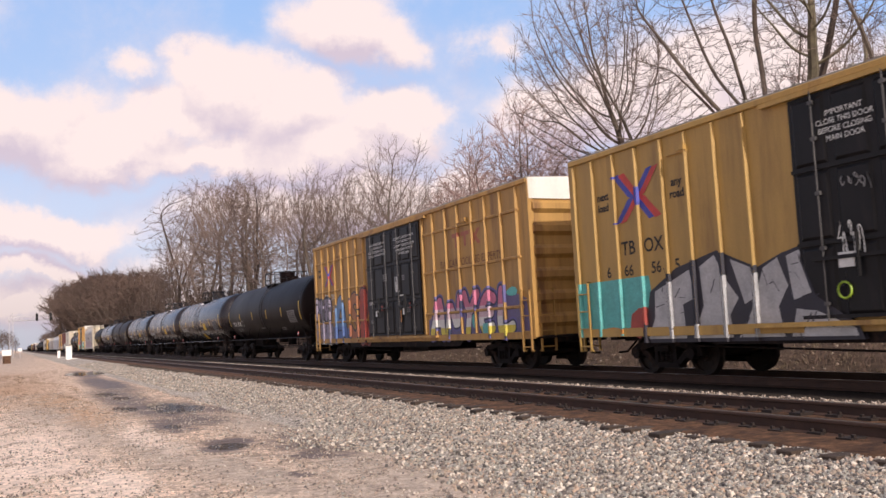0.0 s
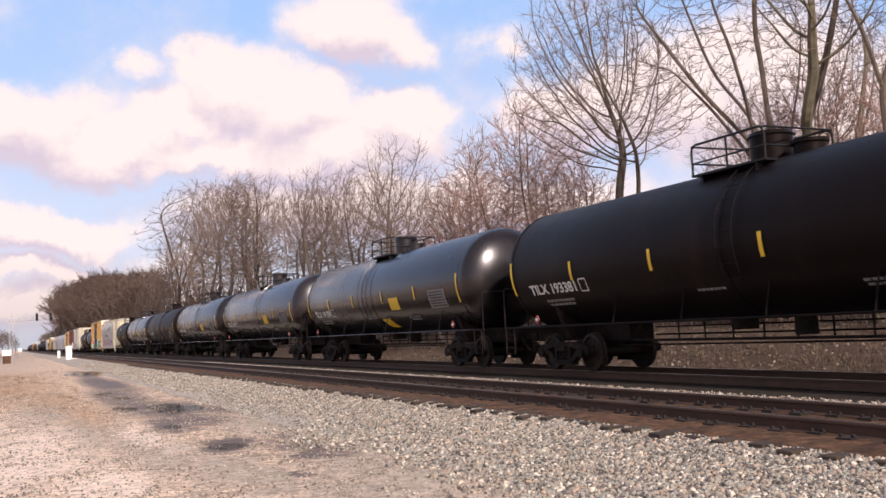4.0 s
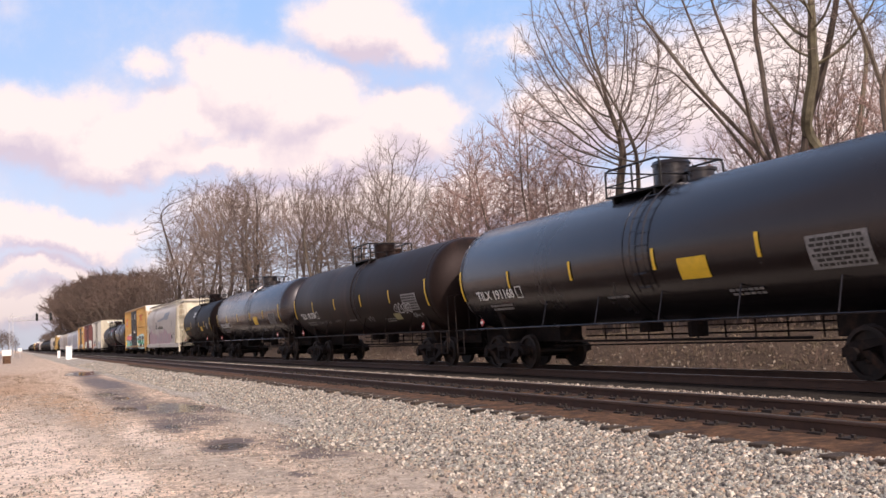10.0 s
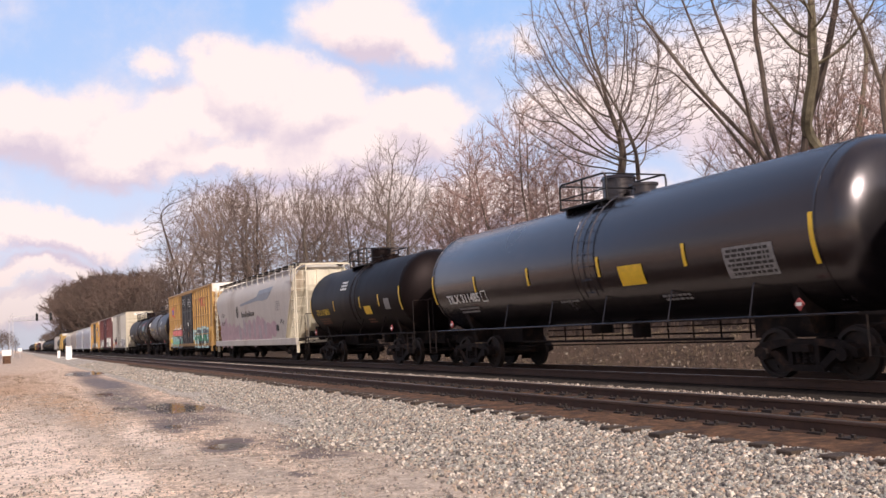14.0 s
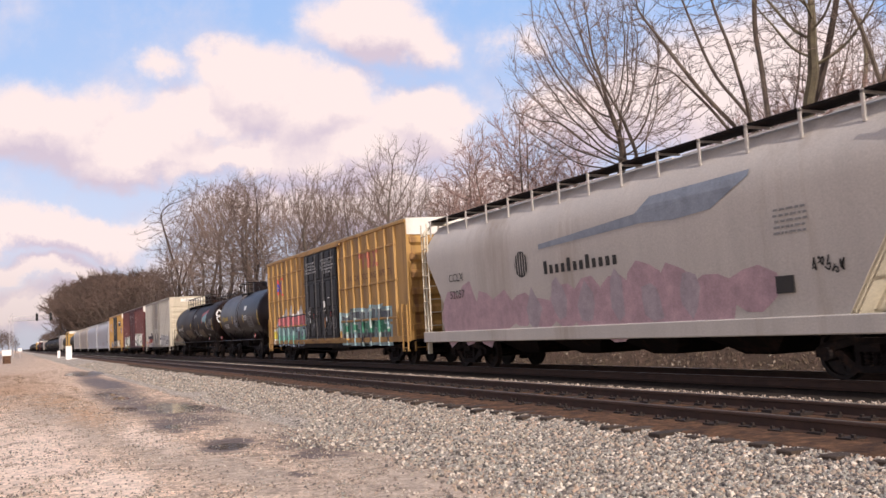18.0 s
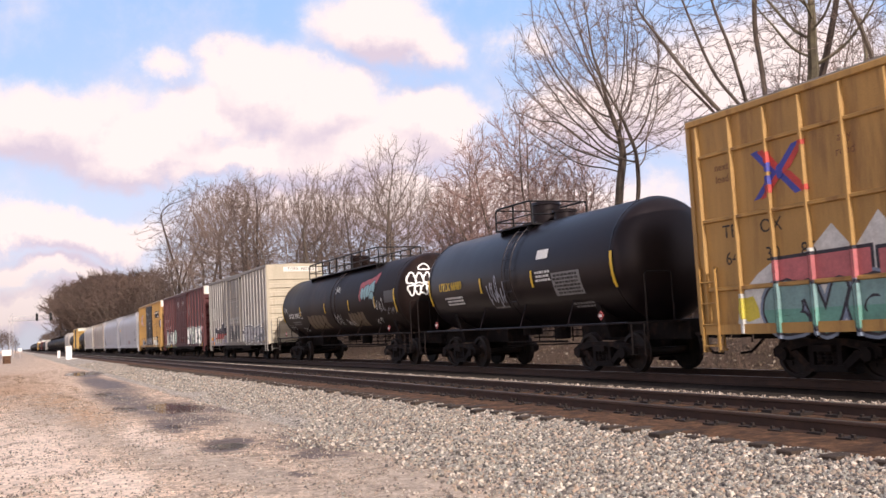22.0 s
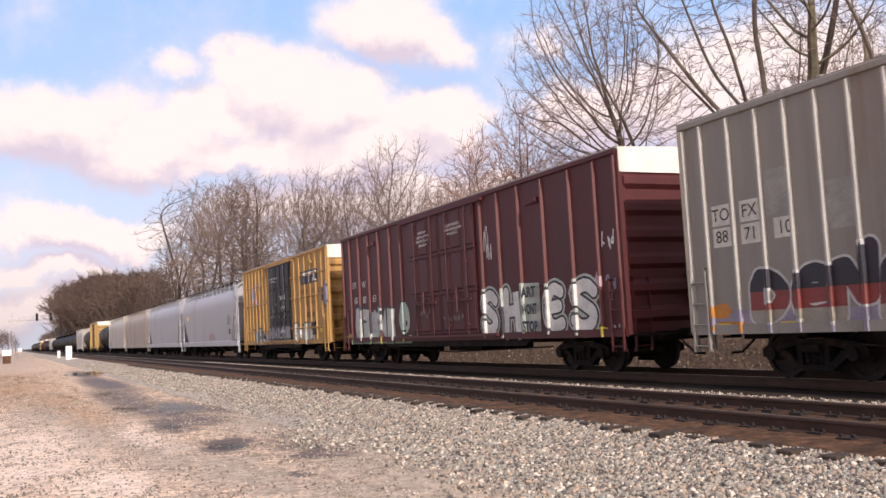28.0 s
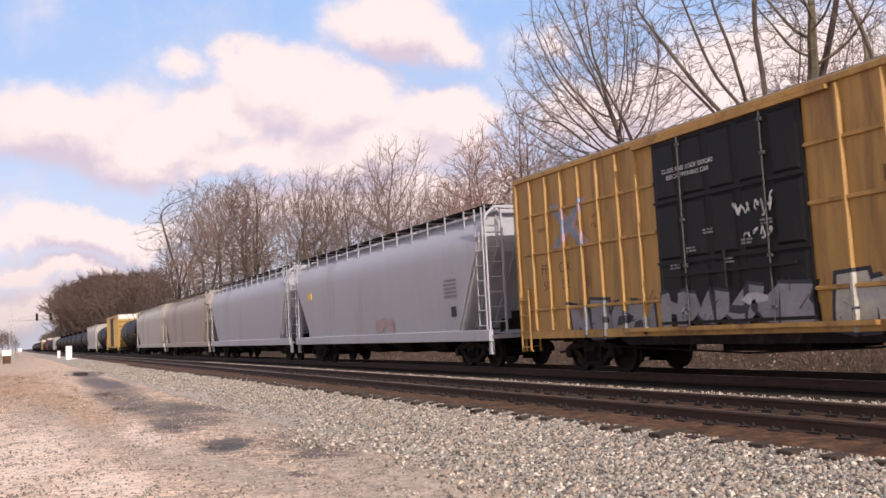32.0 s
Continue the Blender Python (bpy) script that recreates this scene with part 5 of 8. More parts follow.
    scrawl(c, 1.4, 2.3, 0.5, 0.7, 5, M_WHITE_MARK, x=-1.61, thick=0.02)
    scrawl(c, 1.2, 3.2, 0.6, 0.4, 6, M_GREY_MARK, x=-1.61, thick=0.02)
    part("placard", Geo().box(-1.62, -1.60, 1.36, 1.66, 1.86, 2.10), M_WHITE_MARK, c)
    part("emblem", Geo().ring_bar((-1.605, 1.6, 1.5), 0.13, 0.02, "x", 14), spray("lime", (0.3, 0.45, 0.04)), c)
    route_board(c, 5.45, 4.48, M_YELLOW)


def decorate_second_yellow(c):
    R, D = RIBS_OLD, [(-2.3, -0.02), (0.02, 2.6)]
    crossed_logo(c, 7.25, 3.62, 0.5, R)
    letters(c, "next", 0.15, 8.55, 3.92, M_LETTER_BLACK, bold=0.008)
    letters(c, "load", 0.15, 8.55, 3.70, M_LETTER_BLACK, bold=0.008)
    letters(c, "TB", 0.26, 7.72, 2.72, M_WHITE_MARK)
    letters(c, "OX", 0.26, 6.9, 2.72, M_WHITE_MARK)
    letters(c, "67", 0.24, 7.75, 2.22, M_WHITE_MARK)
    letters(c, "26", 0.24, 6.75, 2.22, M_WHITE_MARK)
    bubbles(c, 9.1, 7.1, 1.75, 2.8, 4, 12, S_LILAC, S_BLACK, S_BLACK, R)
    bubbles(c, 9.1, 7.0, 0.85, 1.8, 5, 16, S_LILAC, S_BLACK, S_GREY, R)
    patch_on_side(c, "spray_fill", [[(6.9, 1.5), (5.0, 1.4), (5.0, 0.84), (6.9, 0.84)]], S_BLUE, R, 0.0034, "blue spray paint")
    thrown_letter(c, "A", 6.95, 0.82, 1.95, 1.95, 0.42, ((1.5, S_BLUE), (9.0, spray("sky_blue", (0.13, 0.25, 0.46)))), S_BLACK, None, R)
    patch_on_side(c, "spray_fill", [[(4.75, 1.3), (3.6, 1.35), (3.6, 0.86), (4.75, 0.84)]], spray("rust_orange", (0.36, 0.13, 0.07)), R, 0.0034, "rust orange spray paint")
    thrown_letter(c, "S", 5.0, 0.85, 1.5, 1.95, 0.40, ((1.5, spray("rust_orange", (0.36, 0.13, 0.07))), (9.0, spray("burnt_orange", (0.38, 0.15, 0.06)))), S_BLACK, None, R, lift=0.001)
    thrown_letter(c, "R", 3.75, 0.82, 1.12, 2.1, 0.36, ((9.0, S_RED),), S_BLACK, spray("deep_red", (0.18, 0.02, 0.015)), R, lift=0.0016)
    patch_on_side(c, "spray_fill", [[(-2.7, 1.5), (-3.4, 1.6), (-7.4, 1.7), (-8.0, 2.15), (-8.9, 1.9), (-9.05, 0.85), (-2.7, 0.85)]], spray("violet", (0.12, 0.10, 0.22)), [], 0.0028, "violet cloud of spray paint")
    for k, (ch, y, w, h) in enumerate((("A", -2.85, 1.25, 1.3), ("N", -3.95, 1.2, 1.35), ("Y", -5.05, 1.2, 1.4), ("E", -6.1, 1.2, 1.35), ("L", -7.2, 1.25, 1.4))):
        thrown_letter(c, ch, y, 0.90, w, h, 0.30, ((1.22, S_YELLOW), (1.48, S_WHITE), (1.8, spray("pale_pink", (0.55, 0.40, 0.46))), (9.0, S_PINK)), spray("navy", (0.02, 0.025, 0.07)), spray("indigo", (0.11, 0.10, 0.28)), R, lift=0.0007 * k, slant=0.18, edge=0.055)
    patch_on_side(c, "spray_accent", [blob(-6.6, 1.15, 0.25, 0.2, 8, 3, 0.3), blob(-5.9, 1.35, 0.12, 0.2, 8, 5, 0.3), blob(-8.2, 2.1, 0.3, 0.12, 8, 6, 0.3)], S_TEAL, R, 0.019)
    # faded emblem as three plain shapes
    red = spray("faded_red", (0.36, 0.10, 0.05))
    for y in (-4.95, -5.55):
        patch_on_side(c, "logo", [[(y + 0.27, 4.02), (y - 0.27, 4.02), (y - 0.27, 3.9), (y - 0.07, 3.9), (y - 0.07, 3.58), (y + 0.07, 3.58), (y + 0.07, 3.9), (y + 0.27, 3.9)]], red, R, 0.004)
    patch_on_side(c, "logo", [[(-5.85, 4.02), (-6.05, 4.02), (-6.55, 3.58), (-6.35, 3.58)], [(-6.35, 4.02), (-6.55, 4.02), (-6.05, 3.58), (-5.85, 3.58)]], red, R, 0.005)
    letters(c, "RAILCAR POOLING EXPERTS", 0.24, -5.75, 3.14, M_LETTER_BROWN, width=3.9)
    door_notices(c, 1.4, -1.15, 4.35, 30)
    scrawl(c, -0.4, 2.8, 0.3, 0.9, 8, M_WHITE_MARK, x=-1.61, thick=0.05, strokes=2)
    route_board(c, -5.45, 4.3, M_YELLOW_OLD)
    route_board(c, 5.9, 4.4, M_YELLOW_OLD)


def decorate_third_yellow(c):
    R = RIBS_THIRD
    crossed_logo(c, 7.0, 3.62, 0.5, R, False)
    patch_on_side(c, "logo", [[(-4.5, 4.2), (-5.1, 4.2), (-5.1, 3.6), (-4.9, 3.6), (-4.9, 4.0), (-4.5, 4.0)], [(-5.2, 4.2), (-5.8, 4.2), (-5.8, 3.6), (-5.6, 3.6), (-5.6, 4.0), (-5.2, 4.0)], [(-5.95, 4.2), (-6.15, 4.2), (-6.6, 3.6), (-6.4, 3.6)], [(-6.4, 4.2), (-6.6, 4.2), (-6.15, 3.6), (-5.95, 3.6)]], spray("faded_red", (0.36, 0.10, 0.05)), R, 0.004)
    letters(c, "RAILCAR POOLING EXPERTS", 0.24, -5.5, 3.30, M_LETTER_BROWN, width=4.6)
    for y, z, t in ((8.4, 3.95, "next"), (8.4, 3.72, "load"), (5.6, 3.95, "any"), (5.6, 3.72, "road")):
        letters(c, t, 0.15, y, z, M_LETTER_BROWN)
    for y, z, t in ((8.3, 2.72, "TB"), (7.3, 2.72, "OX"), (8.3, 2.22, "64"), (7.3, 2.22, "30"), (6.5, 2.22, "85")):
        letters(c, t, 0.25, y, z, M_LETTER_BLACK)
    patch_on_side(c, "spray_fill", [[(8.3, 0.85), (8.2, 1.5), (7.7, 1.9), (7.3, 2.1), (6.5, 2.2), (6.0, 2.6), (5.6, 2.15), (5.1, 2.7), (4.7, 2.2), (3.9, 2.3), (3.5, 2.62), (3.2, 2.2), (2.75, 2.1), (2.7, 0.85)]], S_WHITE, R, 0.003, "white splash of spray paint")
    patch_on_side(c, "spray_fill", [blob(8.0, 1.3, 0.3, 0.25, 8, 3)], S_YELLOW, R, 0.005)
    for y0, y1 in ((7.3, 5.3), (5.15, 2.9)):
        patch_on_side(c, "spray_outline", [[(y0 + 0.06, 2.16), (y1 - 0.06, 2.20), (y1 - 0.06, 1.62), (y0 + 0.06, 1.62)]], S_BLACK, R, 0.006)
        patch_on_side(c, "spray_fill", [[(y0, 2.10), (y1, 2.14), (y1, 1.68), (y0, 1.68)]], spray("coral", (0.50, 0.14, 0.15)), R, 0.009, "coral spray paint")
    for k, (ch, y, w, h) in enumerate((("E", 7.7, 1.15, 0.95), ("V", 6.75, 1.0, 0.9), ("G", 5.9, 1.1, 0.95), ("H", 4.9, 1.1, 0.9), ("D", 3.9, 1.15, 0.95))):
        thrown_letter(c, ch, y, 0.80, w, h, 0.30, ((1.25, spray("sea_green", (0.13, 0.33, 0.27))), (9.0, spray("grey_teal", (0.20, 0.34, 0.34)))), S_BLACK, S_PALE_BLUE, R, lift=0.0007 * k, edge=0.05)
    banded(c, -2.35, -7.55, 0.84, 2.1, 5, 23, ((1.2, S_BLACK), (1.62, S_GREEN), (2.5, spray("slate", (0.07, 0.085, 0.10)))), spray("pale_mint", (0.42, 0.5, 0.47)), spray("pale_cyan", (0.28, 0.42, 0.46)), R)
    for y in (1.55, -1.1):
        scrawl(c, y, 1.7, 1.6, 0.9, int(y * 10) + 90, M_GREY_MARK, x=-1.61, strokes=8, thick=0.025)
    door_notices(c, 1.5, -0.85, 4.35, 70)
    part("placard", Geo().box(-1.62, -1.60, -0.42, -0.25, 2.35, 2.62), M_WHITE_MARK, c)
    route_board(c, -5.45, 4.3, M_YELLOW_OLD)


def decorate_grey(c):
    R = RIBS_GREY
    pan = [[(6.95, 3.25), (6.48, 3.25), (6.48, 2.86), (6.95, 2.86)], [(6.22, 3.25), (5.75, 3.25), (5.75, 2.86), (6.22, 2.86)], [(6.95, 2.82), (6.48, 2.82), (6.48, 2.46), (6.95, 2.46)], [(6.22, 2.82), (5.75, 2.82), (5.75, 2.46), (6.22, 2.46)], [(5.42, 2.84), (4.92, 2.84), (4.92, 2.48), (5.42, 2.48)]]
    patch_on_side(c, "number_panel", pan, spray("panel_white", (0.6, 0.58, 0.52)), (), 0.004)
    for y, z, s in ((6.71, 3.05, "TO"), (5.98, 3.05, "FX"), (6.71, 2.64, "88"), (5.98, 2.63, "71"), (5.17, 2.65, "10")):
        letters(c, s, 0.24, y, z, M_LETTER_BLACK, x=-1.51)
    patch_on_side(c, "spray_fill", [[(7.3, 1.3), (2.2, 1.2), (2.2, 0.85), (7.4, 0.85)]], S_LILAC, R, 0.003)
    rim = spray("rim_white", (0.5, 0.5, 0.5))
    for k, (ch, y, z, h) in enumerate((("D", 6.2, 0.98, 1.05), ("E", 5.25, 0.92, 1.1), ("N", 4.4, 0.95, 1.35), ("M", 3.45, 0.95, 1.25))):
        thrown_letter(c, ch, y, z, 1.15, h, 0.32, ((1.25, spray("khaki_grey", (0.30, 0.27, 0.22))), (1.58, spray("maroon", (0.22, 0.04, 0.035))), (9.0, S_BLACK)), rim, None, R, lift=0.0007 * k, edge=0.045)
    for y0, y1 in ((1.3, 0.35), (-0.25, -1.35)):
        patch_on_side(c, "spray_fill", [[(y0, 2.05), (y1, 2.08), (y1, 1.22), (y0, 1.20)]], S_BLACK, (), 0.004, "black sprayed patch", [(-1.6, 1.5)])
    patch_on_side(c, "spray_fill", [blob(0.05, 1.75, 0.22, 0.32, 10, 77, 0.2)], spray("panel_white", (0.6, 0.58, 0.52)), (), 0.006, "pale sprayed patch", [(-1.6, 1.5)])
    patch_on_side(c, "spray_fill", [[(1.4, 2.45), (-1.45, 2.5), (-1.45, 2.15), (1.4, 2.12)]], spray("patched_grey", (0.29, 0.275, 0.26)), (), 0.003, "", [(-1.6, 1.5)])
    bubbles(c, -2.2, -6.6, 0.92, 1.9, 4, 36, S_GREY, S_BLACK, rim, R)
    for y in (6.9, 5.2, -6.9):
        patch_on_side(c, "notice", [[(y + 0.25, 1.04), (y - 0.25, 1.04), (y - 0.25, 0.88), (y + 0.25, 0.88)]], M_YELLOW_MARK, (), 0.012, "yellow reflective patch")
    for y0, z0 in ((5.3, 3.3), (4.0, 2.9), (-4.6, 3.2), (-6.6, 2.4)):
        patch_on_side(c, "stencil_patch", [[(y0 + 0.3, z0 + 0.4), (y0 - 0.3, z0 + 0.4), (y0 - 0.3, z0 - 0.4), (y0 + 0.3, z0 - 0.4)]], spray("patched_grey", (0.29, 0.275, 0.26)), (), 0.003)
    patch_on_side(c, "spray_fill", [blob(-5.6, 1.6, 0.5, 0.2, 9, 17), blob(-6.6, 1.35, 0.4, 0.25, 9, 18)], S_BLUE, R, 0.004)
    patch_on_side(c, "spray_fill", [blob(6.9, 1.25, 0.35, 0.15, 6, 19), blob(6.6, 0.95, 0.5, 0.12, 6, 20)], S_ORANGE, R, 0.005)
    scrawl(c, 0.1, 1.5, 2.2, 1.0, 33, S_BLACK, x=-1.61, strokes=8, thick=0.06)
    scrawl(c, -3.8, 1.35, 2.6, 0.7, 34, S_GREY, x=-1.51, strokes=8, thick=0.05)
    bars(c, -3.0, 2.7, 0.7, 3, 0.12, M_LETTER_BLACK)
    part("sign_board", Geo().box(-0.62, 1.25, -7.785, -7.765, 4.60, 4.86), M_WHITE, c, "white painted number board")
    letters(c, "TOFX  887110", 0.17, 0, 0, M_LETTER_BLACK).matrix_basis = Matrix.Translation((0.32, -7.79, 4.73)) @ pose(0, 0, 0, 90, 0, 0)
    # ladder rails either side of the door
    part("door_guide", Geo().tube([(-1.63, 1.75, 1.0), (-1.63, 1.75, 4.8)], 0.03, 6), M_GREY_BOX, c)
    part("door_guide", Geo().tube([(-1.63, -1.7, 1.0), (-1.63, -1.7, 4.8)], 0.03, 6), M_GREY_BOX, c)


def decorate_red(c):
    R, D = RIBS_RED, [(-2.4, -0.02), (0.02, 2.4)]
    for y, z, s in ((8.05, 3.02, "SM"), (6.98, 2.99, "W"), (7.92, 2.43, "60"), (6.95, 2.42, "80"), (5.92, 2.42, "63")):
        letters(c, s, 0.27, y, z, M_WHITE_MARK)
    for k, s in enumerate(("IMPORTANT", "CLOSE THIS DOOR", "BEFORE CLOSING", "MAIN DOOR")):
        letters(c, s, 0.085, 1.15, 4.30 - 0.135 * k, M_WHITE_MARK, x=-1.605)
    for k, s in enumerate(("CLOSE AND LOCK", "BOTH DOORS BEFORE", "MOVING CAR")):
        letters(c, s, 0.085, -1.1, 4.30 - 0.135 * k, M_WHITE_MARK, x=-1.605)
    piece(c, 8.0, 4.0, 0.85, 2.2, 5, 41, spray("chalk", (0.46, 0.48, 0.45)), S_BLACK, R, (), (S_MINT, S_WHITE, S_GREY, S_BLACK))
    patch_on_side(c, "spray_fill", [[(9.2, 1.1), (8.6, 1.2), (8.5, 0.85), (9.2, 0.82)], [(6.0, 1.0), (4.6, 1.05), (4.5, 0.82), (6.1, 0.82)], [(3.5, 0.98), (2.6, 1.05), (2.6, 0.85), (3.5, 0.85)]], S_YELLOW, R, 0.004)
    patch_on_side(c, "spray_fill", [[(8.6, 0.95), (2.6, 0.92), (2.6, 0.78), (8.6, 0.78)]], spray("dull_green", (0.12, 0.2, 0.12)), R, 0.003)
    # domed mask-like shape
    patch_on_side(c, "spray_outline", [blob(3.16, 1.62, 0.52, 0.62, 14, 2, 0.05)], S_BLACK, R, 0.008)
    patch_on_side(c, "spray_fill", [blob(3.16, 1.62, 0.46, 0.56, 14, 2, 0.05)], S_MINT, R, 0.011)
    patch_on_side(c, "spray_accent", [blob(3.32, 1.45, 0.09, 0.11, 9, 3, 0.1), blob(2.98, 1.45, 0.09, 0.11, 9, 4, 0.1), blob(3.15, 1.2, 0.18, 0.03, 8, 5, 0.1)], S_BLACK, R, 0.014)
    # the readable piece
    for k, ch in enumerate("SHES"):
        y, w = ((-2.45, 1.15), (-3.68, 1.15), (-5.82, 1.1), (-7.05, 1.3))[k]
        thrown_letter(c, ch, y, 0.93, w, 1.30, 0.30, ((9.0, S_WHITE),), S_BLACK, spray("pale_grey_green", (0.40, 0.44, 0.40)), R, lift=0.0007 * k, edge=0.055)
    patch_on_side(c, "spray_fill", [[(-4.86, 2.28), (-5.74, 2.24), (-5.72, 0.95), (-4.88, 0.98)]], spray("pale_grey_green", (0.40, 0.44, 0.40)), R, 0.016, "grey sprayed box")
    for k, (s, z) in enumerate((("ART", 2.02), ("WONT", 1.58), ("STOP", 1.14))):
        letters(c, s, 0.26, -5.3, z, S_BLACK, x=-1.589, width=0.74, bold=0.015)
    scrawl(c, -3.1, 3.5, 0.45, 1.2, 46, M_WHITE_MARK, x=-1.51, thick=0.035, strokes=4)
    scrawl(c, -8.8, 3.0, 0.5, 0.6, 47, M_WHITE_MARK, x=-1.51, thick=0.04, strokes=3)
    scrawl(c, -8.8, 2.0, 0.4, 0.9, 48, S_LILAC, x=-1.51, thick=0.05, strokes=3)
    scrawl(c, -0.9, 1.5, 1.4, 0.3, 49, M_GREY_MARK, x=-1.61, thick=0.022, strokes=6)
    scrawl(c, 1.2, 1.7, 0.8, 0.4, 51, M_GREY_MARK, x=-1.61, thick=0.02, strokes=5)
    patch_on_side(c, "spray_fill", [blob(-8.3, 0.95, 0.35, 0.12, 8, 6)], S_YELLOW, R, 0.005)
    patch_on_side(c, "spray_fill", [blob(-7.3, 1.9, 0.3, 0.25, 9, 9), blob(-8.3, 2.1, 0.15, 0.2, 9, 10)], S_ROSE, R, 0.004)
    letters(c, "N", 0.25, -8.9, 0.98, M_WHITE_MARK)
    route_board(c, 6.0, 4.4, M_RED)
    route_board(c, -5.6, 4.3, M_RED)


def decorate_short_yellow(c):
    R, D = RIBS_SHORT, [(-2.0, 1.95)]
    crossed_logo(c, 5.25, 3.50, 0.66, R, True)
    letters(c, "next", 0.15, 6.5, 3.55, M_LETTER_BROWN)
    letters(c, "any", 0.15, 4.15, 3.62, M_LETTER_BROWN)
    letters(c, "road", 0.15, 4.15, 3.40, M_LETTER_BROWN)
    letters(c, "FB", 0.26, 6.45, 2.53, M_LETTER_BROWN)
    letters(c, "OX", 0.26, 5.55, 2.53, M_LETTER_BROWN)
    for y, s in ((6.4, "50"), (5.55, "52"), (4.7, "35")):
        letters(c, s, 0.24, y, 2.12, M_LETTER_BROWN)
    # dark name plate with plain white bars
    patch_on_side(c, "logo_plate", [[(-3.7, 4.12), (-6.3, 4.12), (-6.3, 3.52), (-3.7, 3.52)]], S_BLACK, R, 0.004)
    patch_on_side(c, "logo", [[(-3.95, 4.03), (-4.65, 4.03), (-4.65, 3.9), (-4.42, 3.9), (-4.42, 3.6), (-4.18, 3.6), (-4.18, 3.9), (-3.95, 3.9)], [(-4.75, 4.03), (-5.4, 4.03), (-5.4, 3.9), (-5.2, 3.9), (-5.2, 3.6), (-4.95, 3.6), (-4.95, 3.9), (-4.75, 3.9)], [(-5.45, 4.03), (-5.7, 4.03), (-6.15, 3.6), (-5.9, 3.6)], [(-5.9, 4.03), (-6.15, 4.03), (-5.7, 3.6), (-5.45, 3.6)]], S_WHITE, R, 0.008)
    letters(c, "Railcar Pooling", 0.27, -5.0, 3.22, M_LETTER_BROWN, width=3.1)
    letters(c, "Experts", 0.27, -5.0, 2.68, M_LETTER_BROWN, width=1.6)
    bars(c, -4.95, 2.14, 1.5, 1, 0.4, M_LETTER_BROWN)
    patch_on_side(c, "spray_outline", [blob(-7.35, 2.98, 0.42, 0.62, 10, 3, 0.12)], S_BLACK, R, 0.006)
    patch_on_side(c, "spray_fill", [blob(-7.35, 2.98, 0.36, 0.55, 10, 3, 0.12)], S_LILAC, R, 0.010)
    letters(c, "CLOSE AND LOCK DOORS", 0.09, 0.85, 4.12, M_WHITE_MARK, x=-1.605)
    letters(c, "BEFORE MOVING CAR", 0.09, 0.85, 3.98, M_WHITE_MARK, x=-1.605)
    for k in range(6):
        bars(c, 1.4 - 0.5 * k, 2.2 + 0.3 * (k % 3), 0.3, 2, 0.06, M_GREY_MARK, x=-1.606, seed=k + 7)
    scrawl(c, -0.8, 3.1, 1.0, 0.5, 62, M_WHITE_MARK, x=-1.61, strokes=6)
    scrawl(c, -0.9, 2.6, 0.7, 0.35, 63, M_WHITE_MARK, x=-1.61, strokes=4)
    piece(c, 5.35, 2.2, 0.82, 1.75, 4, 64, S_GREY, S_BLACK, R, (), (S_BLACK, S_BLACK))
    piece(c, 1.95, -2.0, 0.98, 1.75, 5, 65, S_GREY, S_BLACK, (), D, (S_SILVER, S_BLACK))
    piece(c, -2.3, -5.7, 0.85, 1.85, 4, 66, spray("dirty_white", (0.45, 0.43, 0.38)), S_BLACK, R, (), (S_WHITE, S_SILVER))
    part("placard_frame", Geo().box(-1.60, -1.50, -5.85, -5.45, 1.62, 1.80).box(-1.59, -1.50, -5.95, -5.6, 1.22, 1.52), M_BLACK, c)
    patch_on_side(c, "notice", [[(-6.35, 1.5), (-6.9, 1.5), (-6.9, 1.32), (-6.35, 1.32)]], S_YELLOW, (), 0.004)
    route_board(c, -5.3, 4.42, M_YELLOW)


def decorate_tank(c, shell, mark, h, panel=None, sub=True, color=None, size=0.26, y=6.05, z=2.05, sten=True, width=2.1):
    col = color or M_WHITE_MARK
    letters(c, mark, size, y, z, col, shell, width=width, bold=0.01)
    if sub:
        bars(c, y - 0.05, z - 0.33, 1.3, 2, 0.12, M_GREY_MARK, shell, seed=len(mark))
        ring = [rect(0.28, 0.03, 0, 0.15), rect(0.28, 0.03, 0, -0.15), rect(0.03, 0.3, -0.14, 0), rect(0.03, 0.3, 0.14, 0)]
        shell_patch(c, "stencil_box", ring, col, shell, y - width / 2 - 0.28, z + 0.02, 0.014)
    if sten:
        shell_patch(c, "data_panel", [rect(1.25, 0.6)], M_GREY_MARK, shell, -5.7 if h > 7 else -3.0, 2.15, 0.010, "grey data panel")
        bars(c, -5.7 if h > 7 else -3.0, 2.15, 1.15, 6, 0.09, M_LETTER_BLACK, shell, seed=5)
        bars(c, -3.3, 1.62, 0.9, 2, 0.1, M_GREY_MARK, shell, seed=6)
        bars(c, 0.6, 1.72, 0.9, 1, 0.1, M_GREY_MARK, shell, seed=7)
    if panel:
        shell_patch(c, "panel", [rect(*panel[2:])], M_YELLOW_MARK, shell, panel[0], panel[1], 0.012, "yellow panel")
    # small white diamond placard by each end
    for s in (-1, 1):
        part("placard", Geo().prism_x([(s * (h - 1.35) - 0.11, 1.32), (s * (h - 1.35), 1.21), (s * (h - 1.35) + 0.11, 1.32), (s * (h - 1.35), 1.43)], -1.50, -1.47), spray("placard_red", (0.30, 0.06, 0.06)), c, "small red and white diamond placard")
        part("placard_band", Geo().box(-1.505, -1.50, s * (h - 1.35) - 0.06, s * (h - 1.35) + 0.06, 1.29, 1.35), M_WHITE_MARK, c)


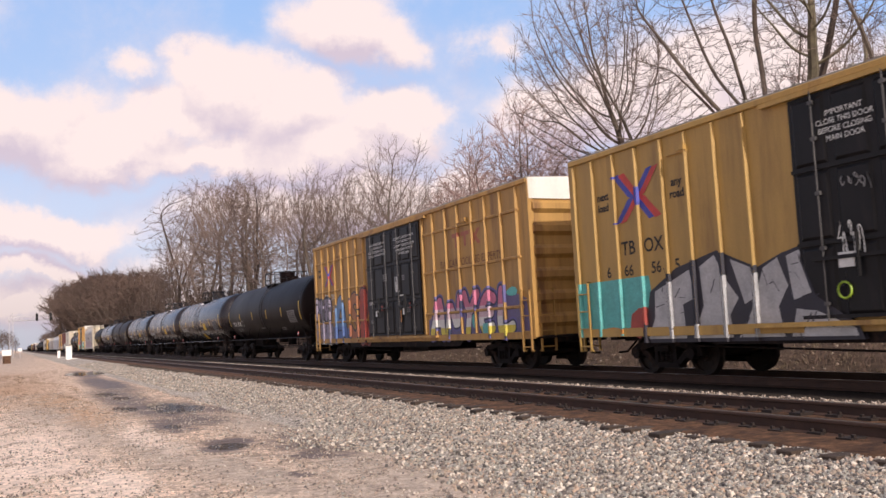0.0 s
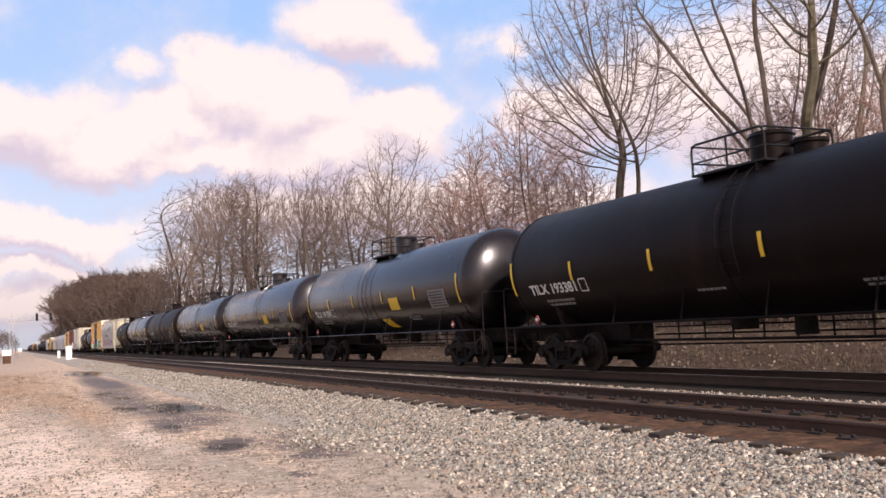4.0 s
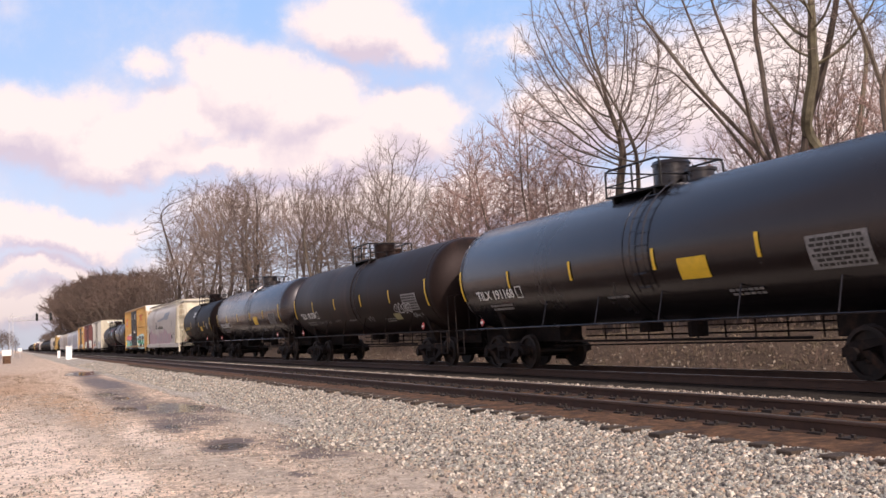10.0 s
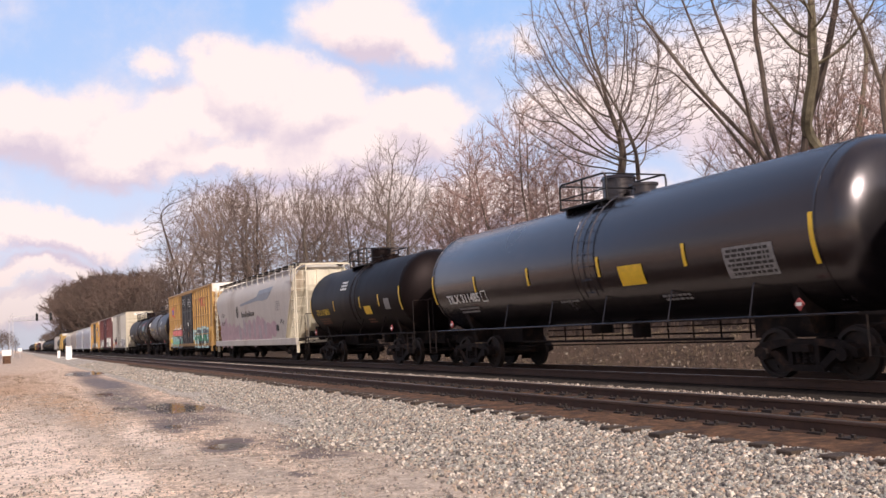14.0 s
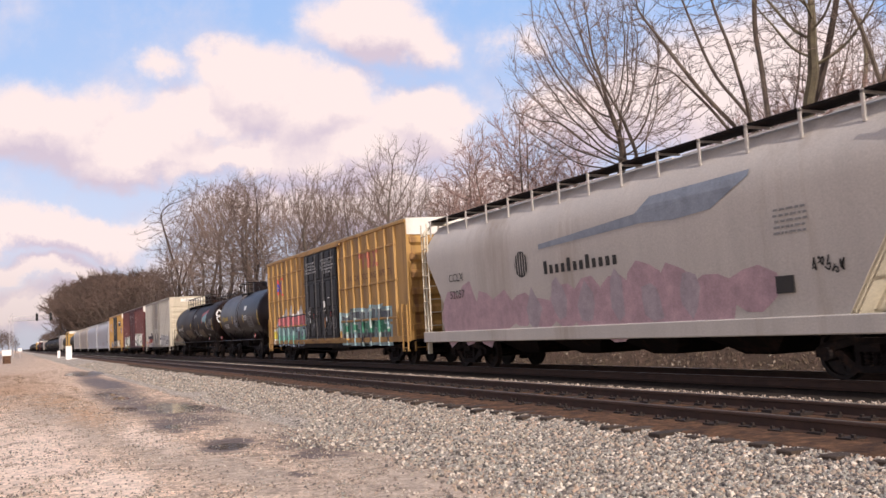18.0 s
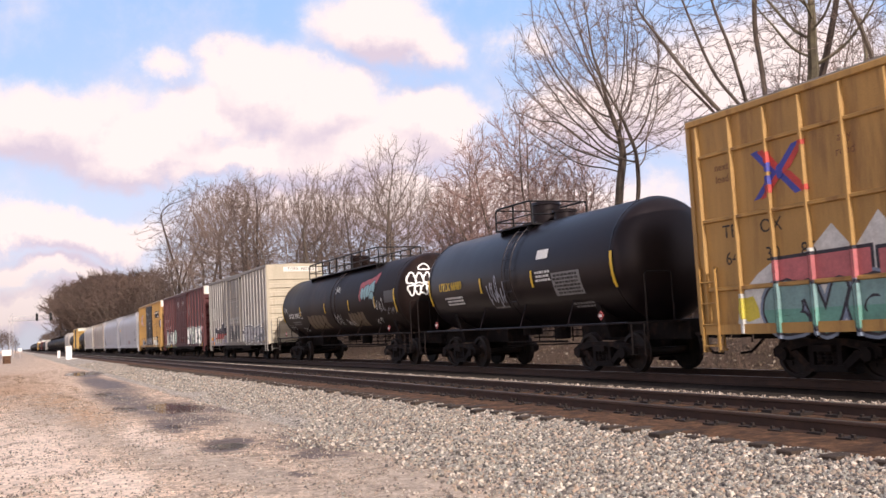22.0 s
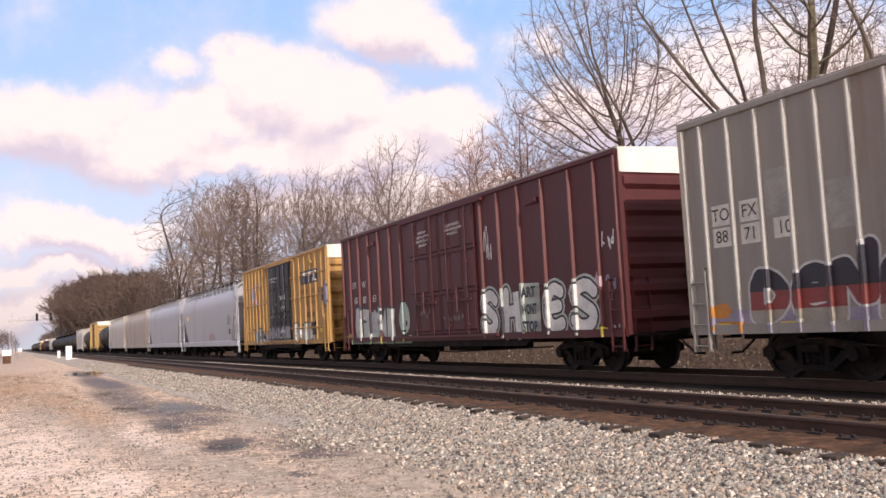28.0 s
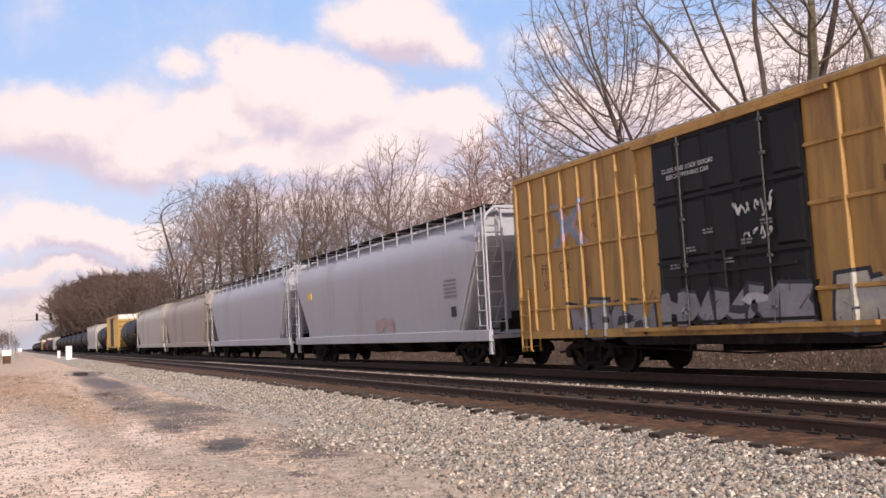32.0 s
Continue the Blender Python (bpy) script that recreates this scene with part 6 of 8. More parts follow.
def decorate_hopper(c):
    SK = (1.60, 2.9)

    def at(polys, name, m, dx=0.0, label=""):
        g = Geo()
        for p in polys:
            pts = [(hopper_x(z) - 0.006 - dx, y, z) for y, z in p]
            area = sum(p[i][0] * p[(i + 1) % len(p)][1] - p[(i + 1) % len(p)][0] * p[i][1] for i in range(len(p)))
            g.add(pts if area < 0 else list(reversed(pts)), [tuple(range(len(pts)))])
        return part(name, g, m, c, label)

    def bands(poly):
        """Cut a polygon into level bands, so that it follows the bulging side."""
        zs = sorted({round(p[1], 3) for p in poly})
        lo, hi = zs[0], zs[-1]
        out, n = [], max(1, round((hi - lo) / 0.22))
        for k in range(n):
            p = clip_poly(clip_poly(poly, 1, lo + (hi - lo) * k / n, False), 1, lo + (hi - lo) * (k + 1) / n, True)
            if len(p) > 2:
                out.append(p)
        return out

    rose = []
    for k in range(13):
        rose += bands(blob(7.2 - k * 1.03, 1.55 + 0.1 * math.sin(k * 2.2), 0.72, 0.62 + 0.25 * math.sin(k * 0.8 + 1), 10, k, 0.18))
    tagged(at(rose, "faded_spray", spray("washed_rose", (0.43, 0.285, 0.315)), 0.0, "faded pink spray paint"), kind="stuff")
    lil = []
    for k in range(6):
        lil += bands(blob(2.5 - k * 1.2, 1.6 + 0.15 * (k % 2), 0.35, 0.5, 8, k + 40, 0.35))
    tagged(at(lil, "faded_spray", spray("washed_lilac", (0.36, 0.30, 0.33)), 0.003), kind="stuff")
    blue = [(1.98, 3.18), (-2.0, 3.42), (-2.5, 3.72), (-5.34, 3.78), (-5.3, 3.66), (-4.3, 3.20), (-3.2, 3.14), (-2.2, 3.20), (1.98, 3.06)]
    at(bands(blue), "swoosh", spray("washed_blue", (0.23, 0.26, 0.31)), 0.004, "faded blue painted swoosh")
    at(bands(blob(2.9, 2.76, 0.34, 0.34, 16, 0, 0.0)), "logo", M_LETTER_BLACK, 0.005)
    at([[(2.9 - 0.33 + k * 0.12, 2.5), (2.9 - 0.30 + k * 0.12, 2.5), (2.9 - 0.30 + k * 0.12, 3.05), (2.9 - 0.33 + k * 0.12, 3.05)] for k in range(6)], "logo", M_HOPPER, 0.008)
    strokes = []
    for k in range(12):
        y, tall = 1.80 - 0.262 * k, 0.32 if k in (0, 4, 7) else 0.21
        strokes.append([(y, 2.42), (y - 0.15, 2.42), (y - 0.15, 2.42 + tall), (y, 2.42 + tall)])
    for q in strokes:
        at([q], "lettering_bar", M_LETTER_BLACK, 0.006)
    for z, s in ((2.68, "CCLX"), (2.18, "52057")):
        letters(c, s, 0.24, 6.75, z, M_LETTER_BLACK, x=hopper_x(z) - 0.03, width=0.95)
    for k in range(5):
        bars(c, -6.2, 2.95 - 0.1 * k, 0.8, 1, 0.07, M_GREY_MARK, x=hopper_x(2.9 - 0.1 * k) - 0.02, seed=80 + k)
    part("placard", Geo().box(hopper_x(1.66) - 0.03, hopper_x(1.66), -6.15, -5.75, 1.52, 1.82), M_LETTER_BLACK, c)
    scrawl(c, -6.9, 1.95, 0.7, 0.4, 81, M_LETTER_BLACK, x=hopper_x(1.95) - 0.02, thick=0.03)


def hopper_x(z, top=4.45, sill=0.98):
    u = max(0.0, min(1.0, (z - sill - 0.12) / (top - sill - 0.12)))
    b = math.sin(u * math.pi * 0.62) * 0.10
    return -1.50 - b if u < 0.70 else -1.50 - b + ((u - 0.70) / 0.30) ** 2 * 0.55


def decorate_train():
    cars = [c for c, _ in TRAIN]
    decorate_new_yellow(cars[0])
    decorate_second_yellow(cars[1])
    long_shell, short_shell, thin_shell = (1.53, 2.62), (1.45, 2.55), (1.42, 2.5)
    marks = [("TILX 193381", None), ("TILX 191784", (-2.1, 2.15, 0.85, 0.45)), ("TILX 311490", (-2.2, 2.15, 0.85, 0.45)), ("TILX 191168", (-2.2, 2.15, 0.85, 0.45)), ("TILX 191738", None), ("TILX 311485", (-2.2, 2.15, 0.85, 0.45))]
    for c, (m, p) in zip(cars[2:8], marks):
        decorate_tank(c, long_shell, m, 8.15, p)
    shell_patch(cars[3], "panel", [[(-0.5, 0.22), (0.2, 0.25), (0.5, -0.25), (-0.25, -0.22)]], M_YELLOW_MARK, long_shell, -0.75, 1.5, 0.012, "second yellow panel, smeared")
    for k, y in enumerate((4.7, 3.7, 2.4, -1.5, -6.0)):
        scrawl(cars[6], y, 1.72, 0.7, 0.3, 100 + k, M_GREY_MARK, long_shell, 0.025)
    for c, (m, p) in zip(cars[2:8], marks):
        head_mark(c, m, 0.15, -0.05, 3.05, M_WHITE_MARK, long_shell, 8.15, 1.15)
        head_mark(c, "CAPY", 0.08, -0.3, 2.86, M_WHITE_MARK, long_shell, 8.15, 0.35)
    c = cars[6]
    shell_patch(c, "panel", [rect(0.62, 0.27)], spray("khaki", (0.30, 0.27, 0.13)), long_shell, -4.15, 1.72, 0.013, "khaki notice panel")
    ring_tag(c, -4.95, 2.0, 1.45, 0.36, 4, 140, S_SILVER, long_shell, 0.04)
    scrawl(c, -5.75, 1.72, 0.55, 0.3, 141, M_GREY_MARK, long_shell, 0.04, strokes=2)
    decorate_tank(cars[8], short_shell, "UTLX 674856", 5.8, None, color=M_LETTER_YELLOW, size=0.25, y=3.6, z=2.14, width=1.75, sten=False, sub=False)
    bars(cars[8], 3.7, 1.78, 1.5, 3, 0.11, M_LETTER_BROWN, short_shell, seed=12)
    bars(cars[8], 0.85, 3.12, 0.75, 3, 0.14, M_WHITE_MARK, short_shell, seed=13)
    shell_patch(cars[8], "panel", [rect(0.72, 0.33)], M_YELLOW_MARK, short_shell, -1.85, 2.05, 0.012, "yellow panel")
    bars(cars[8], -1.75, 1.65, 0.8, 2, 0.12, M_LETTER_BROWN, short_shell, seed=14)
    shell_patch(cars[8], "data_panel", [rect(0.5, 0.4)], M_GREY_MARK, short_shell, -3.9, 2.2, 0.010, "grey data panel")
    decorate_hopper(cars[9])
    decorate_third_yellow(cars[10])
    c = cars[11]
    decorate_tank(c, short_shell, "UTLX 66989", 5.8, None, color=M_LETTER_YELLOW, size=0.24, y=3.4, z=2.45, width=1.55, sub=False)
    bars(c, 3.3, 2.02, 1.2, 3, 0.10, M_WHITE_MARK, short_shell, seed=15)
    shell_patch(c, "notice", [rect(0.55, 0.24)], M_WHITE_MARK, short_shell, -1.95, 2.95, 0.012, "white notice")
    bars(c, -1.95, 2.4, 0.75, 3, 0.10, M_WHITE_MARK, short_shell, seed=9)
    scrawl(c, 0.6, 2.15, 0.95, 1.1, 110, spray("ice_blue", (0.42, 0.46, 0.55)), short_shell, 0.035, strokes=8)
    c = cars[12]
    decorate_tank(c, thin_shell, "SKSX 3005", 8.1, None, size=0.22, y=5.6, z=2.13, width=1.75, sten=False)
    for k, (y, z, w, hh, m) in enumerate(((2.2, 1.75, 2.7, 0.75, S_GOLD), (-2.9, 1.72, 1.8, 0.7, S_GOLD))):
        rng = random.Random(k + 3)
        ps = [[(x0 - w / 2, -hh / 2 + rng.uniform(0, 0.15)), (x0 - w / 2 + w / 6, -hh / 2), (x0 - w / 2 + w / 6.5, rng.uniform(0.0, 0.1)), (x0 - w / 2 + w / 5.5, hh / 2 - rng.uniform(0, 0.2)), (x0 - w / 2 + 0.05, hh / 2), (x0 - w / 2 - 0.05, 0.05)] for x0 in [w * j / 5 for j in range(5)]]
        for q in ps:
            shell_patch(c, "spray_fill", [q], m, thin_shell, y, z, 0.012, "dull sprayed letters")
    for k, (y, z, w, hh, m, th) in enumerate(((-0.6, 1.8, 0.9, 0.8, S_WHITE, 0.03), (-1.9, 1.65, 0.9, 0.5, S_WHITE, 0.025), (6.9, 2.4, 0.7, 0.5, S_WHITE, 0.02), (4.8, 1.5, 0.7, 0.4, S_WHITE, 0.03), (6.6, 1.6, 0.8, 0.5, S_WHITE, 0.02), (-0.9, 3.0, 0.7, 0.6, S_WHITE, 0.035), (-5.05, 1.62, 0.7, 0.35, S_WHITE, 0.03), (-5.55, 2.2, 0.95, 0.55, S_WHITE, 0.03), (-6.7, 1.98, 0.95, 0.42, S_GREY, 0.035), (-5.9, 2.05, 0.6, 0.3, S_GREY, 0.03))):
        scrawl(c, y, z, w, hh, 120 + k, m, thin_shell, th, strokes=6)
    shell_patch(c, "panel", [rect(0.95, 0.42)], M_GREY_DULL, thin_shell, -6.7, 2.45, 0.012, "grey painted-out panel")
    for k, (dy, dz, ry, rz) in enumerate(((0.55, 0.02, 0.35, 0.30), (0.1, 0.28, 0.42, 0.14), (-0.45, 0.30, 0.30, 0.16), (-0.8, 0.42, 0.16, 0.22), (0.7, -0.22, 0.2, 0.16))):
        shell_patch(c, "spray_fill", [blob(0, 0, ry, rz, 11, 60 + k, 0.35)], spray("dull_red", (0.30, 0.045, 0.045)), thin_shell, -4.45 + dy, 2.80 + dz, 0.012 + 0.0004 * k, "red sprayed cloud")
    for k, (dy, dz, ry, rz) in enumerate(((0.5, -0.08, 0.22, 0.26), (0.2, -0.04, 0.2, 0.3), (-0.08, -0.02, 0.22, 0.28), (-0.38, 0.0, 0.2, 0.34), (-0.62, 0.1, 0.2, 0.30), (-0.55, -0.2, 0.26, 0.16))):
        shell_patch(c, "spray_outline", [blob(0, 0, ry, rz, 12, 70 + k, 0.22)], S_BLACK, thin_shell, -4.45 + dy, 2.76 + dz, 0.015 + 0.0016 * k)
        shell_patch(c, "spray_fill", [blob(0, 0, ry - 0.035, rz - 0.035, 12, 70 + k, 0.22)], spray("pale_teal", (0.20, 0.36, 0.38)), thin_shell, -4.45 + dy, 2.76 + dz, 0.0158 + 0.0016 * k, "pale teal sprayed letters")
    head_loops(c, -0.62, 2.98, 1.05, 0.38, 4, 150, S_CHALK, thin_shell, 8.1)
    head_loops(c, -0.62, 2.60, 1.05, 0.36, 5, 151, S_CHALK, thin_shell, 8.1)
    head_loops(c, -0.55, 3.38, 0.32, 0.22, 1, 152, S_CHALK, thin_shell, 8.1, 0.05)
    head_loops(c, 0.95, 2.95, 0.36, 0.42, 2, 153, spray("pale_lime", (0.50, 0.55, 0.36)), thin_shell, 8.1, 0.09)
    head_mark(c, "SKSX 3005", 0.13, 0.32, 3.0, M_WHITE_MARK, thin_shell, 8.1, 0.75)
    head_mark(c, "CAPY", 0.06, 0.2, 2.84, M_WHITE_MARK, thin_shell, 8.1, 0.3)
    head_mark(c, "21", 0.13, 0.1, 2.58, M_WHITE_MARK, thin_shell, 8.1, 0.18)
    decorate_grey(cars[13])
    decorate_red(cars[14])
    decorate_short_yellow(cars[15])
    c = cars[16]
    bars(c, -7.2, 2.4, 0.9, 5, 0.12, M_GREY_MARK, x=hopper_x(2.4) - 0.02, seed=130)
    scrawl(c, -1.6, 1.45, 1.7, 0.55, 131, S_ROSE, x=hopper_x(1.5) - 0.02, strokes=6, thick=0.2)
    part("placard", Geo().box(hopper_x(1.7) - 0.03, hopper_x(1.7), -7.5, -7.2, 1.55, 1.85), M_LETTER_BLACK, c)
    part("panel", Geo().box(hopper_x(2.9) - 0.02, hopper_x(2.9), 6.9, 7.4, 2.75, 3.05), M_YELLOW_MARK, c)
# ---- ground ----
# middle and half width of each puddle
PUDDLES = [(3.75, 59.5, 0.95, 3.6), (3.6, 23.6, 0.55, 1.9), (2.55, 24.5, 0.26, 1.2), (2.75, 32.6, 0.28, 1.2), (2.9, 29.6, 0.22, 1.0), (2.9, 14.2, 0.26, 0.45), (2.75, 18.4, 0.16, 0.5)]
WATER_Z = -0.385


def ground_height(x, y):
    pts = [(-60, -0.1), (-12, -0.30), (-2, -0.36), (4.2, -0.37), (4.9, -0.43), (5.2, -0.50), (15.6, -0.50), (17.2, -0.45), (18.0, -0.35), (20.5, 0.55), (26, 1.3), (60, 2.0)]
    z = pts[0][1] if x < pts[0][0] else pts[-1][1]
    for (a, za), (b, zb) in zip(pts, pts[1:]):
        if a <= x <= b:
            z = za + (zb - za) * (x - a) / (b - a)
    if x < 4.5 and -5 < y < 200:
        z += 0.030 * noise.noise((x * 0.35, y * 0.22, 0.3)) + 0.010 * noise.noise((x * 1.6, y * 1.6, 4.0))
        for px, py, rx, ry in PUDDLES:
            d = math.hypot((x - px) / rx, (y - py) / ry) + 0.35 * noise.noise((x * 1.7, y * 0.8, 9.0))
            if d < 1.8:
                k = min(1.0, max(0.0, (1.8 - d) / 0.8))
                z = z * (1 - k) + k * (WATER_Z + 0.012 * (d - 1) * 2)
    if x > 17:
        z += 0.25 * noise.noise((x * 0.4, y * 0.15, 7.0)) * min(1, (x - 17) / 3)
    return z


def graded(lo, hi, fine_lo, fine_hi, step, grow=1.35):
    xs = list(np.arange(fine_lo, fine_hi + 1e-6, step))
    s, v = step, fine_hi
    while v < hi:
        s *= grow
        v = min(hi, v + s)
        xs.append(v)
    s, v, head = step, fine_lo, []
    while v > lo:
        s *= grow
        v = max(lo, v - s)
        head.append(v)
    return list(reversed(head)) + xs


def make_ground():
    xs = [x for x in graded(-4200, 6, -3, 6, 0.12, 1.3) if x < 6.2] + [6.2 + 0.4 * k for k in range(53)] + [30, 38, 55, 90, 180, 400, 1000, 2200, 4200]
    ys = graded(-400, 4600, 2, 66, 0.3, 1.22)
    g = Geo()
    n = len(xs)
    g.v = [(x, y, ground_height(x, y)) for y in ys for x in xs]
    g.f = [(j * n + i, j * n + i + 1, (j + 1) * n + i + 1, (j + 1) * n + i) for j in range(len(ys) - 1) for i in range(n - 1)]
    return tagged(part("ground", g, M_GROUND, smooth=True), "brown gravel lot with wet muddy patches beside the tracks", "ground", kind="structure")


def ground_material():
    m = mat("gravel_ground", (0.64, 0.475, 0.355), 0.95, var=0.35, scale=2.6, fine=30, bump=1.0, spec=0.15, fc=(0.3, 1.55), pebbles=22.0)
    nt = m.node_tree
    N, L = nt.nodes, nt.links
    bsdf = N["Principled BSDF"]
    out = bsdf.inputs["Base Color"].links[0].from_socket
    tc = N.new("ShaderNodeTexCoord")
    wn_ = N.new("ShaderNodeTexNoise")
    wn_.inputs["Scale"].default_value, wn_.inputs["Detail"].default_value, wn_.inputs["Roughness"].default_value = 1.3, 10, 0.75
    L.new(tc.outputs["Object"], wn_.inputs["Vector"])
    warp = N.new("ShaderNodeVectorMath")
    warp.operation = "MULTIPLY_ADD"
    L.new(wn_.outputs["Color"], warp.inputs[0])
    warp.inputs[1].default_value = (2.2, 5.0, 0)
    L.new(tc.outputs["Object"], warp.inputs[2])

    def patch(color, spots, edge, strength, out, rough=None):
        """Blend a colour in over soft-edged, uneven patches: middle and half width of each."""
        best = None
        for x, y, rx, ry in spots:
            a = N.new("ShaderNodeVectorMath")
            a.operation = "SUBTRACT"
            L.new(warp.outputs[0], a.inputs[0])
            a.inputs[1].default_value = (x + 1.1, y + 2.5, 0)
            b = N.new("ShaderNodeVectorMath")
            b.operation = "MULTIPLY"
            L.new(a.outputs[0], b.inputs[0])
            b.inputs[1].default_value = (1 / rx, 1 / ry, 0)
            c = N.new("ShaderNodeVectorMath")
            c.operation = "LENGTH"
            L.new(b.outputs[0], c.inputs[0])
            d = N.new("ShaderNodeMapRange")
            d.inputs[1].default_value, d.inputs[2].default_value, d.inputs[3].default_value, d.inputs[4].default_value = 1 - edge, 1 + edge, strength, 0.0
            L.new(c.outputs["Value"], d.inputs[0])
            if best is None:
                best = d.outputs[0]
            else:
                e = N.new("ShaderNodeMath")
                e.operation = "MAXIMUM"
                L.new(best, e.inputs[0])
                L.new(d.outputs[0], e.inputs[1])
                best = e.outputs[0]
        x = N.new("ShaderNodeMix")
        x.data_type = "RGBA"
        x.inputs[7].default_value = (*color, 1)
        L.new(best, x.inputs[0])
        L.new(out, x.inputs[6])
        return x.outputs[2], best

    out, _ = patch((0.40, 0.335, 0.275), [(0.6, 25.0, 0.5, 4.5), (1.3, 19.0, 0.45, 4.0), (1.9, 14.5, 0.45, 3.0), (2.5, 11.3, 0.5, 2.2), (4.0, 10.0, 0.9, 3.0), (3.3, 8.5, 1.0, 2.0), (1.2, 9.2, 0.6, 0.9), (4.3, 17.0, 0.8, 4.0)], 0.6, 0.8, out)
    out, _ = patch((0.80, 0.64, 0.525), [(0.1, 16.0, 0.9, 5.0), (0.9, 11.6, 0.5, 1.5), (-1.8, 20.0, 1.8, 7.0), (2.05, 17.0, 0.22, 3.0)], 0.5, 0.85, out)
    out, _ = patch((0.44, 0.265, 0.15), [(-0.2, 42.0, 1.3, 9.0), (1.1, 32.0, 0.6, 5.0), (1.6, 24.0, 0.35, 3.5), (-4.0, 55.0, 4.0, 20.0)], 0.8, 0.75, out)
    out, mud = patch((0.105, 0.072, 0.060), [(3.3, 23.6, 1.0, 3.3), (4.7, 22.0, 1.0, 1.7), (2.9, 30.0, 0.7, 6.0), (3.5, 42.0, 0.75, 10.0), (3.3, 19.5, 0.6, 1.6), (3.9, 13.2, 0.5, 1.4), (3.7, 58.0, 0.7, 8.0), (2.9, 14.2, 0.42, 1.0), (2.7, 18.2, 0.35, 1.5), (3.6, 12.1, 0.25, 0.7), (2.9, 10.6, 0.15, 0.4)], 0.35, 0.92, out)
    # dry grass and leaves on the bank beyond the tracks
    out, _ = patch((0.085, 0.058, 0.042), [(60.0, 1000.0, 44.5, 6000.0)], 0.03, 1.0, out)
    out, _ = patch((0.26, 0.23, 0.21), [(-6.0, 330.0, 9.0, 240.0)], 0.5, 0.8, out)
    # clods and small stains at hand size
    nz = N.new("ShaderNodeTexNoise")
    nz.inputs["Scale"].default_value, nz.inputs["Detail"].default_value, nz.inputs["Roughness"].default_value = 5.5, 9, 0.72
    L.new(tc.outputs["Object"], nz.inputs["Vector"])
    nr = N.new("ShaderNodeMapRange")
    nr.inputs[1].default_value, nr.inputs[2].default_value, nr.inputs[3].default_value, nr.inputs[4].default_value = 0.36, 0.62, 0.52, 1.32
    L.new(nz.outputs[0], nr.inputs[0])
    nm = N.new("ShaderNodeMix")
    nm.data_type, nm.blend_type = "RGBA", "MULTIPLY"
    nm.inputs[0].default_value = 0.85
    L.new(out, nm.inputs[6])
    L.new(nr.outputs[0], nm.inputs[7])
    out = nm.outputs[2]
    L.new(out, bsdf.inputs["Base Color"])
    rg = N.new("ShaderNodeMapRange")
    rg.inputs[3].default_value, rg.inputs[4].default_value = 0.95, 0.45
    L.new(mud, rg.inputs[0])
    L.new(rg.outputs[0], bsdf.inputs["Roughness"])
    return m


def stone_material(name, colors):
    """Crushed stone: each stone its own shade."""
    m = mat(name, (0.3, 0.28, 0.26), 0.9, var=0.2, scale=20, fine=90, bump=0.3)
    N, L = m.node_tree.nodes, m.node_tree.links
    bsdf = N["Principled BSDF"]
    old = bsdf.inputs["Base Color"].links[0].from_socket
    geo = N.new("ShaderNodeNewGeometry")
    ramp = N.new("ShaderNodeValToRGB")
    ramp.color_ramp.interpolation = "CONSTANT"
    els = ramp.color_ramp.elements
    while len(els) < len(colors):
        els.new(0.5)
    for k, c in enumerate(colors):
        els[k].position = k / len(colors)
        els[k].color = (*c, 1)
    L.new(geo.outputs["Random Per Island"], ramp.inputs[0])
    mx = N.new("ShaderNodeMix")
    mx.data_type, mx.blend_type = "RGBA", "MULTIPLY"
    mx.inputs[0].default_value = 0.5
    br = N.new("ShaderNodeMix")
    br.data_type, br.blend_type = "RGBA", "ADD"
    br.inputs[0].default_value = 1.0
    br.inputs[7].default_value = (0.55, 0.55, 0.55, 1)
    L.new(old, br.inputs[6])
    L.new(ramp.outputs[0], mx.inputs[6])
    L.new(br.outputs[2], mx.inputs[7])
    L.new(mx.outputs[2], bsdf.inputs["Base Color"])
    return m


M_GROUND = ground_material()
M_BALLAST = mat("grey_ballast", (0.44, 0.385, 0.325), 0.95, var=0.75, scale=24, fine=30, bump=1.0, spec=0.1, fc=(0.35, 1.25), pebbles=16.0)
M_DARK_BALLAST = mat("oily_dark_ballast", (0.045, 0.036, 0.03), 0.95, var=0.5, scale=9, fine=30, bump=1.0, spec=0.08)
M_TRACK_DIRT = mat("rusty_track_dirt", (0.16, 0.088, 0.052), 0.95, var=0.55, scale=7, fine=40, bump=1.0, dirt=(0.055, 0.034, 0.026), dirt_amount=0.55, spec=0.1, fc=(0.45, 1.3))
M_STONE = stone_material("crushed_stone", [(0.42, 0.375, 0.31), (0.25, 0.23, 0.205), (0.13, 0.11, 0.10), (0.385, 0.315, 0.245), (0.74, 0.66, 0.56), (0.21, 0.175, 0.15), (0.33, 0.32, 0.285), (0.50, 0.37, 0.28), (0.10, 0.09, 0.083), (0.36, 0.345, 0.305)])
M_GRIT = stone_material("loose_grit", [(0.45, 0.37, 0.30), (0.28, 0.23, 0.19), (0.20, 0.155, 0.13), (0.55, 0.47, 0.40), (0.38, 0.30, 0.24), (0.22, 0.175, 0.145)])
M_CLOD = stone_material("brown_clods", [(0.16, 0.11, 0.08), (0.10, 0.07, 0.05), (0.22, 0.16, 0.12), (0.13, 0.085, 0.06), (0.30, 0.25, 0.20)])
M_WATER = mat("puddle_water", (0.03, 0.026, 0.022), 0.05, var=0.1, scale=1, fine=5, bump=0.04)
make_ground()

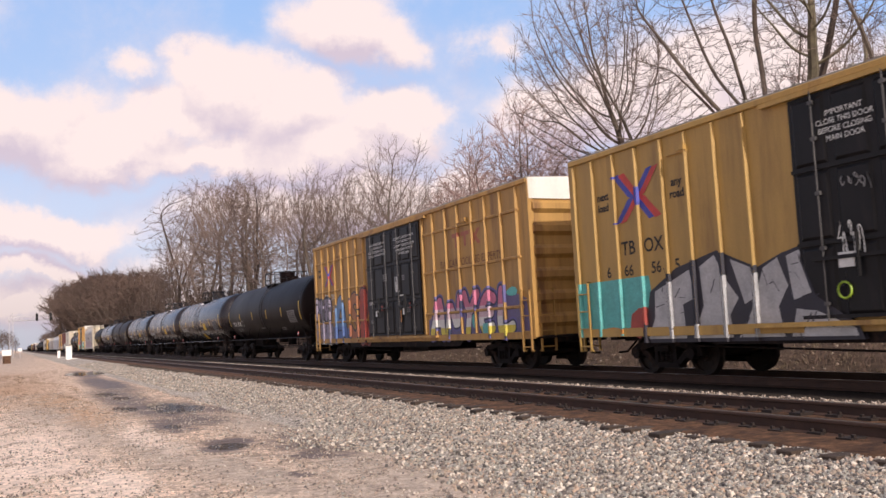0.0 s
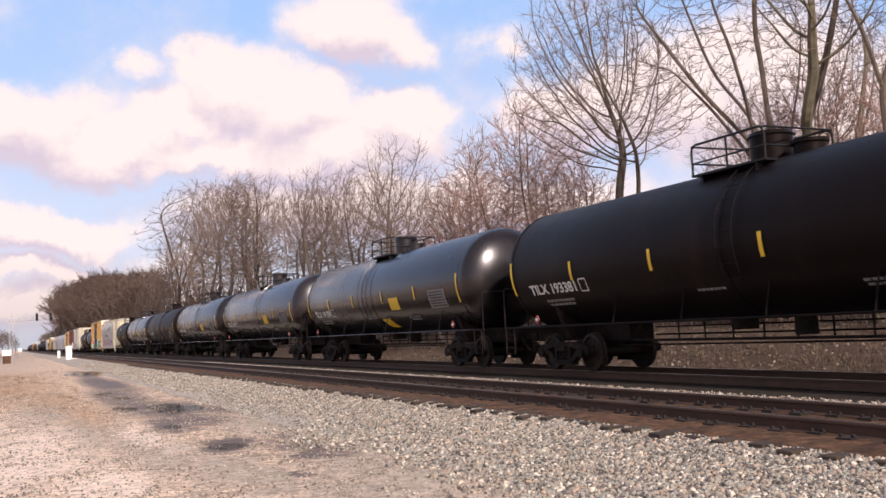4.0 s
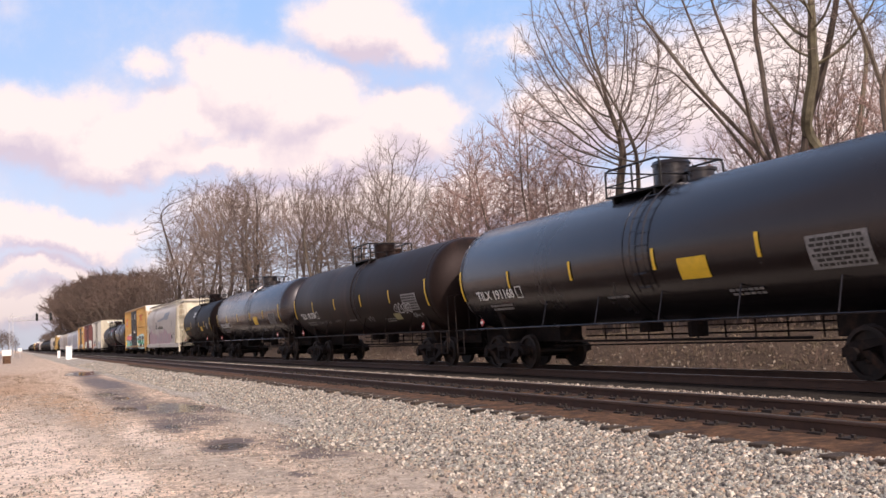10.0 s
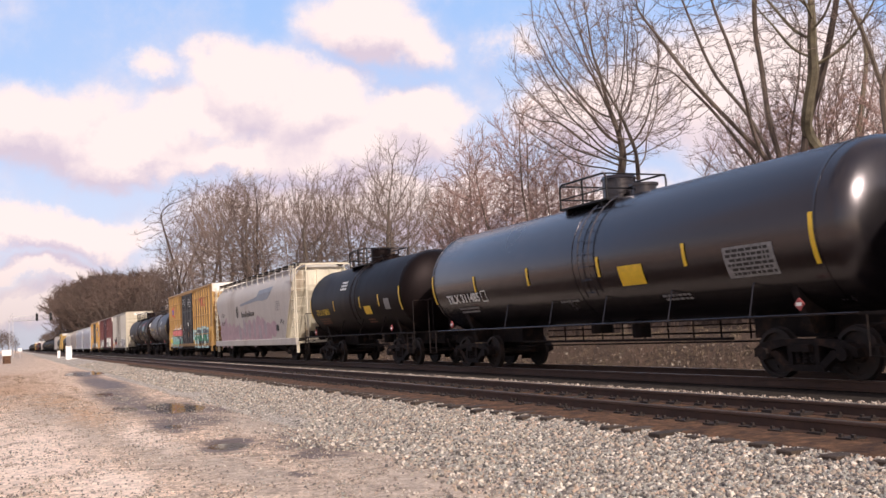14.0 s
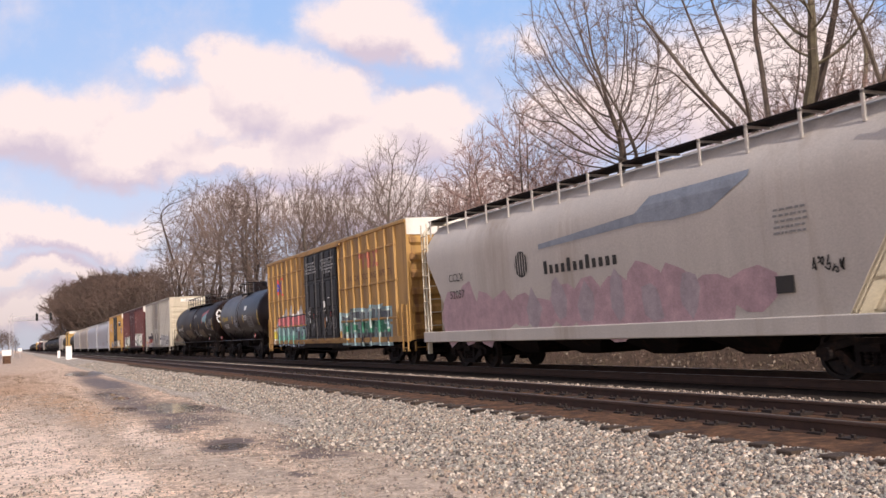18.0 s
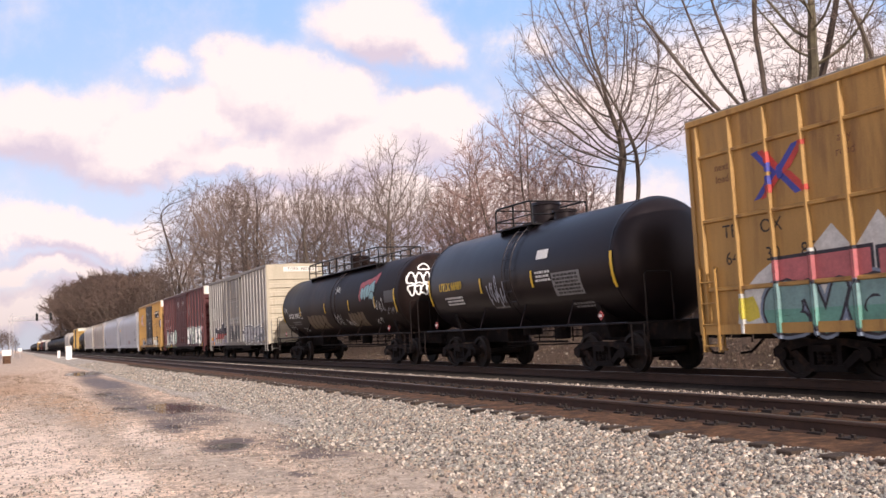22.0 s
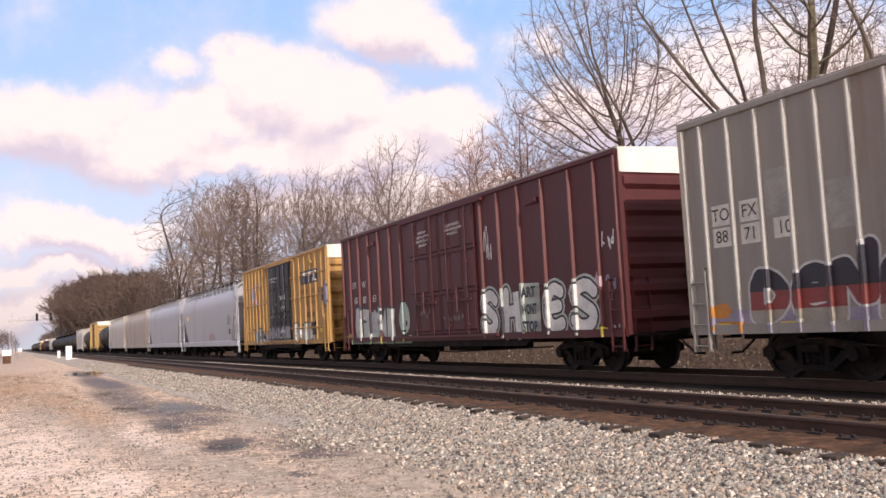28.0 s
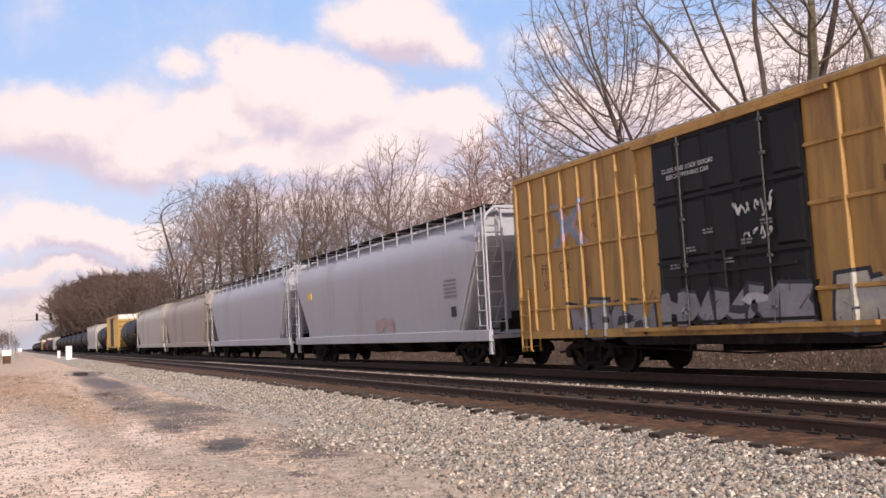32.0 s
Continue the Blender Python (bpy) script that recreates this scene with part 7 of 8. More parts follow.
for px, py, rx, ry in PUDDLES:
    pg = Geo()
    ring = []
    for k in range(40):
        a = 2 * math.pi * k / 40
        q = 1.35 + 0.3 * noise.noise((math.cos(a) * 1.3 + px, math.sin(a) * 1.3 + py, 2.0))
        ring.append((rx * q * math.cos(a), ry * q * math.sin(a), 0))
    pg.add(ring, [tuple(range(40))])
    tagged(part("puddle", pg, M_WATER), "shallow muddy puddle on the gravel lot", "puddle", "puddles", "structure").location = (px, py, WATER_Z + 0.004)


# ---- tracks ----
def make_track(x, label):
    prof = [(-0.07, -0.175), (0.07, -0.175), (0.07, -0.165), (0.012, -0.14), (0.012, -0.045), (0.036, -0.035), (0.036, -0.008), (0.028, 0.0), (-0.028, 0.0), (-0.036, -0.008), (-0.036, -0.035), (-0.012, -0.045), (-0.012, -0.14), (-0.07, -0.165)]
    for s in (-1, 1):
        r = tagged(part("rail", Geo().prism_y(prof, -60, 2600), M_RAIL), label, "rail", "rails", "structure")
        r.location = (x + s * 0.7525, 0, 0)
        part("rail_head", Geo().box(-0.024, 0.024, -60, 2600, 0.0005, 0.004), M_RAILTOP, r, "bright worn running surface")


make_track(TRACK_NEAR, "rusty brown steel rail on timber ties")
make_track(TRACK_FAR, "dark steel rail under the train")


def strip(name, prof, material, label, rough=0.012, lo=-60, hi=2600):
    ys = graded(lo, hi, -2, 40, 0.25, 1.3)
    n = len(prof)
    g = Geo()
    g.v = [(x, y, z + rough * noise.noise((x * 4, y * 4, 1.0))) for y in ys for x, z in prof]
    g.f = [(j * n + i, j * n + i + 1, (j + 1) * n + i + 1, (j + 1) * n + i) for j in range(len(ys) - 1) for i in range(n - 1)]
    return tagged(part(name, g, material, smooth=True), label, "ballast", kind="structure")


def dense(pts, step=0.2):
    out = [pts[0]]
    for (a, za), (b, zb) in zip(pts, pts[1:]):
        n = max(1, round((b - a) / step))
        out += [(a + (b - a) * k / n, za + (zb - za) * k / n) for k in range(1, n + 1)]
    return out


SHOULDER = [(4.3, -0.41), (5.2, -0.36), (6.2, -0.33), (6.9, -0.283), (7.3, -0.205), (7.6, -0.195), (10.35, -0.20), (11.0, -0.215), (11.55, -0.215), (11.7, -0.25)]
strip("ballast", dense(SHOULDER), M_BALLAST, "grey crushed stone ballast shoulder")
# bed of the far track, a darker brown than the shoulder
strip("ballast", dense([(11.45, -0.235), (11.6, -0.215), (12.2, -0.195), (15.0, -0.195), (15.6, -0.25), (16.9, -0.47)]), M_DARK_BALLAST, "dark brown ballast under the train")
strip("track_dirt", dense([(7.22, -0.25), (7.42, -0.176), (7.65, -0.162), (8.05, -0.160), (8.3, -0.176), (9.6, -0.176), (9.85, -0.165), (10.1, -0.172), (10.4, -0.215)], 0.08), M_TRACK_DIRT, "rust-brown dirt between the rails", 0.010)
tie_mesh = Geo().cbox(-1.32, 1.32, -0.105, 0.105, -0.36, -0.180, 0.012).mesh("tie")
tie_mesh.materials.append(M_TIE)
plate_mesh = Geo().box(-0.20, 0.20, -0.10, 0.10, -0.185, -0.142).box(-0.16, -0.12, -0.10, -0.06, -0.15, -0.105).box(-0.16, -0.12, 0.06, 0.10, -0.15, -0.110).box(0.12, 0.16, -0.09, -0.05, -0.15, -0.11).mesh("tie_plate")
plate_mesh.materials.append(M_PLATE)
rnd = random.Random(5)
for k in range(130):
    y = -2 + k * 0.535
    t = tagged(part("tie", tie_mesh, M_TIE), "dark creosoted timber tie half buried in dirt", "railway tie", "ties of the near track", "structure")
    t.matrix_basis = pose(TRACK_NEAR - 0.50 + rnd.uniform(-0.10, 0.10), y + rnd.uniform(-0.05, 0.05), rnd.uniform(-0.002, 0.016), 0, 0, rnd.uniform(-1.5, 1.5))
    if k < 70:
        for s in (-1, 1):
            pl = part("tie_plate", plate_mesh, M_PLATE, t)
            pl.location = (s * 0.7525 + 0.50, 0, 0)


# ---- loose stones ----
def stones(name, label, material, count, place, size, seed, rough=0.35, cheap=False):
    """Many small angular stones in one mesh. place(u, v) gives x, y, z."""
    rng = np.random.default_rng(seed)
    ph = (1 + 5 ** 0.5) / 2
    ico = np.array([(-1, ph, 0), (1, ph, 0), (-1, -ph, 0), (1, -ph, 0), (0, -1, ph), (0, 1, ph), (0, -1, -ph), (0, 1, -ph), (ph, 0, -1), (ph, 0, 1), (-ph, 0, -1), (-ph, 0, 1)]) / 1.9
    faces = np.array([(0, 11, 5), (0, 5, 1), (0, 1, 7), (0, 7, 10), (0, 10, 11), (1, 5, 9), (5, 11, 4), (11, 10, 2), (10, 7, 6), (7, 1, 8), (3, 9, 4), (3, 4, 2), (3, 2, 6), (3, 6, 8), (3, 8, 9), (4, 9, 5), (2, 4, 11), (6, 2, 10), (8, 6, 7), (9, 8, 1)])
    if cheap:
        ico = np.array([(1, 0, 0), (-1, 0, 0), (0, 1, 0), (0, -1, 0), (0, 0, 1), (0, 0, -1)]) * 1.15
        faces = np.array([(0, 2, 4), (2, 1, 4), (1, 3, 4), (3, 0, 4), (2, 0, 5), (1, 2, 5), (3, 1, 5), (0, 3, 5)])
    nv, nf = len(ico), len(faces)
    q = rng.normal(size=(count, 4))
    q /= np.linalg.norm(q, axis=1)[:, None]
    w, x, y, z = q.T
    rot = np.stack([1 - 2 * (y * y + z * z), 2 * (x * y - z * w), 2 * (x * z + y * w), 2 * (x * y + z * w), 1 - 2 * (x * x + z * z), 2 * (y * z - x * w), 2 * (x * z - y * w), 2 * (y * z + x * w), 1 - 2 * (x * x + y * y)], 1).reshape(-1, 3, 3)
    scale = rng.uniform(size[0], size[1], (count, 1)) * rng.uniform(0.6, 1.3, (count, 3))
    v = ico[None] * (1 + rng.uniform(-rough, rough, (count, nv, 1))) * scale[:, None, :]
    v = np.einsum("nij,nkj->nki", rot, v)
    pos = np.array([place(a, b) for a, b in rng.random((count, 2))])
    v += pos[:, None, :]
    f = faces[None] + (np.arange(count) * nv)[:, None, None]
    me = bpy.data.meshes.new(name)
    me.vertices.add(count * nv)
    me.vertices.foreach_set("co", v.ravel())
    me.loops.add(count * nf * 3)
    me.loops.foreach_set("vertex_index", f.ravel())
    me.polygons.add(count * nf)
    me.polygons.foreach_set("loop_start", np.arange(0, count * nf * 3, 3))
    me.update(calc_edges=True)
    return tagged(part(name, me, material), label, "stones", kind="stuff")


def bed_z(x):
    for (a, za), (b, zb) in zip(SHOULDER, SHOULDER[1:]):
        if a <= x <= b:
            return za + (zb - za) * (x - a) / (b - a)
    return -0.22


def shoulder_spot(u, v):
    y = 3.5 + 34 * v ** 1.9
    lo = 3.4 + 0.045 * y + 0.9 * noise.noise((1.5, y * 0.45, 2.0))
    x = lo + (7.2 - lo) * u ** 0.55
    x += 0.25 * noise.noise((x * 2.3, y * 1.7, 6.0))
    return x, y, max(bed_z(x) if x > 4.3 else -1, ground_height(x, y)) + 0.008


def shoulder_near(u, v):
    x, y, z = shoulder_spot(u, v * 0.55)
    return x, y, z


def gap_spot(u, v):
    x = 11.0 + 0.62 * u
    return x, 4 + 60 * v ** 1.5, -0.207


def grit_spot(u, v):
    y = 6 + 30 * v ** 1.8
    x = -1.0 + 6.0 * u
    n = noise.noise((x * 0.9, y * 0.6, 5.0))
    return x + 0.5 * n, y + 0.9 * noise.noise((x * 1.3, y * 0.9, 8.0)), ground_height(x, y) + 0.002


stones("ballast_stones", "grey and tan crushed stones on the ballast shoulder", M_STONE, 17000, shoulder_near, (0.012, 0.030), 1)
stones("ballast_stones", "grey crushed stones farther along the shoulder", M_STONE, 32000, shoulder_spot, (0.009, 0.027), 6, cheap=True)
stones("ballast_stones", "crushed stones on the farther ballast shoulder", M_STONE, 9000, lambda u, v: (4.9 + 2.3 * u, 30 + 60 * v ** 1.5, bed_z(4.9 + 2.3 * u) + 0.006), (0.015, 0.036), 5, cheap=True)
stones("ballast_stones", "pale crushed stones between the two tracks", M_GRIT, 3500, gap_spot, (0.015, 0.034), 2, cheap=True)
stones("ballast_stones", "crushed stones heaped between the tie ends", M_STONE, 5000, lambda u, v: (6.95 + 0.42 * u, 4 + 30 * v ** 1.6, bed_z(6.95 + 0.42 * u) + 0.008), (0.010, 0.026), 12, cheap=True)
stones("loose_grit", "loose pale grit scattered over the lot", M_GRIT, 24000, grit_spot, (0.006, 0.018), 3, cheap=True)


stones("loose_stones", "pale stones scattered thinly over the lot", M_STONE, 5000, lambda u, v: (lambda p: (p[0], p[1], p[2] + 0.004))(grit_spot(u, v)), (0.007, 0.018), 21, cheap=True)


def grass_tufts(name, label, material, seed, count, area, height):
    """Short bent dry blades, joined."""
    rng = random.Random(seed)
    g = Geo()
    for _ in range(count):
        x, y = area(rng.random(), rng.random())
        z = ground_height(x, y)
        for _ in range(4):
            h, a = rng.uniform(*height), rng.uniform(0, 6.28)
            dx, dy = math.cos(a) * h * 0.5, math.sin(a) * h * 0.5
            px, py, w = x + rng.gauss(0, 0.06), y + rng.gauss(0, 0.06), rng.uniform(0.006, 0.014)
            nx, ny = -math.sin(a) * w, math.cos(a) * w
            k = len(g.v)
            g.v += [(px - nx, py - ny, z - 0.02), (px + nx, py + ny, z - 0.02), (px + dx * 0.4 + nx, py + dy * 0.4 + ny, z + h * 0.7), (px + dx * 0.4 - nx, py + dy * 0.4 - ny, z + h * 0.7), (px + dx, py + dy, z + h)]
            g.f += [(k, k + 1, k + 2, k + 3), (k + 3, k + 2, k + 4)]
    return tagged(part(name, g, material), label, "dry grass", kind="stuff")


grass_tufts("dry_grass", "dry winter grass on the bank behind the train", M_GRASS_DRY, 91, 9000, lambda u, v: (17.0 + 5 * u + 0.6 * noise.noise((u * 5, v * 60, 1.0)), 6 + 60 * v ** 1.4 + 1.2 * noise.noise((u * 4, v * 40, 7.0))), (0.015, 0.07))
grass_tufts("dead_grass", "brown dead grass flattened on the lot", M_LITTER, 92, 2200, lambda u, v: (-3.5 + 5.6 * u + 1.6 * noise.noise((u * 9, v * 9, 0.0)), 26 + 40 * v + 14 * noise.noise((u * 7, v * 7, 3.0))), (0.012, 0.04))
stones("loose_rocks", "brown stones and clods at the foot of the bank", M_CLOD, 2600, lambda u, v: (16.6 + 3.2 * u ** 1.6, 6 + 45 * v ** 1.4, ground_height(16.6 + 3.2 * u ** 1.6, 6 + 45 * v ** 1.4) + 0.01), (0.02, 0.06), 4, cheap=True)


# ---- things along the line in the distance ----
M_GALV = mat("galvanised_steel", (0.40, 0.38, 0.39), 0.5, metal=0.4, var=0.1, scale=3, bump=0.02)
M_CABINET = mat("white_cabinet_paint", (0.80, 0.78, 0.75), 0.5, var=0.06, scale=3, bump=0.02)
M_CONCRETE = mat("pale_concrete", (0.62, 0.58, 0.54), 0.9, var=0.15, scale=3, bump=0.2)


def relay_cabinet(x, y, w, d, h):
    z = ground_height(x, y)
    c = thing("relay_cabinet", "white metal signal relay cabinet beside the track", "cabinet", at=pose(x, y, z))
    part("body", Geo().cbox(-w / 2, w / 2, -d / 2, d / 2, 0.1, h, 0.03), M_CABINET, c)
    part("base", Geo().box(-w / 2 - 0.1, w / 2 + 0.1, -d / 2 - 0.1, d / 2 + 0.1, -0.1, 0.1), M_CONCRETE, c)
    part("roof", Geo().box(-w / 2 - 0.06, w / 2 + 0.06, -d / 2 - 0.06, d / 2 + 0.06, h, h + 0.06), M_CABINET, c)
    part("door", Geo().box(-w / 2 + 0.08, w / 2 - 0.08, -d / 2 - 0.03, -d / 2, 0.2, h - 0.12), M_CABINET, c)
    return c


relay_cabinet(6.35, 126.0, 0.70, 0.6, 1.85)
relay_cabinet(6.25, 152.0, 0.42, 0.4, 1.25)

hut = thing("equipment_box", "white equipment box on a brown timber base", "equipment box", at=pose(-0.75, 124.0, ground_height(-0.75, 124.0)))
part("base", Geo().box(-0.45, 0.45, -0.4, 0.4, 0.0, 0.95), M_TRACK_DIRT, hut)
part("box", Geo().cbox(-0.52, 0.52, -0.5, 0.5, 0.95, 1.65, 0.04), M_CABINET, hut)
# white board on a post, added in place of a far vehicle's headlight
sgn = thing("track_sign", "small white board on a post, standing for a distant headlight", "sign", at=pose(1.1, 190.0, ground_height(1.1, 190.0)))
part("post", Geo().box(-0.06, 0.06, -0.06, 0.06, 0.0, 1.5), M_GALV, sgn)
part("board", Geo().box(-0.35, 0.35, -0.1, -0.06, 1.3, 1.9), M_CABINET, sgn)
slab = thing("concrete_slab", "pale concrete slab beside the relay cabinet", "slab", at=pose(7.4, 127.0, -0.28))
part("top", Geo().box(-0.9, 1.2, -3.5, 3.0, 0.0, 0.10), M_CONCRETE, slab)


def cantilever_signal(x, y):
    c = thing("signal_gantry", "grey cantilever signal gantry with dark signal heads over the line", "railway signal", at=pose(x, y, ground_height(x, y)))
    mast = Geo()
    for dx in (-0.35, 0.35):
        for dy in (-0.35, 0.35):
            mast.box(dx - 0.06, dx + 0.06, dy - 0.06, dy + 0.06, -0.1, 8.4)
    for k in range(9):
        z = 0.5 + k * 0.95
        for s in (-0.35, 0.35):
            mast.tube([(-0.35, s, z), (0.35, s, z + 0.9)], 0.035, 5)
    part("mast", mast, M_GALV, c)
    arm = Geo()
    for z in (7.5, 8.3):
        for dy in (-0.35, 0.35):
            arm.box(-0.4, 7.6, dy - 0.05, dy + 0.05, z - 0.05, z + 0.05)
    for k in range(9):
        u = 0.4 + k * 0.8
        arm.tube([(u, -0.35, 7.5), (u + 0.7, -0.35, 8.3)], 0.03, 5)
    arm.box(-0.4, 7.6, -0.3, 0.3, 7.42, 7.46)
    part("arm", arm, M_GALV, c)
    for u in (4.8, 7.4):
        head = part("signal_head", Geo().prism_y([(u - 0.24, 7.3), (u + 0.24, 7.3), (u + 0.24, 8.75), (u, 8.9), (u - 0.24, 8.75)], -0.6, -0.45), M_BLACK, c)
        part("bracket", Geo().box(u - 0.05, u + 0.05, -0.46, -0.33, 7.4, 8.5), M_GALV, head)
        for z in (8.4, 7.65):
            part("hood", Geo().tube([(u, -0.6, z), (u, -0.82, z)], 0.2, 10), M_BLACK, head)
    return c


cantilever_signal(-0.4, 205.0)
# ---- bare winter trees ----
def tube_fast(g, pts, radii, n):
    k0 = len(g.v)
    side = None
    for i, p in enumerate(pts):
        d = (pts[min(i + 1, len(pts) - 1)] - pts[max(i - 1, 0)])
        d.normalize()
        if side is None:
            side = d.orthogonal()
            side.normalize()
        else:
            side = side - d * side.dot(d)
            side.normalize()
        up = d.cross(side)
        for k in range(n):
            a = 2 * math.pi * k / n
            g.v.append(tuple(p + (side * math.cos(a) + up * math.sin(a)) * radii[i]))
    for i in range(len(pts) - 1):
        for k in range(n):
            a, b = k0 + i * n + k, k0 + i * n + (k + 1) % n
            g.f.append((a, b, b + n, a + n))


class Crown:
    """A bare tree: stems rise from the foot and limbs grow out into the room of the crown."""

    def __init__(self, seed, stems, lumps, points, step, twig_r, reach=5.0, kill=1.6, rise=0.12, wobble=0.25):
        # stems: (x, y, z, lean x, lean y, top, radius, bend); lumps: (x, y, z, rx, ry, rz)
        rng = np.random.default_rng(seed)
        self.rng, self.step, self.twig_r = rng, step, twig_r
        pos, par, least = [], [], []
        for x, y, z, lx, ly, top, r, bend in stems:
            p, d = np.array((x, y, float(z))), np.array((lx, ly, 1.0))
            n = max(3, int((top - z) * math.hypot(1, lx, ly) / step))
            last, sway = -1, rng.normal(0, 1, 2)
            if z > 0:
                last = int(np.linalg.norm(np.array(pos) - p, axis=1).argmin())
                p = pos[last] + d / np.linalg.norm(d) * step
            for k in range(n + 1):
                pos.append(p.copy())
                par.append(last)
                least.append(r * (1 - 0.72 * k / n))
                last = len(pos) - 1
                u = k / n
                d = d + np.array((bend * (u - 0.3), 0, 0)) * step * 0.5 + np.array((*(sway * math.sin(u * 9 + seed) * 0.026), 0)) + np.array((*rng.normal(0, 0.05, 2), 0))
                p = p + d / np.linalg.norm(d) * step
        vol = np.array([l[3] * l[4] * l[5] for l in lumps])
        pick = rng.choice(len(lumps), points, p=vol / vol.sum())
        dirs = rng.normal(size=(points, 3))
        dirs /= np.linalg.norm(dirs, axis=1)[:, None]
        box = np.array(lumps)[pick]
        att = box[:, :3] + dirs * (rng.random(points) ** 0.42)[:, None] * box[:, 3:]
        P, A = np.array(pos), att
        parent, floor_r = list(par), list(least)
        near = np.full(len(A), -1)
        dist = np.full(len(A), 1e9)

        def update(lo):
            dd = np.linalg.norm(A[:, None] - P[None, lo:], axis=2)
            j = dd.argmin(1)
            dj = dd[np.arange(len(A)), j]
            better = dj < dist
            dist[better], near[better] = dj[better], j[better] + lo

        update(0)
        for _ in range(150):
            live = (dist > kill * step) & (dist < reach)
            A, near, dist = A[dist > kill * step], near[dist > kill * step], dist[dist > kill * step]
            live = dist < reach
            if not live.any():
                break
            ids, inv = np.unique(near[live], return_inverse=True)
            to = A[live] - P[near[live]]
            to /= np.linalg.norm(to, axis=1)[:, None]
            g = np.zeros((len(ids), 3))
            np.add.at(g, inv, to)
            g /= np.linalg.norm(g, axis=1)[:, None] + 1e-9
            g += rng.normal(0, wobble, g.shape) + np.array((0, 0, rise))
            g /= np.linalg.norm(g, axis=1)[:, None]
            fresh = P[ids] + g * step
            gap = np.linalg.norm(fresh[:, None] - P[None], axis=2).min(1)
            keep = gap > step * 0.45
            if not keep.any():
                break
            lo = len(P)
            P = np.concatenate([P, fresh[keep]])
            parent += list(ids[keep])
            floor_r += [0.0] * int(keep.sum())
            update(lo)
        parent = np.array(parent)
        n = len(P)
        leaves = np.zeros(n)
        kids = [[] for _ in range(n)]
        for i in range(n):
            if parent[i] >= 0:
                kids[parent[i]].append(i)
        for i in range(n - 1, -1, -1):
            if not kids[i]:
                leaves[i] = 1
            if parent[i] >= 0:
                leaves[parent[i]] += leaves[i]
        # twigs add up to limbs, limbs to the stem
        power = math.log(max(8, leaves.max())) / math.log(max(s[6] for s in stems) / twig_r)
        self.r = np.maximum(twig_r * leaves ** (1 / power), np.array(floor_r))
        for _ in range(3):
            Q = P.copy()
            for i in range(n):
                if parent[i] >= 0 and kids[i]:
                    m = max(kids[i], key=lambda c: leaves[c])
                    Q[i] = 0.5 * P[i] + 0.25 * (P[parent[i]] + P[m])
            P = Q
        self.P, self.parent, self.kids, self.leaves = P, parent, kids, leaves

    def build(self, thick, twigs, twig_len, sides=(7, 5, 3)):
        """Limbs thicker than `thick` in one mesh, the rest and the twigs in another."""
        wood, fine = Geo(), Geo()
        rng = random.Random(int(self.rng.integers(1 << 30)))
        starts = [(i, -1) for i in range(len(self.P)) if self.parent[i] < 0]
        while starts:
            i, base = starts.pop()
            chain, rad = ([Vector(self.P[base])], [min(self.r[base], self.r[i] * 1.15)]) if base >= 0 else ([], [])
            first = i
            while True:
                chain.append(Vector(self.P[i]))
                rad.append(self.r[i])
                ks = sorted(self.kids[i], key=lambda c: -self.r[c])
                starts += [(c, i) for c in ks[1:]]
                if not ks:
                    break
                i = ks[0]
            rad[-1] *= 0.5
            if len(chain) > 1:
                r0 = self.r[first]
                tube_fast(wood if r0 > thick else fine, chain, rad, sides[0] if r0 > 0.07 else sides[1] if r0 > 0.028 else sides[2])
        for i in range(len(self.P)):
            if self.parent[i] < 0 or self.r[i] > self.twig_r * 3.2:
                continue
            d = Vector(self.P[i] - self.P[self.parent[i]]).normalized()
            for _ in range(twigs + (1 if not self.kids[i] else 0)):
                t = (d + Vector((rng.gauss(0, 0.55), rng.gauss(0, 0.55), rng.gauss(0.15, 0.4)))).normalized()
                ln = rng.uniform(0.5, 1.1) * twig_len
                p = Vector(self.P[i])
                q = p + t * ln * 0.5
                e = q + (t + Vector((rng.gauss(0, 0.25), rng.gauss(0, 0.25), 0.2))).normalized() * ln * 0.5
                tube_fast(fine, [p, q, e], [self.twig_r * 0.9, self.twig_r * 0.7, self.twig_r * 0.4], 3)
        return wood, fine


def tree_kind(name, label, crown, thick, twigs, twig_len, m_wood, m_twig, **kw):
    wood, fine = crown.build(thick, twigs, twig_len, **kw)
    t = thing(name, label, "tree", "bare trees behind the line")
    part("trunk", wood, m_wood, t)
    part("crown", fine, m_twig, t, "fine bare twigs")
    return t


def lumpy(seed, n, height, low, wide):
    """Rooms of an uneven crown between the height `low` and the top."""
    rng = random.Random(seed)
    out = [(0, 0, (low + height) * 0.5, wide * 0.62, wide * 0.62, (height - low) * 0.47)]
    for k in range(n):
        a, u = 2 * math.pi * (k + rng.random() * 0.6) / n, rng.uniform(0.15, 0.9)
        z = low + (height - low) * u
        d = wide * 0.62 * (1 - 0.55 * max(0, u - 0.45))
        s = rng.uniform(0.30, 0.44) * wide
        out.append((math.cos(a) * d, math.sin(a) * d, min(z, height - s), s, s, s * 1.1))
    return out


ACROSS = -25.3  # turns a tree's x to run across the line of sight


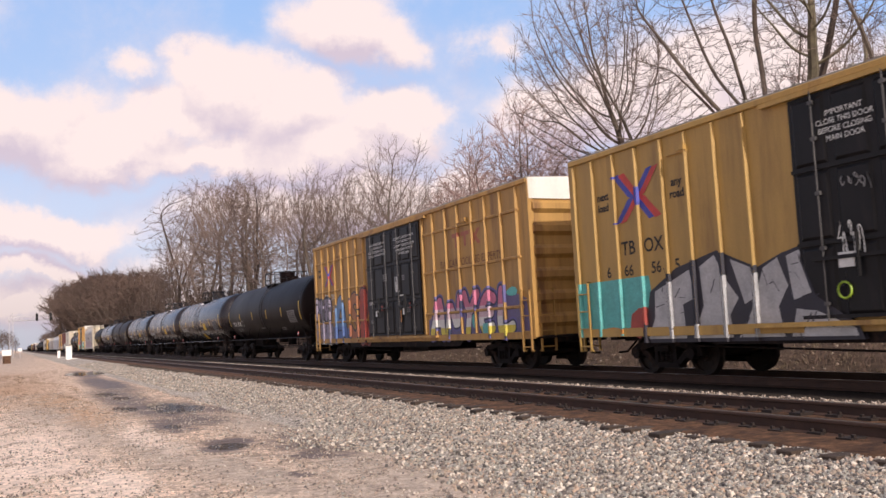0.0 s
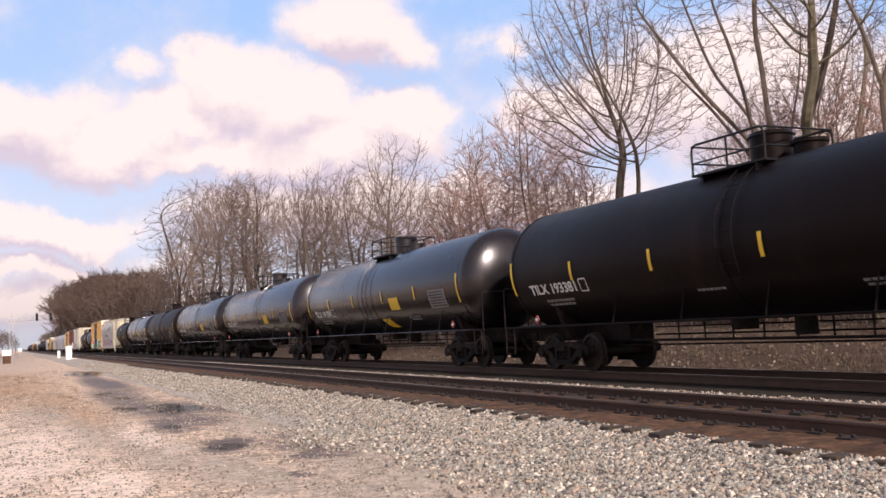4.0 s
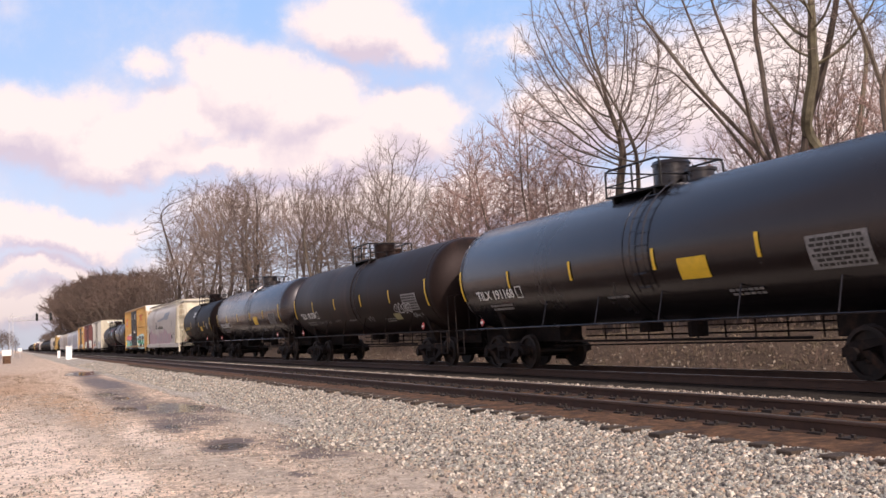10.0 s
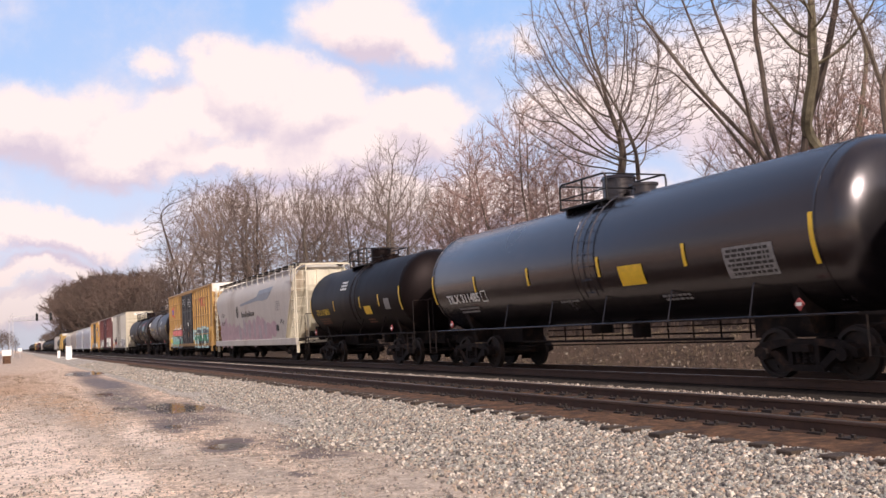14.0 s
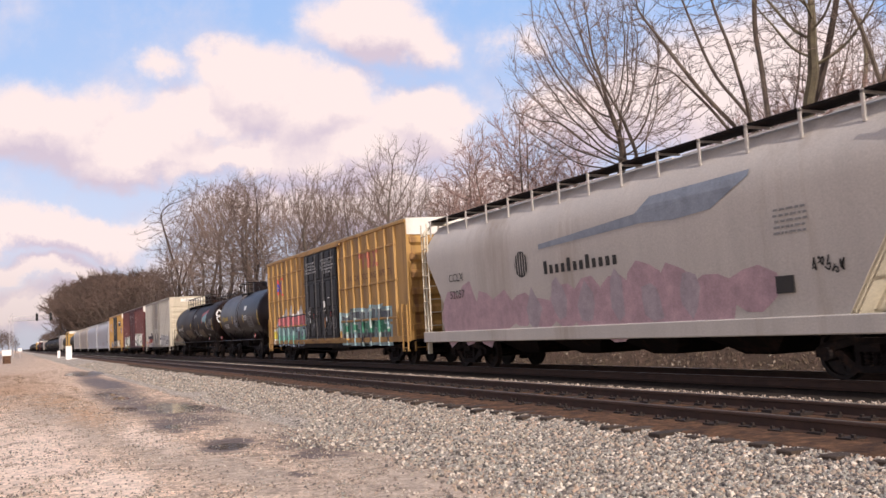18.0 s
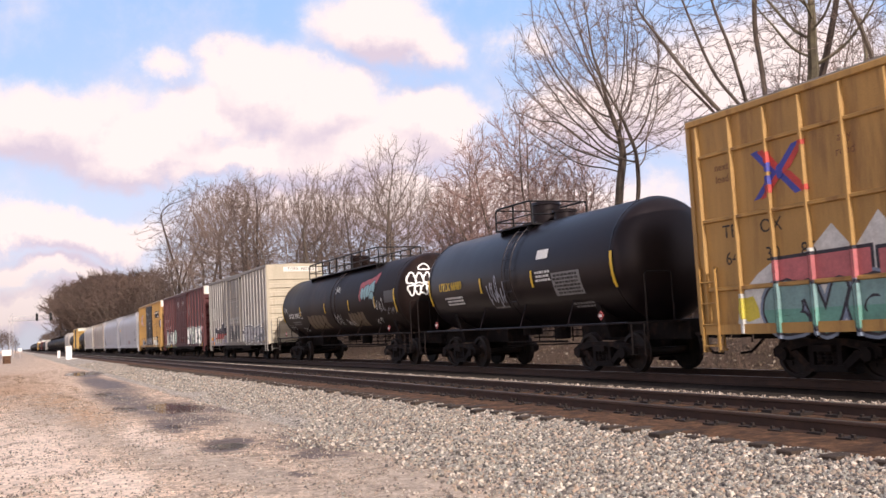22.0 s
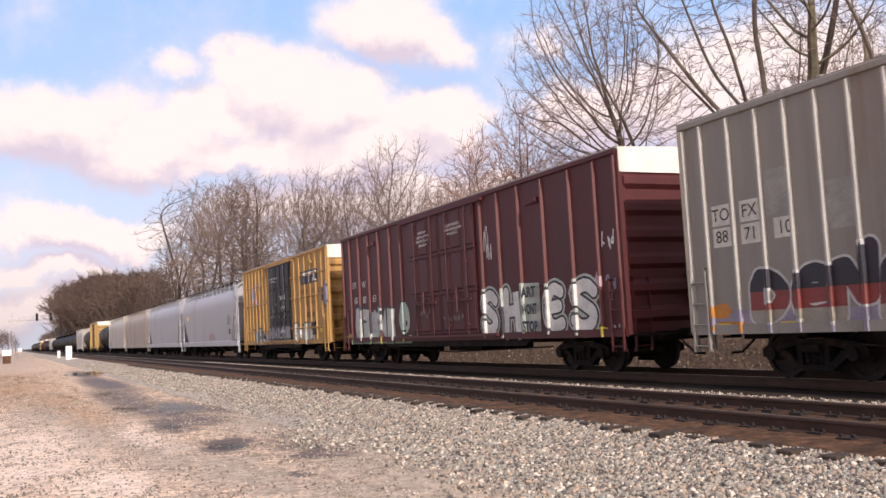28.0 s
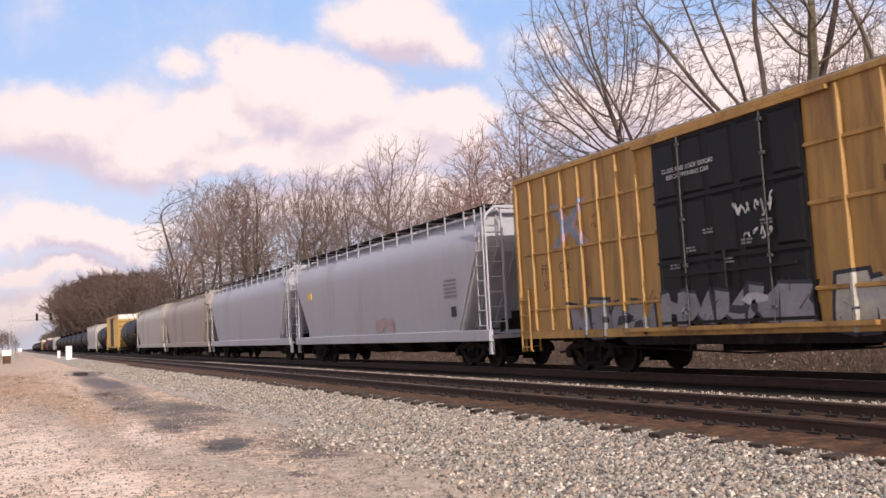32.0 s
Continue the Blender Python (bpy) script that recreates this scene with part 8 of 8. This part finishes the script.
def make_trees():
    rng = random.Random(11)
    # a round-headed tree with two trunks side by side
    dome = tree_kind("bare_tree", "tall bare tree, twin trunks, round head of fine twigs",
                     Crown(31, [(-0.15, 0, -0.5, -0.06, 0.0, 7.4, 0.15, -0.10), (0.45, 0.1, -0.5, -0.10, 0.02, 7.8, 0.17, 0.03)],
                           [(-0.75, 0.2, 10.0, 3.8, 3.6, 3.6), (-0.9, 0, 11.4, 3.1, 3.1, 3.7), (-2.6, 0, 8.6, 1.7, 1.7, 1.6), (1.5, 0, 8.2, 1.9, 1.7, 1.6)], 2700, 0.24, 0.0088, reach=4.5, kill=1.5, rise=0.10, wobble=0.17),
                     0.03, 2, 0.55, M_BARK, M_TWIG)
    # a short trunk that splits into many fanning stems
    fan = tree_kind("bare_tree", "large bare tree whose trunk splits into many fanning stems",
                    Crown(44, [(0, 0, -0.5, -0.02, 0, 5.2, 0.17, 0.0), (-0.15, 0.1, 4.3, -0.62, 0.1, 10.5, 0.06, 0.06), (-0.05, -0.1, 4.6, -0.48, -0.05, 11.5, 0.065, 0.03), (-0.2, 0.1, 3.6, -0.78, 0.05, 8.5, 0.045, 0.08), (0.0, 0.1, 4.9, -0.30, 0.1, 12.0, 0.06, 0.02), (0.1, 0, 4.6, -0.12, 0.0, 12.0, 0.06, -0.02), (0.1, 0.2, 4.5, 0.12, 0.2, 10.0, 0.045, 0.0)],
                          [(-3.0, 0.3, 10.0, 2.8, 2.3, 3.2), (-0.3, 0.3, 11.5, 2.4, 2.2, 3.6), (-3.4, 0.2, 7.4, 1.7, 1.6, 1.5), (-1.2, 0, 7.6, 2.2, 1.6, 1.8)], 2000, 0.26, 0.008, reach=3.6, kill=1.6, rise=0.12, wobble=0.2),
                    0.03, 2, 0.5, M_BARK_PALE, M_TWIG)
    dusk = tree_kind("bare_tree", "slender dark-barked bare tree with few limbs",
                     Crown(52, [(0, 0, -0.5, -0.07, 0.0, 13.5, 0.115, -0.01)], [(0.4, 0, 10.8, 2.3, 2.0, 3.6), (1.2, 0, 7.4, 1.2, 1.0, 1.0)], 560, 0.3, 0.008, reach=3.6, kill=1.7, wobble=0.2),
                     0.03, 2, 0.5, M_BARK_DARK, M_TWIG)
    olive = tree_kind("bare_tree", "stout green-grey bare tree with a crooked trunk",
                      Crown(63, [(0, 0, -0.5, -0.09, 0, 14.0, 0.17, -0.012), (-0.75, 0, 6.4, -0.75, 0.05, 8.6, 0.06, 0.06)],
                            [(-1.4, 0, 11.5, 2.6, 2.2, 3.6), (-2.4, 0, 8.6, 1.4, 1.2, 1.2), (0.6, 0, 9.2, 1.4, 1.4, 1.6)], 900, 0.28, 0.008, reach=3.4, kill=1.6, wobble=0.2),
                      0.03, 2, 0.5, M_BARK_OLIVE, M_TWIG)
    edge = tree_kind("bare_tree", "grey bare tree with upright forked stems",
                     Crown(71, [(0, 0, -0.5, 0.0, 0, 12.0, 0.115, 0.01), (0.05, 0, 6.6, 0.35, 0.05, 12.0, 0.07, -0.03)], [(0.5, 0, 9.8, 2.4, 2.2, 3.6), (-0.8, 0, 7.4, 1.2, 1.2, 1.2)], 800, 0.28, 0.008, reach=3.4, kill=1.6, wobble=0.2),
                     0.03, 2, 0.5, M_BARK, M_TWIG)
    thicket = [(math.cos(a) * 0.5, math.sin(a) * 0.5, -0.5, math.cos(a) * q, math.sin(a) * q, hh, 0.05, 0.0) for a, q, hh in ((0.2, 0.42, 5.5), (1.3, 0.3, 7.0), (2.2, 0.35, 6.5), (3.1, 0.5, 5.0), (3.9, 0.25, 7.5), (4.8, 0.4, 6.0), (5.6, 0.2, 7.5))]
    red = tree_kind("bare_tree", "reddish bare thicket tree with many upright shoots",
                    Crown(27, thicket, [(0, 0, 6.2, 3.1, 3.0, 3.6), (-1.8, 0, 5.0, 1.7, 1.7, 2.0), (1.9, 0, 5.2, 1.7, 1.7, 2.2), (0.3, 0, 8.4, 1.6, 1.6, 1.5)], 2100, 0.28, 0.011, reach=4.0, kill=1.5, rise=0.40, wobble=0.2),
                    0.03, 2, 0.6, M_BARK_PALE, M_TWIG_RED)
    belt = []
    for label, seed, wood in (("bare tree of the belt with upright limbs", 41, M_BARK), ("pale bare tree of the belt with a broad crown", 52, M_BARK_PALE), ("grey-brown bare tree of the belt", 66, M_BARK)):
        r2 = random.Random(seed)
        stems = [(0, 0, -0.5, r2.uniform(-0.1, 0.1), 0, 6.5, 0.115, r2.uniform(-0.05, 0.05)), (0.2, 0.1, -0.5, r2.uniform(-0.25, 0.25), r2.uniform(-0.2, 0.2), 7.0, 0.085, r2.uniform(-0.05, 0.05))]
        belt.append(tree_kind("bare_tree", label, Crown(seed, stems, lumpy(seed, 7, 13.0, 3.6, 3.8), 1350, 0.36, 0.0115, reach=5.0, kill=1.5, rise=0.14, wobble=0.2), 0.04, 2, 0.85, wood, M_TWIG, sides=(5, 4, 3)))
    crook = tree_kind("bare_tree", "dark crooked bare tree with bare limbs bent outward",
                      Crown(88, [(0, 0, -0.5, -0.05, 0, 7.5, 0.13, -0.03), (-0.4, 0, 5.6, -0.32, 0, 11.0, 0.06, 0.0), (-0.1, 0.1, 4.5, 0.35, 0.1, 9.0, 0.08, 0.0)], [(-2.0, 0, 9.4, 1.8, 1.8, 2.4), (0, 0, 10.2, 2.6, 2.6, 2.9), (1.8, 0, 8.0, 2.2, 2.2, 2.6)], 900, 0.38, 0.012, reach=4.5, kill=1.6, wobble=0.2),
                      0.04, 2, 0.7, M_BARK_DARK, M_TWIG, sides=(5, 4, 3))
    dark = tree_kind("bare_tree", "dark bare tree of the dense wood",
                     Crown(34, [(0, 0, -0.5, 0.02, 0, 6.0, 0.26, 0.0)], lumpy(34, 7, 14.0, 2.4, 5.2), 620, 0.62, 0.036, reach=7.0, kill=1.5, rise=0.1), 0.09, 3, 1.2, M_BARK, M_TWIG_DARK, sides=(5, 3, 3))
    # kind, x, y, scale, turn in degrees, lean of each tree that stands out
    spots = [(dome, 22.0, 29.9, 1.0, ACROSS, 0), (fan, 22.4, 21.6, 1.0, ACROSS, 0), (dusk, 22.0, 20.3, 1.0, ACROSS, 0), (olive, 21.9, 17.9, 1.0, ACROSS, 0), (edge, 22.4, 17.7, 1.0, ACROSS, 0),
             (belt[1], 27.5, 22.0, 0.8, 140, 0), (belt[0], 28.5, 25.5, 0.85, 60, 0), (belt[2], 28.0, 28.5, 0.75, 170, 0), (red, 25.0, 22.0, 0.85, 200, 0), (red, 25.5, 25.5, 0.8, 60, 0), (red, 24.6, 19.5, 0.8, 20, 0),
             (red, 22.0, 37.4, 1.13, 20, 0), (red, 22.3, 41.4, 1.04, 130, 0), (red, 23.0, 45.0, 0.92, 250, 0), (red, 22.6, 34.2, 0.8, 310, 0), (red, 24.5, 39.0, 0.95, 90, 0)]
    for k, (x, y, h) in enumerate(((22.5, 47.5, 9.3), (23.5, 50.0, 9.8), (21.0, 52.3, 13.0), (23.0, 55.5, 11.2), (22.0, 58.5, 11.6), (22.5, 62.0, 12.6), (21.0, 66.0, 13.9), (23.0, 69.0, 13.4), (21.5, 74.0, 13.8), (23.5, 77.0, 14.0), (20.5, 82.0, 15.4),
                                   (21.0, 88.0, 17.4), (22.5, 93.0, 17.4), (20.0, 98.0, 18.2), (21.5, 104.0, 19.8), (20.0, 111.0, 20.4), (22.0, 118.0, 21.0), (26.0, 60.0, 11.0), (26.0, 84.0, 14.0), (26.0, 104.0, 17.0), (21.0, 128.0, 17.0), (21.5, 141.0, 14.5), (20.0, 152.0, 13.0))):
        spots.append((belt[k % 3], x, y, h / 13.0, rng.uniform(0, 360), rng.uniform(-3, 3)))
    spots += [(crook, 20.0, 122.0, 1.6, ACROSS, 0), (crook, 21.5, 90.0, 1.3, 60, 0)]
    # the wood grows taller along the line and ends in a rounded edge
    y = 158.0
    while y < 425:
        h = 13.5 + (y - 160) * 0.078 if y < 290 else 23.6 + (y - 290) * 0.035
        for x in (17.6 + rng.uniform(0, 1.0), 21 + rng.uniform(-1, 1), 25 + rng.uniform(-2, 2)):
            spots.append((dark, x + (1.0 if y > 300 else 0), y + rng.uniform(-3, 3), rng.uniform(0.94, 1.03) * h / 14.0, rng.uniform(0, 360), 0))
        y += 5 + y * 0.024
    # lower trees beyond the end of the wood
    for k in range(9):
        spots.append((dark, 17.5 + rng.uniform(0, 4), 450 + k * 34, 0.85, rng.uniform(0, 360), 0))
    # a small wood far off on the other side
    for k in range(7):
        spots.append((dark, -9.5 + k * 1.75, 450 + k * 9, (0.55, 0.7, 0.82, 0.86, 0.82, 0.7, 0.5)[k], k * 75, 0))
    used = set()
    for proto, x, y, s, turn, lean in spots:
        m = Matrix.Translation((x, y, ground_height(x, y) - 0.1)) @ Matrix.Rotation(radians(lean), 4, "Y") @ Matrix.Rotation(radians(turn), 4, "Z")
        if proto.name in used:
            ob = copy_thing(proto, m)
        else:
            ob = proto
            ob.matrix_basis = m
            used.add(proto.name)
        ob.scale = (s, s, s)


make_trees()


def brush(name, label, material, seed, count, area, height, stems=14, r=0.012):
    """Thicket of thin bare shoots, joined."""
    rng = random.Random(seed)
    g = Geo()
    for _ in range(count):
        x, y = area(rng.random(), rng.random())
        z = ground_height(x, y)
        h = rng.uniform(*height)
        for _ in range(stems):
            d = Vector((rng.gauss(0, 0.35), rng.gauss(0, 0.35), 1)).normalized()
            p = Vector((x + rng.gauss(0, 0.5), y + rng.gauss(0, 0.5), z - 0.1))
            pts = [p.copy()]
            ln = h * rng.uniform(0.6, 1.0)
            for i in range(3):
                d = (d + Vector((rng.gauss(0, 0.22), rng.gauss(0, 0.22), 0.05))).normalized()
                p = p + d * ln / 3
                pts.append(p.copy())
            tube_fast(g, pts, [r * 1.5, r * 1.2, r, r * 0.5], 3)
            for i in (1, 2, 2):
                d2 = (d + Vector((rng.gauss(0, 0.8), rng.gauss(0, 0.8), rng.gauss(0.1, 0.4)))).normalized()
                tube_fast(g, [pts[i].copy(), pts[i] + d2 * ln * 0.18, pts[i] + d2 * ln * 0.34 + Vector((0, 0, 0.1 * ln))], [r * 0.8, r * 0.7, r * 0.4], 3)
    return tagged(part(name, g, material), label, "bushes", kind="stuff")


brush("brush", "thicket of brown bare shoots at the foot of the tree belt", M_TWIG, 71, 210, lambda u, v: (19.5 + 6 * u, 40 + 110 * v), (2.5, 6.5), r=0.016)
brush("brush", "low tangle of bare shoots on the bank", M_TWIG_DARK, 72, 120, lambda u, v: (21.0 + 5 * u, 10 + 32 * v), (0.8, 3.0), r=0.009)
brush("brush", "low dark weeds on the bank behind the train", M_TWIG_DARK, 74, 260, lambda u, v: (17.2 + 2.6 * u, 7 + 50 * v), (0.2, 0.7), stems=9, r=0.006)
brush("brush", "dense dark undergrowth of the wood", M_TWIG_DARK, 73, 150, lambda u, v: (17.5 + 8 * u, 95 + 400 * v * v), (4.0, 9.0), r=0.045)


# ---- clouds: a far sheet of drifting cumulus ----
def cloud_material():
    m = bpy.data.materials.new("cloud_sheet")
    m.use_nodes = True
    nt = m.node_tree
    N, L = nt.nodes, nt.links
    N.remove(N["Principled BSDF"])
    em = N.new("ShaderNodeEmission")
    tr = N.new("ShaderNodeBsdfTransparent")
    mx = N.new("ShaderNodeMixShader")
    L.new(tr.outputs[0], mx.inputs[1])
    L.new(em.outputs[0], mx.inputs[2])
    L.new(mx.outputs[0], N["Material Output"].inputs[0])
    tc = N.new("ShaderNodeTexCoord")
    mp = N.new("ShaderNodeMapping")
    mp.inputs["Scale"].default_value = (0.001, 0.001, 0.001)
    L.new(tc.outputs["Object"], mp.inputs["Vector"])
    warp = N.new("ShaderNodeTexNoise")
    warp.inputs["Scale"].default_value, warp.inputs["Detail"].default_value, warp.inputs["Roughness"].default_value = 2.6, 8, 0.6
    L.new(mp.outputs[0], warp.inputs["Vector"])
    wv = N.new("ShaderNodeVectorMath")
    wv.operation = "MULTIPLY_ADD"
    L.new(warp.outputs["Color"], wv.inputs[0])
    wv.inputs[1].default_value = (0.50, 0.34, 0.0)
    L.new(mp.outputs[0], wv.inputs[2])
    sub = N.new("ShaderNodeVectorMath")
    sub.operation = "SUBTRACT"
    L.new(wv.outputs[0], sub.inputs[0])
    sub.inputs[1].default_value = (0.25, 0.17, 0.0)

    def field(shift):
        best = None
        for u, v, ru, rv, w in CLOUDS:
            a = N.new("ShaderNodeVectorMath")
            a.operation = "SUBTRACT"
            L.new(sub.outputs[0], a.inputs[0])
            a.inputs[1].default_value = (u, v + shift, 0)
            b = N.new("ShaderNodeVectorMath")
            b.operation = "MULTIPLY"
            L.new(a.outputs[0], b.inputs[0])
            b.inputs[1].default_value = (1 / ru, 1 / rv, 0)
            c = N.new("ShaderNodeVectorMath")
            c.operation = "LENGTH"
            L.new(b.outputs[0], c.inputs[0])
            d = N.new("ShaderNodeMapRange")
            d.inputs[1].default_value, d.inputs[2].default_value, d.inputs[3].default_value, d.inputs[4].default_value = 0.2, 1.25, w, 0.0
            L.new(c.outputs["Value"], d.inputs[0])
            if best is None:
                best = d.outputs[0]
            else:
                e = N.new("ShaderNodeMath")
                e.operation = "SMOOTH_MAX"
                e.inputs[2].default_value = 0.25
                L.new(best, e.inputs[0])
                L.new(d.outputs[0], e.inputs[1])
                best = e.outputs[0]
        return best

    cov = field(0.0)
    fb = N.new("ShaderNodeTexNoise")
    fb.inputs["Scale"].default_value, fb.inputs["Detail"].default_value, fb.inputs["Roughness"].default_value = 3.0, 9, 0.6
    L.new(mp.outputs[0], fb.inputs["Vector"])
    ma = N.new("ShaderNodeMath")
    ma.operation = "MULTIPLY_ADD"
    L.new(fb.outputs[0], ma.inputs[0])
    ma.inputs[1].default_value = 1.0
    L.new(cov, ma.inputs[2])
    r = N.new("ShaderNodeMapRange")
    r.interpolation_type = "SMOOTHSTEP"
    r.inputs[1].default_value, r.inputs[2].default_value, r.inputs[3].default_value = 0.55, 1.12, 0.0
    L.new(ma.outputs[0], r.inputs[0])
    # thin blue haze between the clouds, paler towards the horizon
    sepv = N.new("ShaderNodeSeparateXYZ")
    L.new(mp.outputs[0], sepv.inputs[0])
    hz = N.new("ShaderNodeMapRange")
    hz.inputs[1].default_value, hz.inputs[2].default_value = -0.25, 0.75
    L.new(sepv.outputs[1], hz.inputs[0])
    blue = N.new("ShaderNodeMix")
    blue.data_type = "RGBA"
    blue.inputs[6].default_value, blue.inputs[7].default_value = (0.66, 0.72, 0.82, 1), (0.30, 0.53, 0.88, 1)
    L.new(hz.outputs[0], blue.inputs[0])
    fin = N.new("ShaderNodeMix")
    fin.data_type = "RGBA"
    L.new(r.outputs[0], fin.inputs[0])
    L.new(blue.outputs[2], fin.inputs[6])
    op = N.new("ShaderNodeMapRange")
    op.inputs[3].default_value, op.inputs[4].default_value = 0.8, 1.0
    L.new(r.outputs[0], op.inputs[0])
    L.new(op.outputs[0], mx.inputs[0])
    # lit tops and lavender undersides: thickness above a point against thickness below it
    low = field(-0.08)
    df = N.new("ShaderNodeMath")
    df.operation = "SUBTRACT"
    L.new(low, df.inputs[0])
    L.new(cov, df.inputs[1])
    sh = N.new("ShaderNodeMapRange")
    sh.inputs[1].default_value, sh.inputs[2].default_value = 0.34, 0.86
    bil = N.new("ShaderNodeTexNoise")
    bil.inputs["Scale"].default_value, bil.inputs["Detail"].default_value, bil.inputs["Roughness"].default_value = 5.5, 6, 0.55
    L.new(mp.outputs[0], bil.inputs["Vector"])
    dn = N.new("ShaderNodeMath")
    dn.operation = "MULTIPLY_ADD"
    L.new(bil.outputs[0], dn.inputs[0])
    dn.inputs[1].default_value = 0.95
    L.new(df.outputs[0], dn.inputs[2])
    L.new(dn.outputs[0], sh.inputs[0])
    col = N.new("ShaderNodeMix")
    col.data_type = "RGBA"
    col.inputs[6].default_value, col.inputs[7].default_value = (0.875, 0.77, 0.73, 1), (0.60, 0.535, 0.61, 1)
    L.new(sh.outputs[0], col.inputs[0])
    L.new(col.outputs[2], fin.inputs[7])
    L.new(fin.outputs[2], em.inputs[0])
    # duller towards the horizon, through more air
    dl = N.new("ShaderNodeMapRange")
    dl.inputs[1].default_value, dl.inputs[2].default_value, dl.inputs[3].default_value, dl.inputs[4].default_value = -0.28, 0.0, 0.74, 1.0
    L.new(sepv.outputs[1], dl.inputs[0])
    L.new(dl.outputs[0], em.inputs[1])
    return m


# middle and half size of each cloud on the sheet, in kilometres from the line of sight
CLOUD_DIST = 2800.0
KM = CLOUD_DIST / 1620 / 1000


def cloud_at(px, py, rx, ry, w=1.0):
    return ((px - 784) * KM, (441 - py) * KM, rx * KM, ry * KM, w)


CLOUDS = [cloud_at(20, 205, 170, 95), cloud_at(180, 250, 200, 60), cloud_at(410, 165, 110, 95), cloud_at(520, 200, 150, 90), cloud_at(560, 265, 240, 60), cloud_at(690, 225, 120, 80), cloud_at(250, 130, 70, 34, 0.55), cloud_at(380, 275, 430, 50, 0.9), cloud_at(300, 215, 160, 60, 0.8),
          cloud_at(600, 50, 150, 80), cloud_at(690, 80, 90, 60, 0.8), cloud_at(880, 70, 70, 42, 0.6), cloud_at(1030, 200, 180, 95), cloud_at(1300, 160, 300, 160),
          cloud_at(70, 405, 240, 48), cloud_at(40, 478, 330, 34, 0.8), cloud_at(100, 550, 500, 60, 0.8), cloud_at(760, 360, 500, 70), cloud_at(1550, 300, 400, 220)]
CLOUD_POSE = CAM_POSE @ Matrix.Translation((0, 0, -CLOUD_DIST))
cg = Geo()
cg.add([(-6000, -3000, 0), (6000, -3000, 0), (6000, 5000, 0), (-6000, 5000, 0)], [(0, 1, 2, 3)])
clouds = tagged(part("backdrop", cg, cloud_material()), "pink and white cumulus clouds drifting in a blue sky", "clouds", kind="structure")
clouds.matrix_basis = CLOUD_POSE

tail = make_train()
NEAR_WHEELS = list(WHEELS)
decorate_train()
far_cars(tail)
motions()
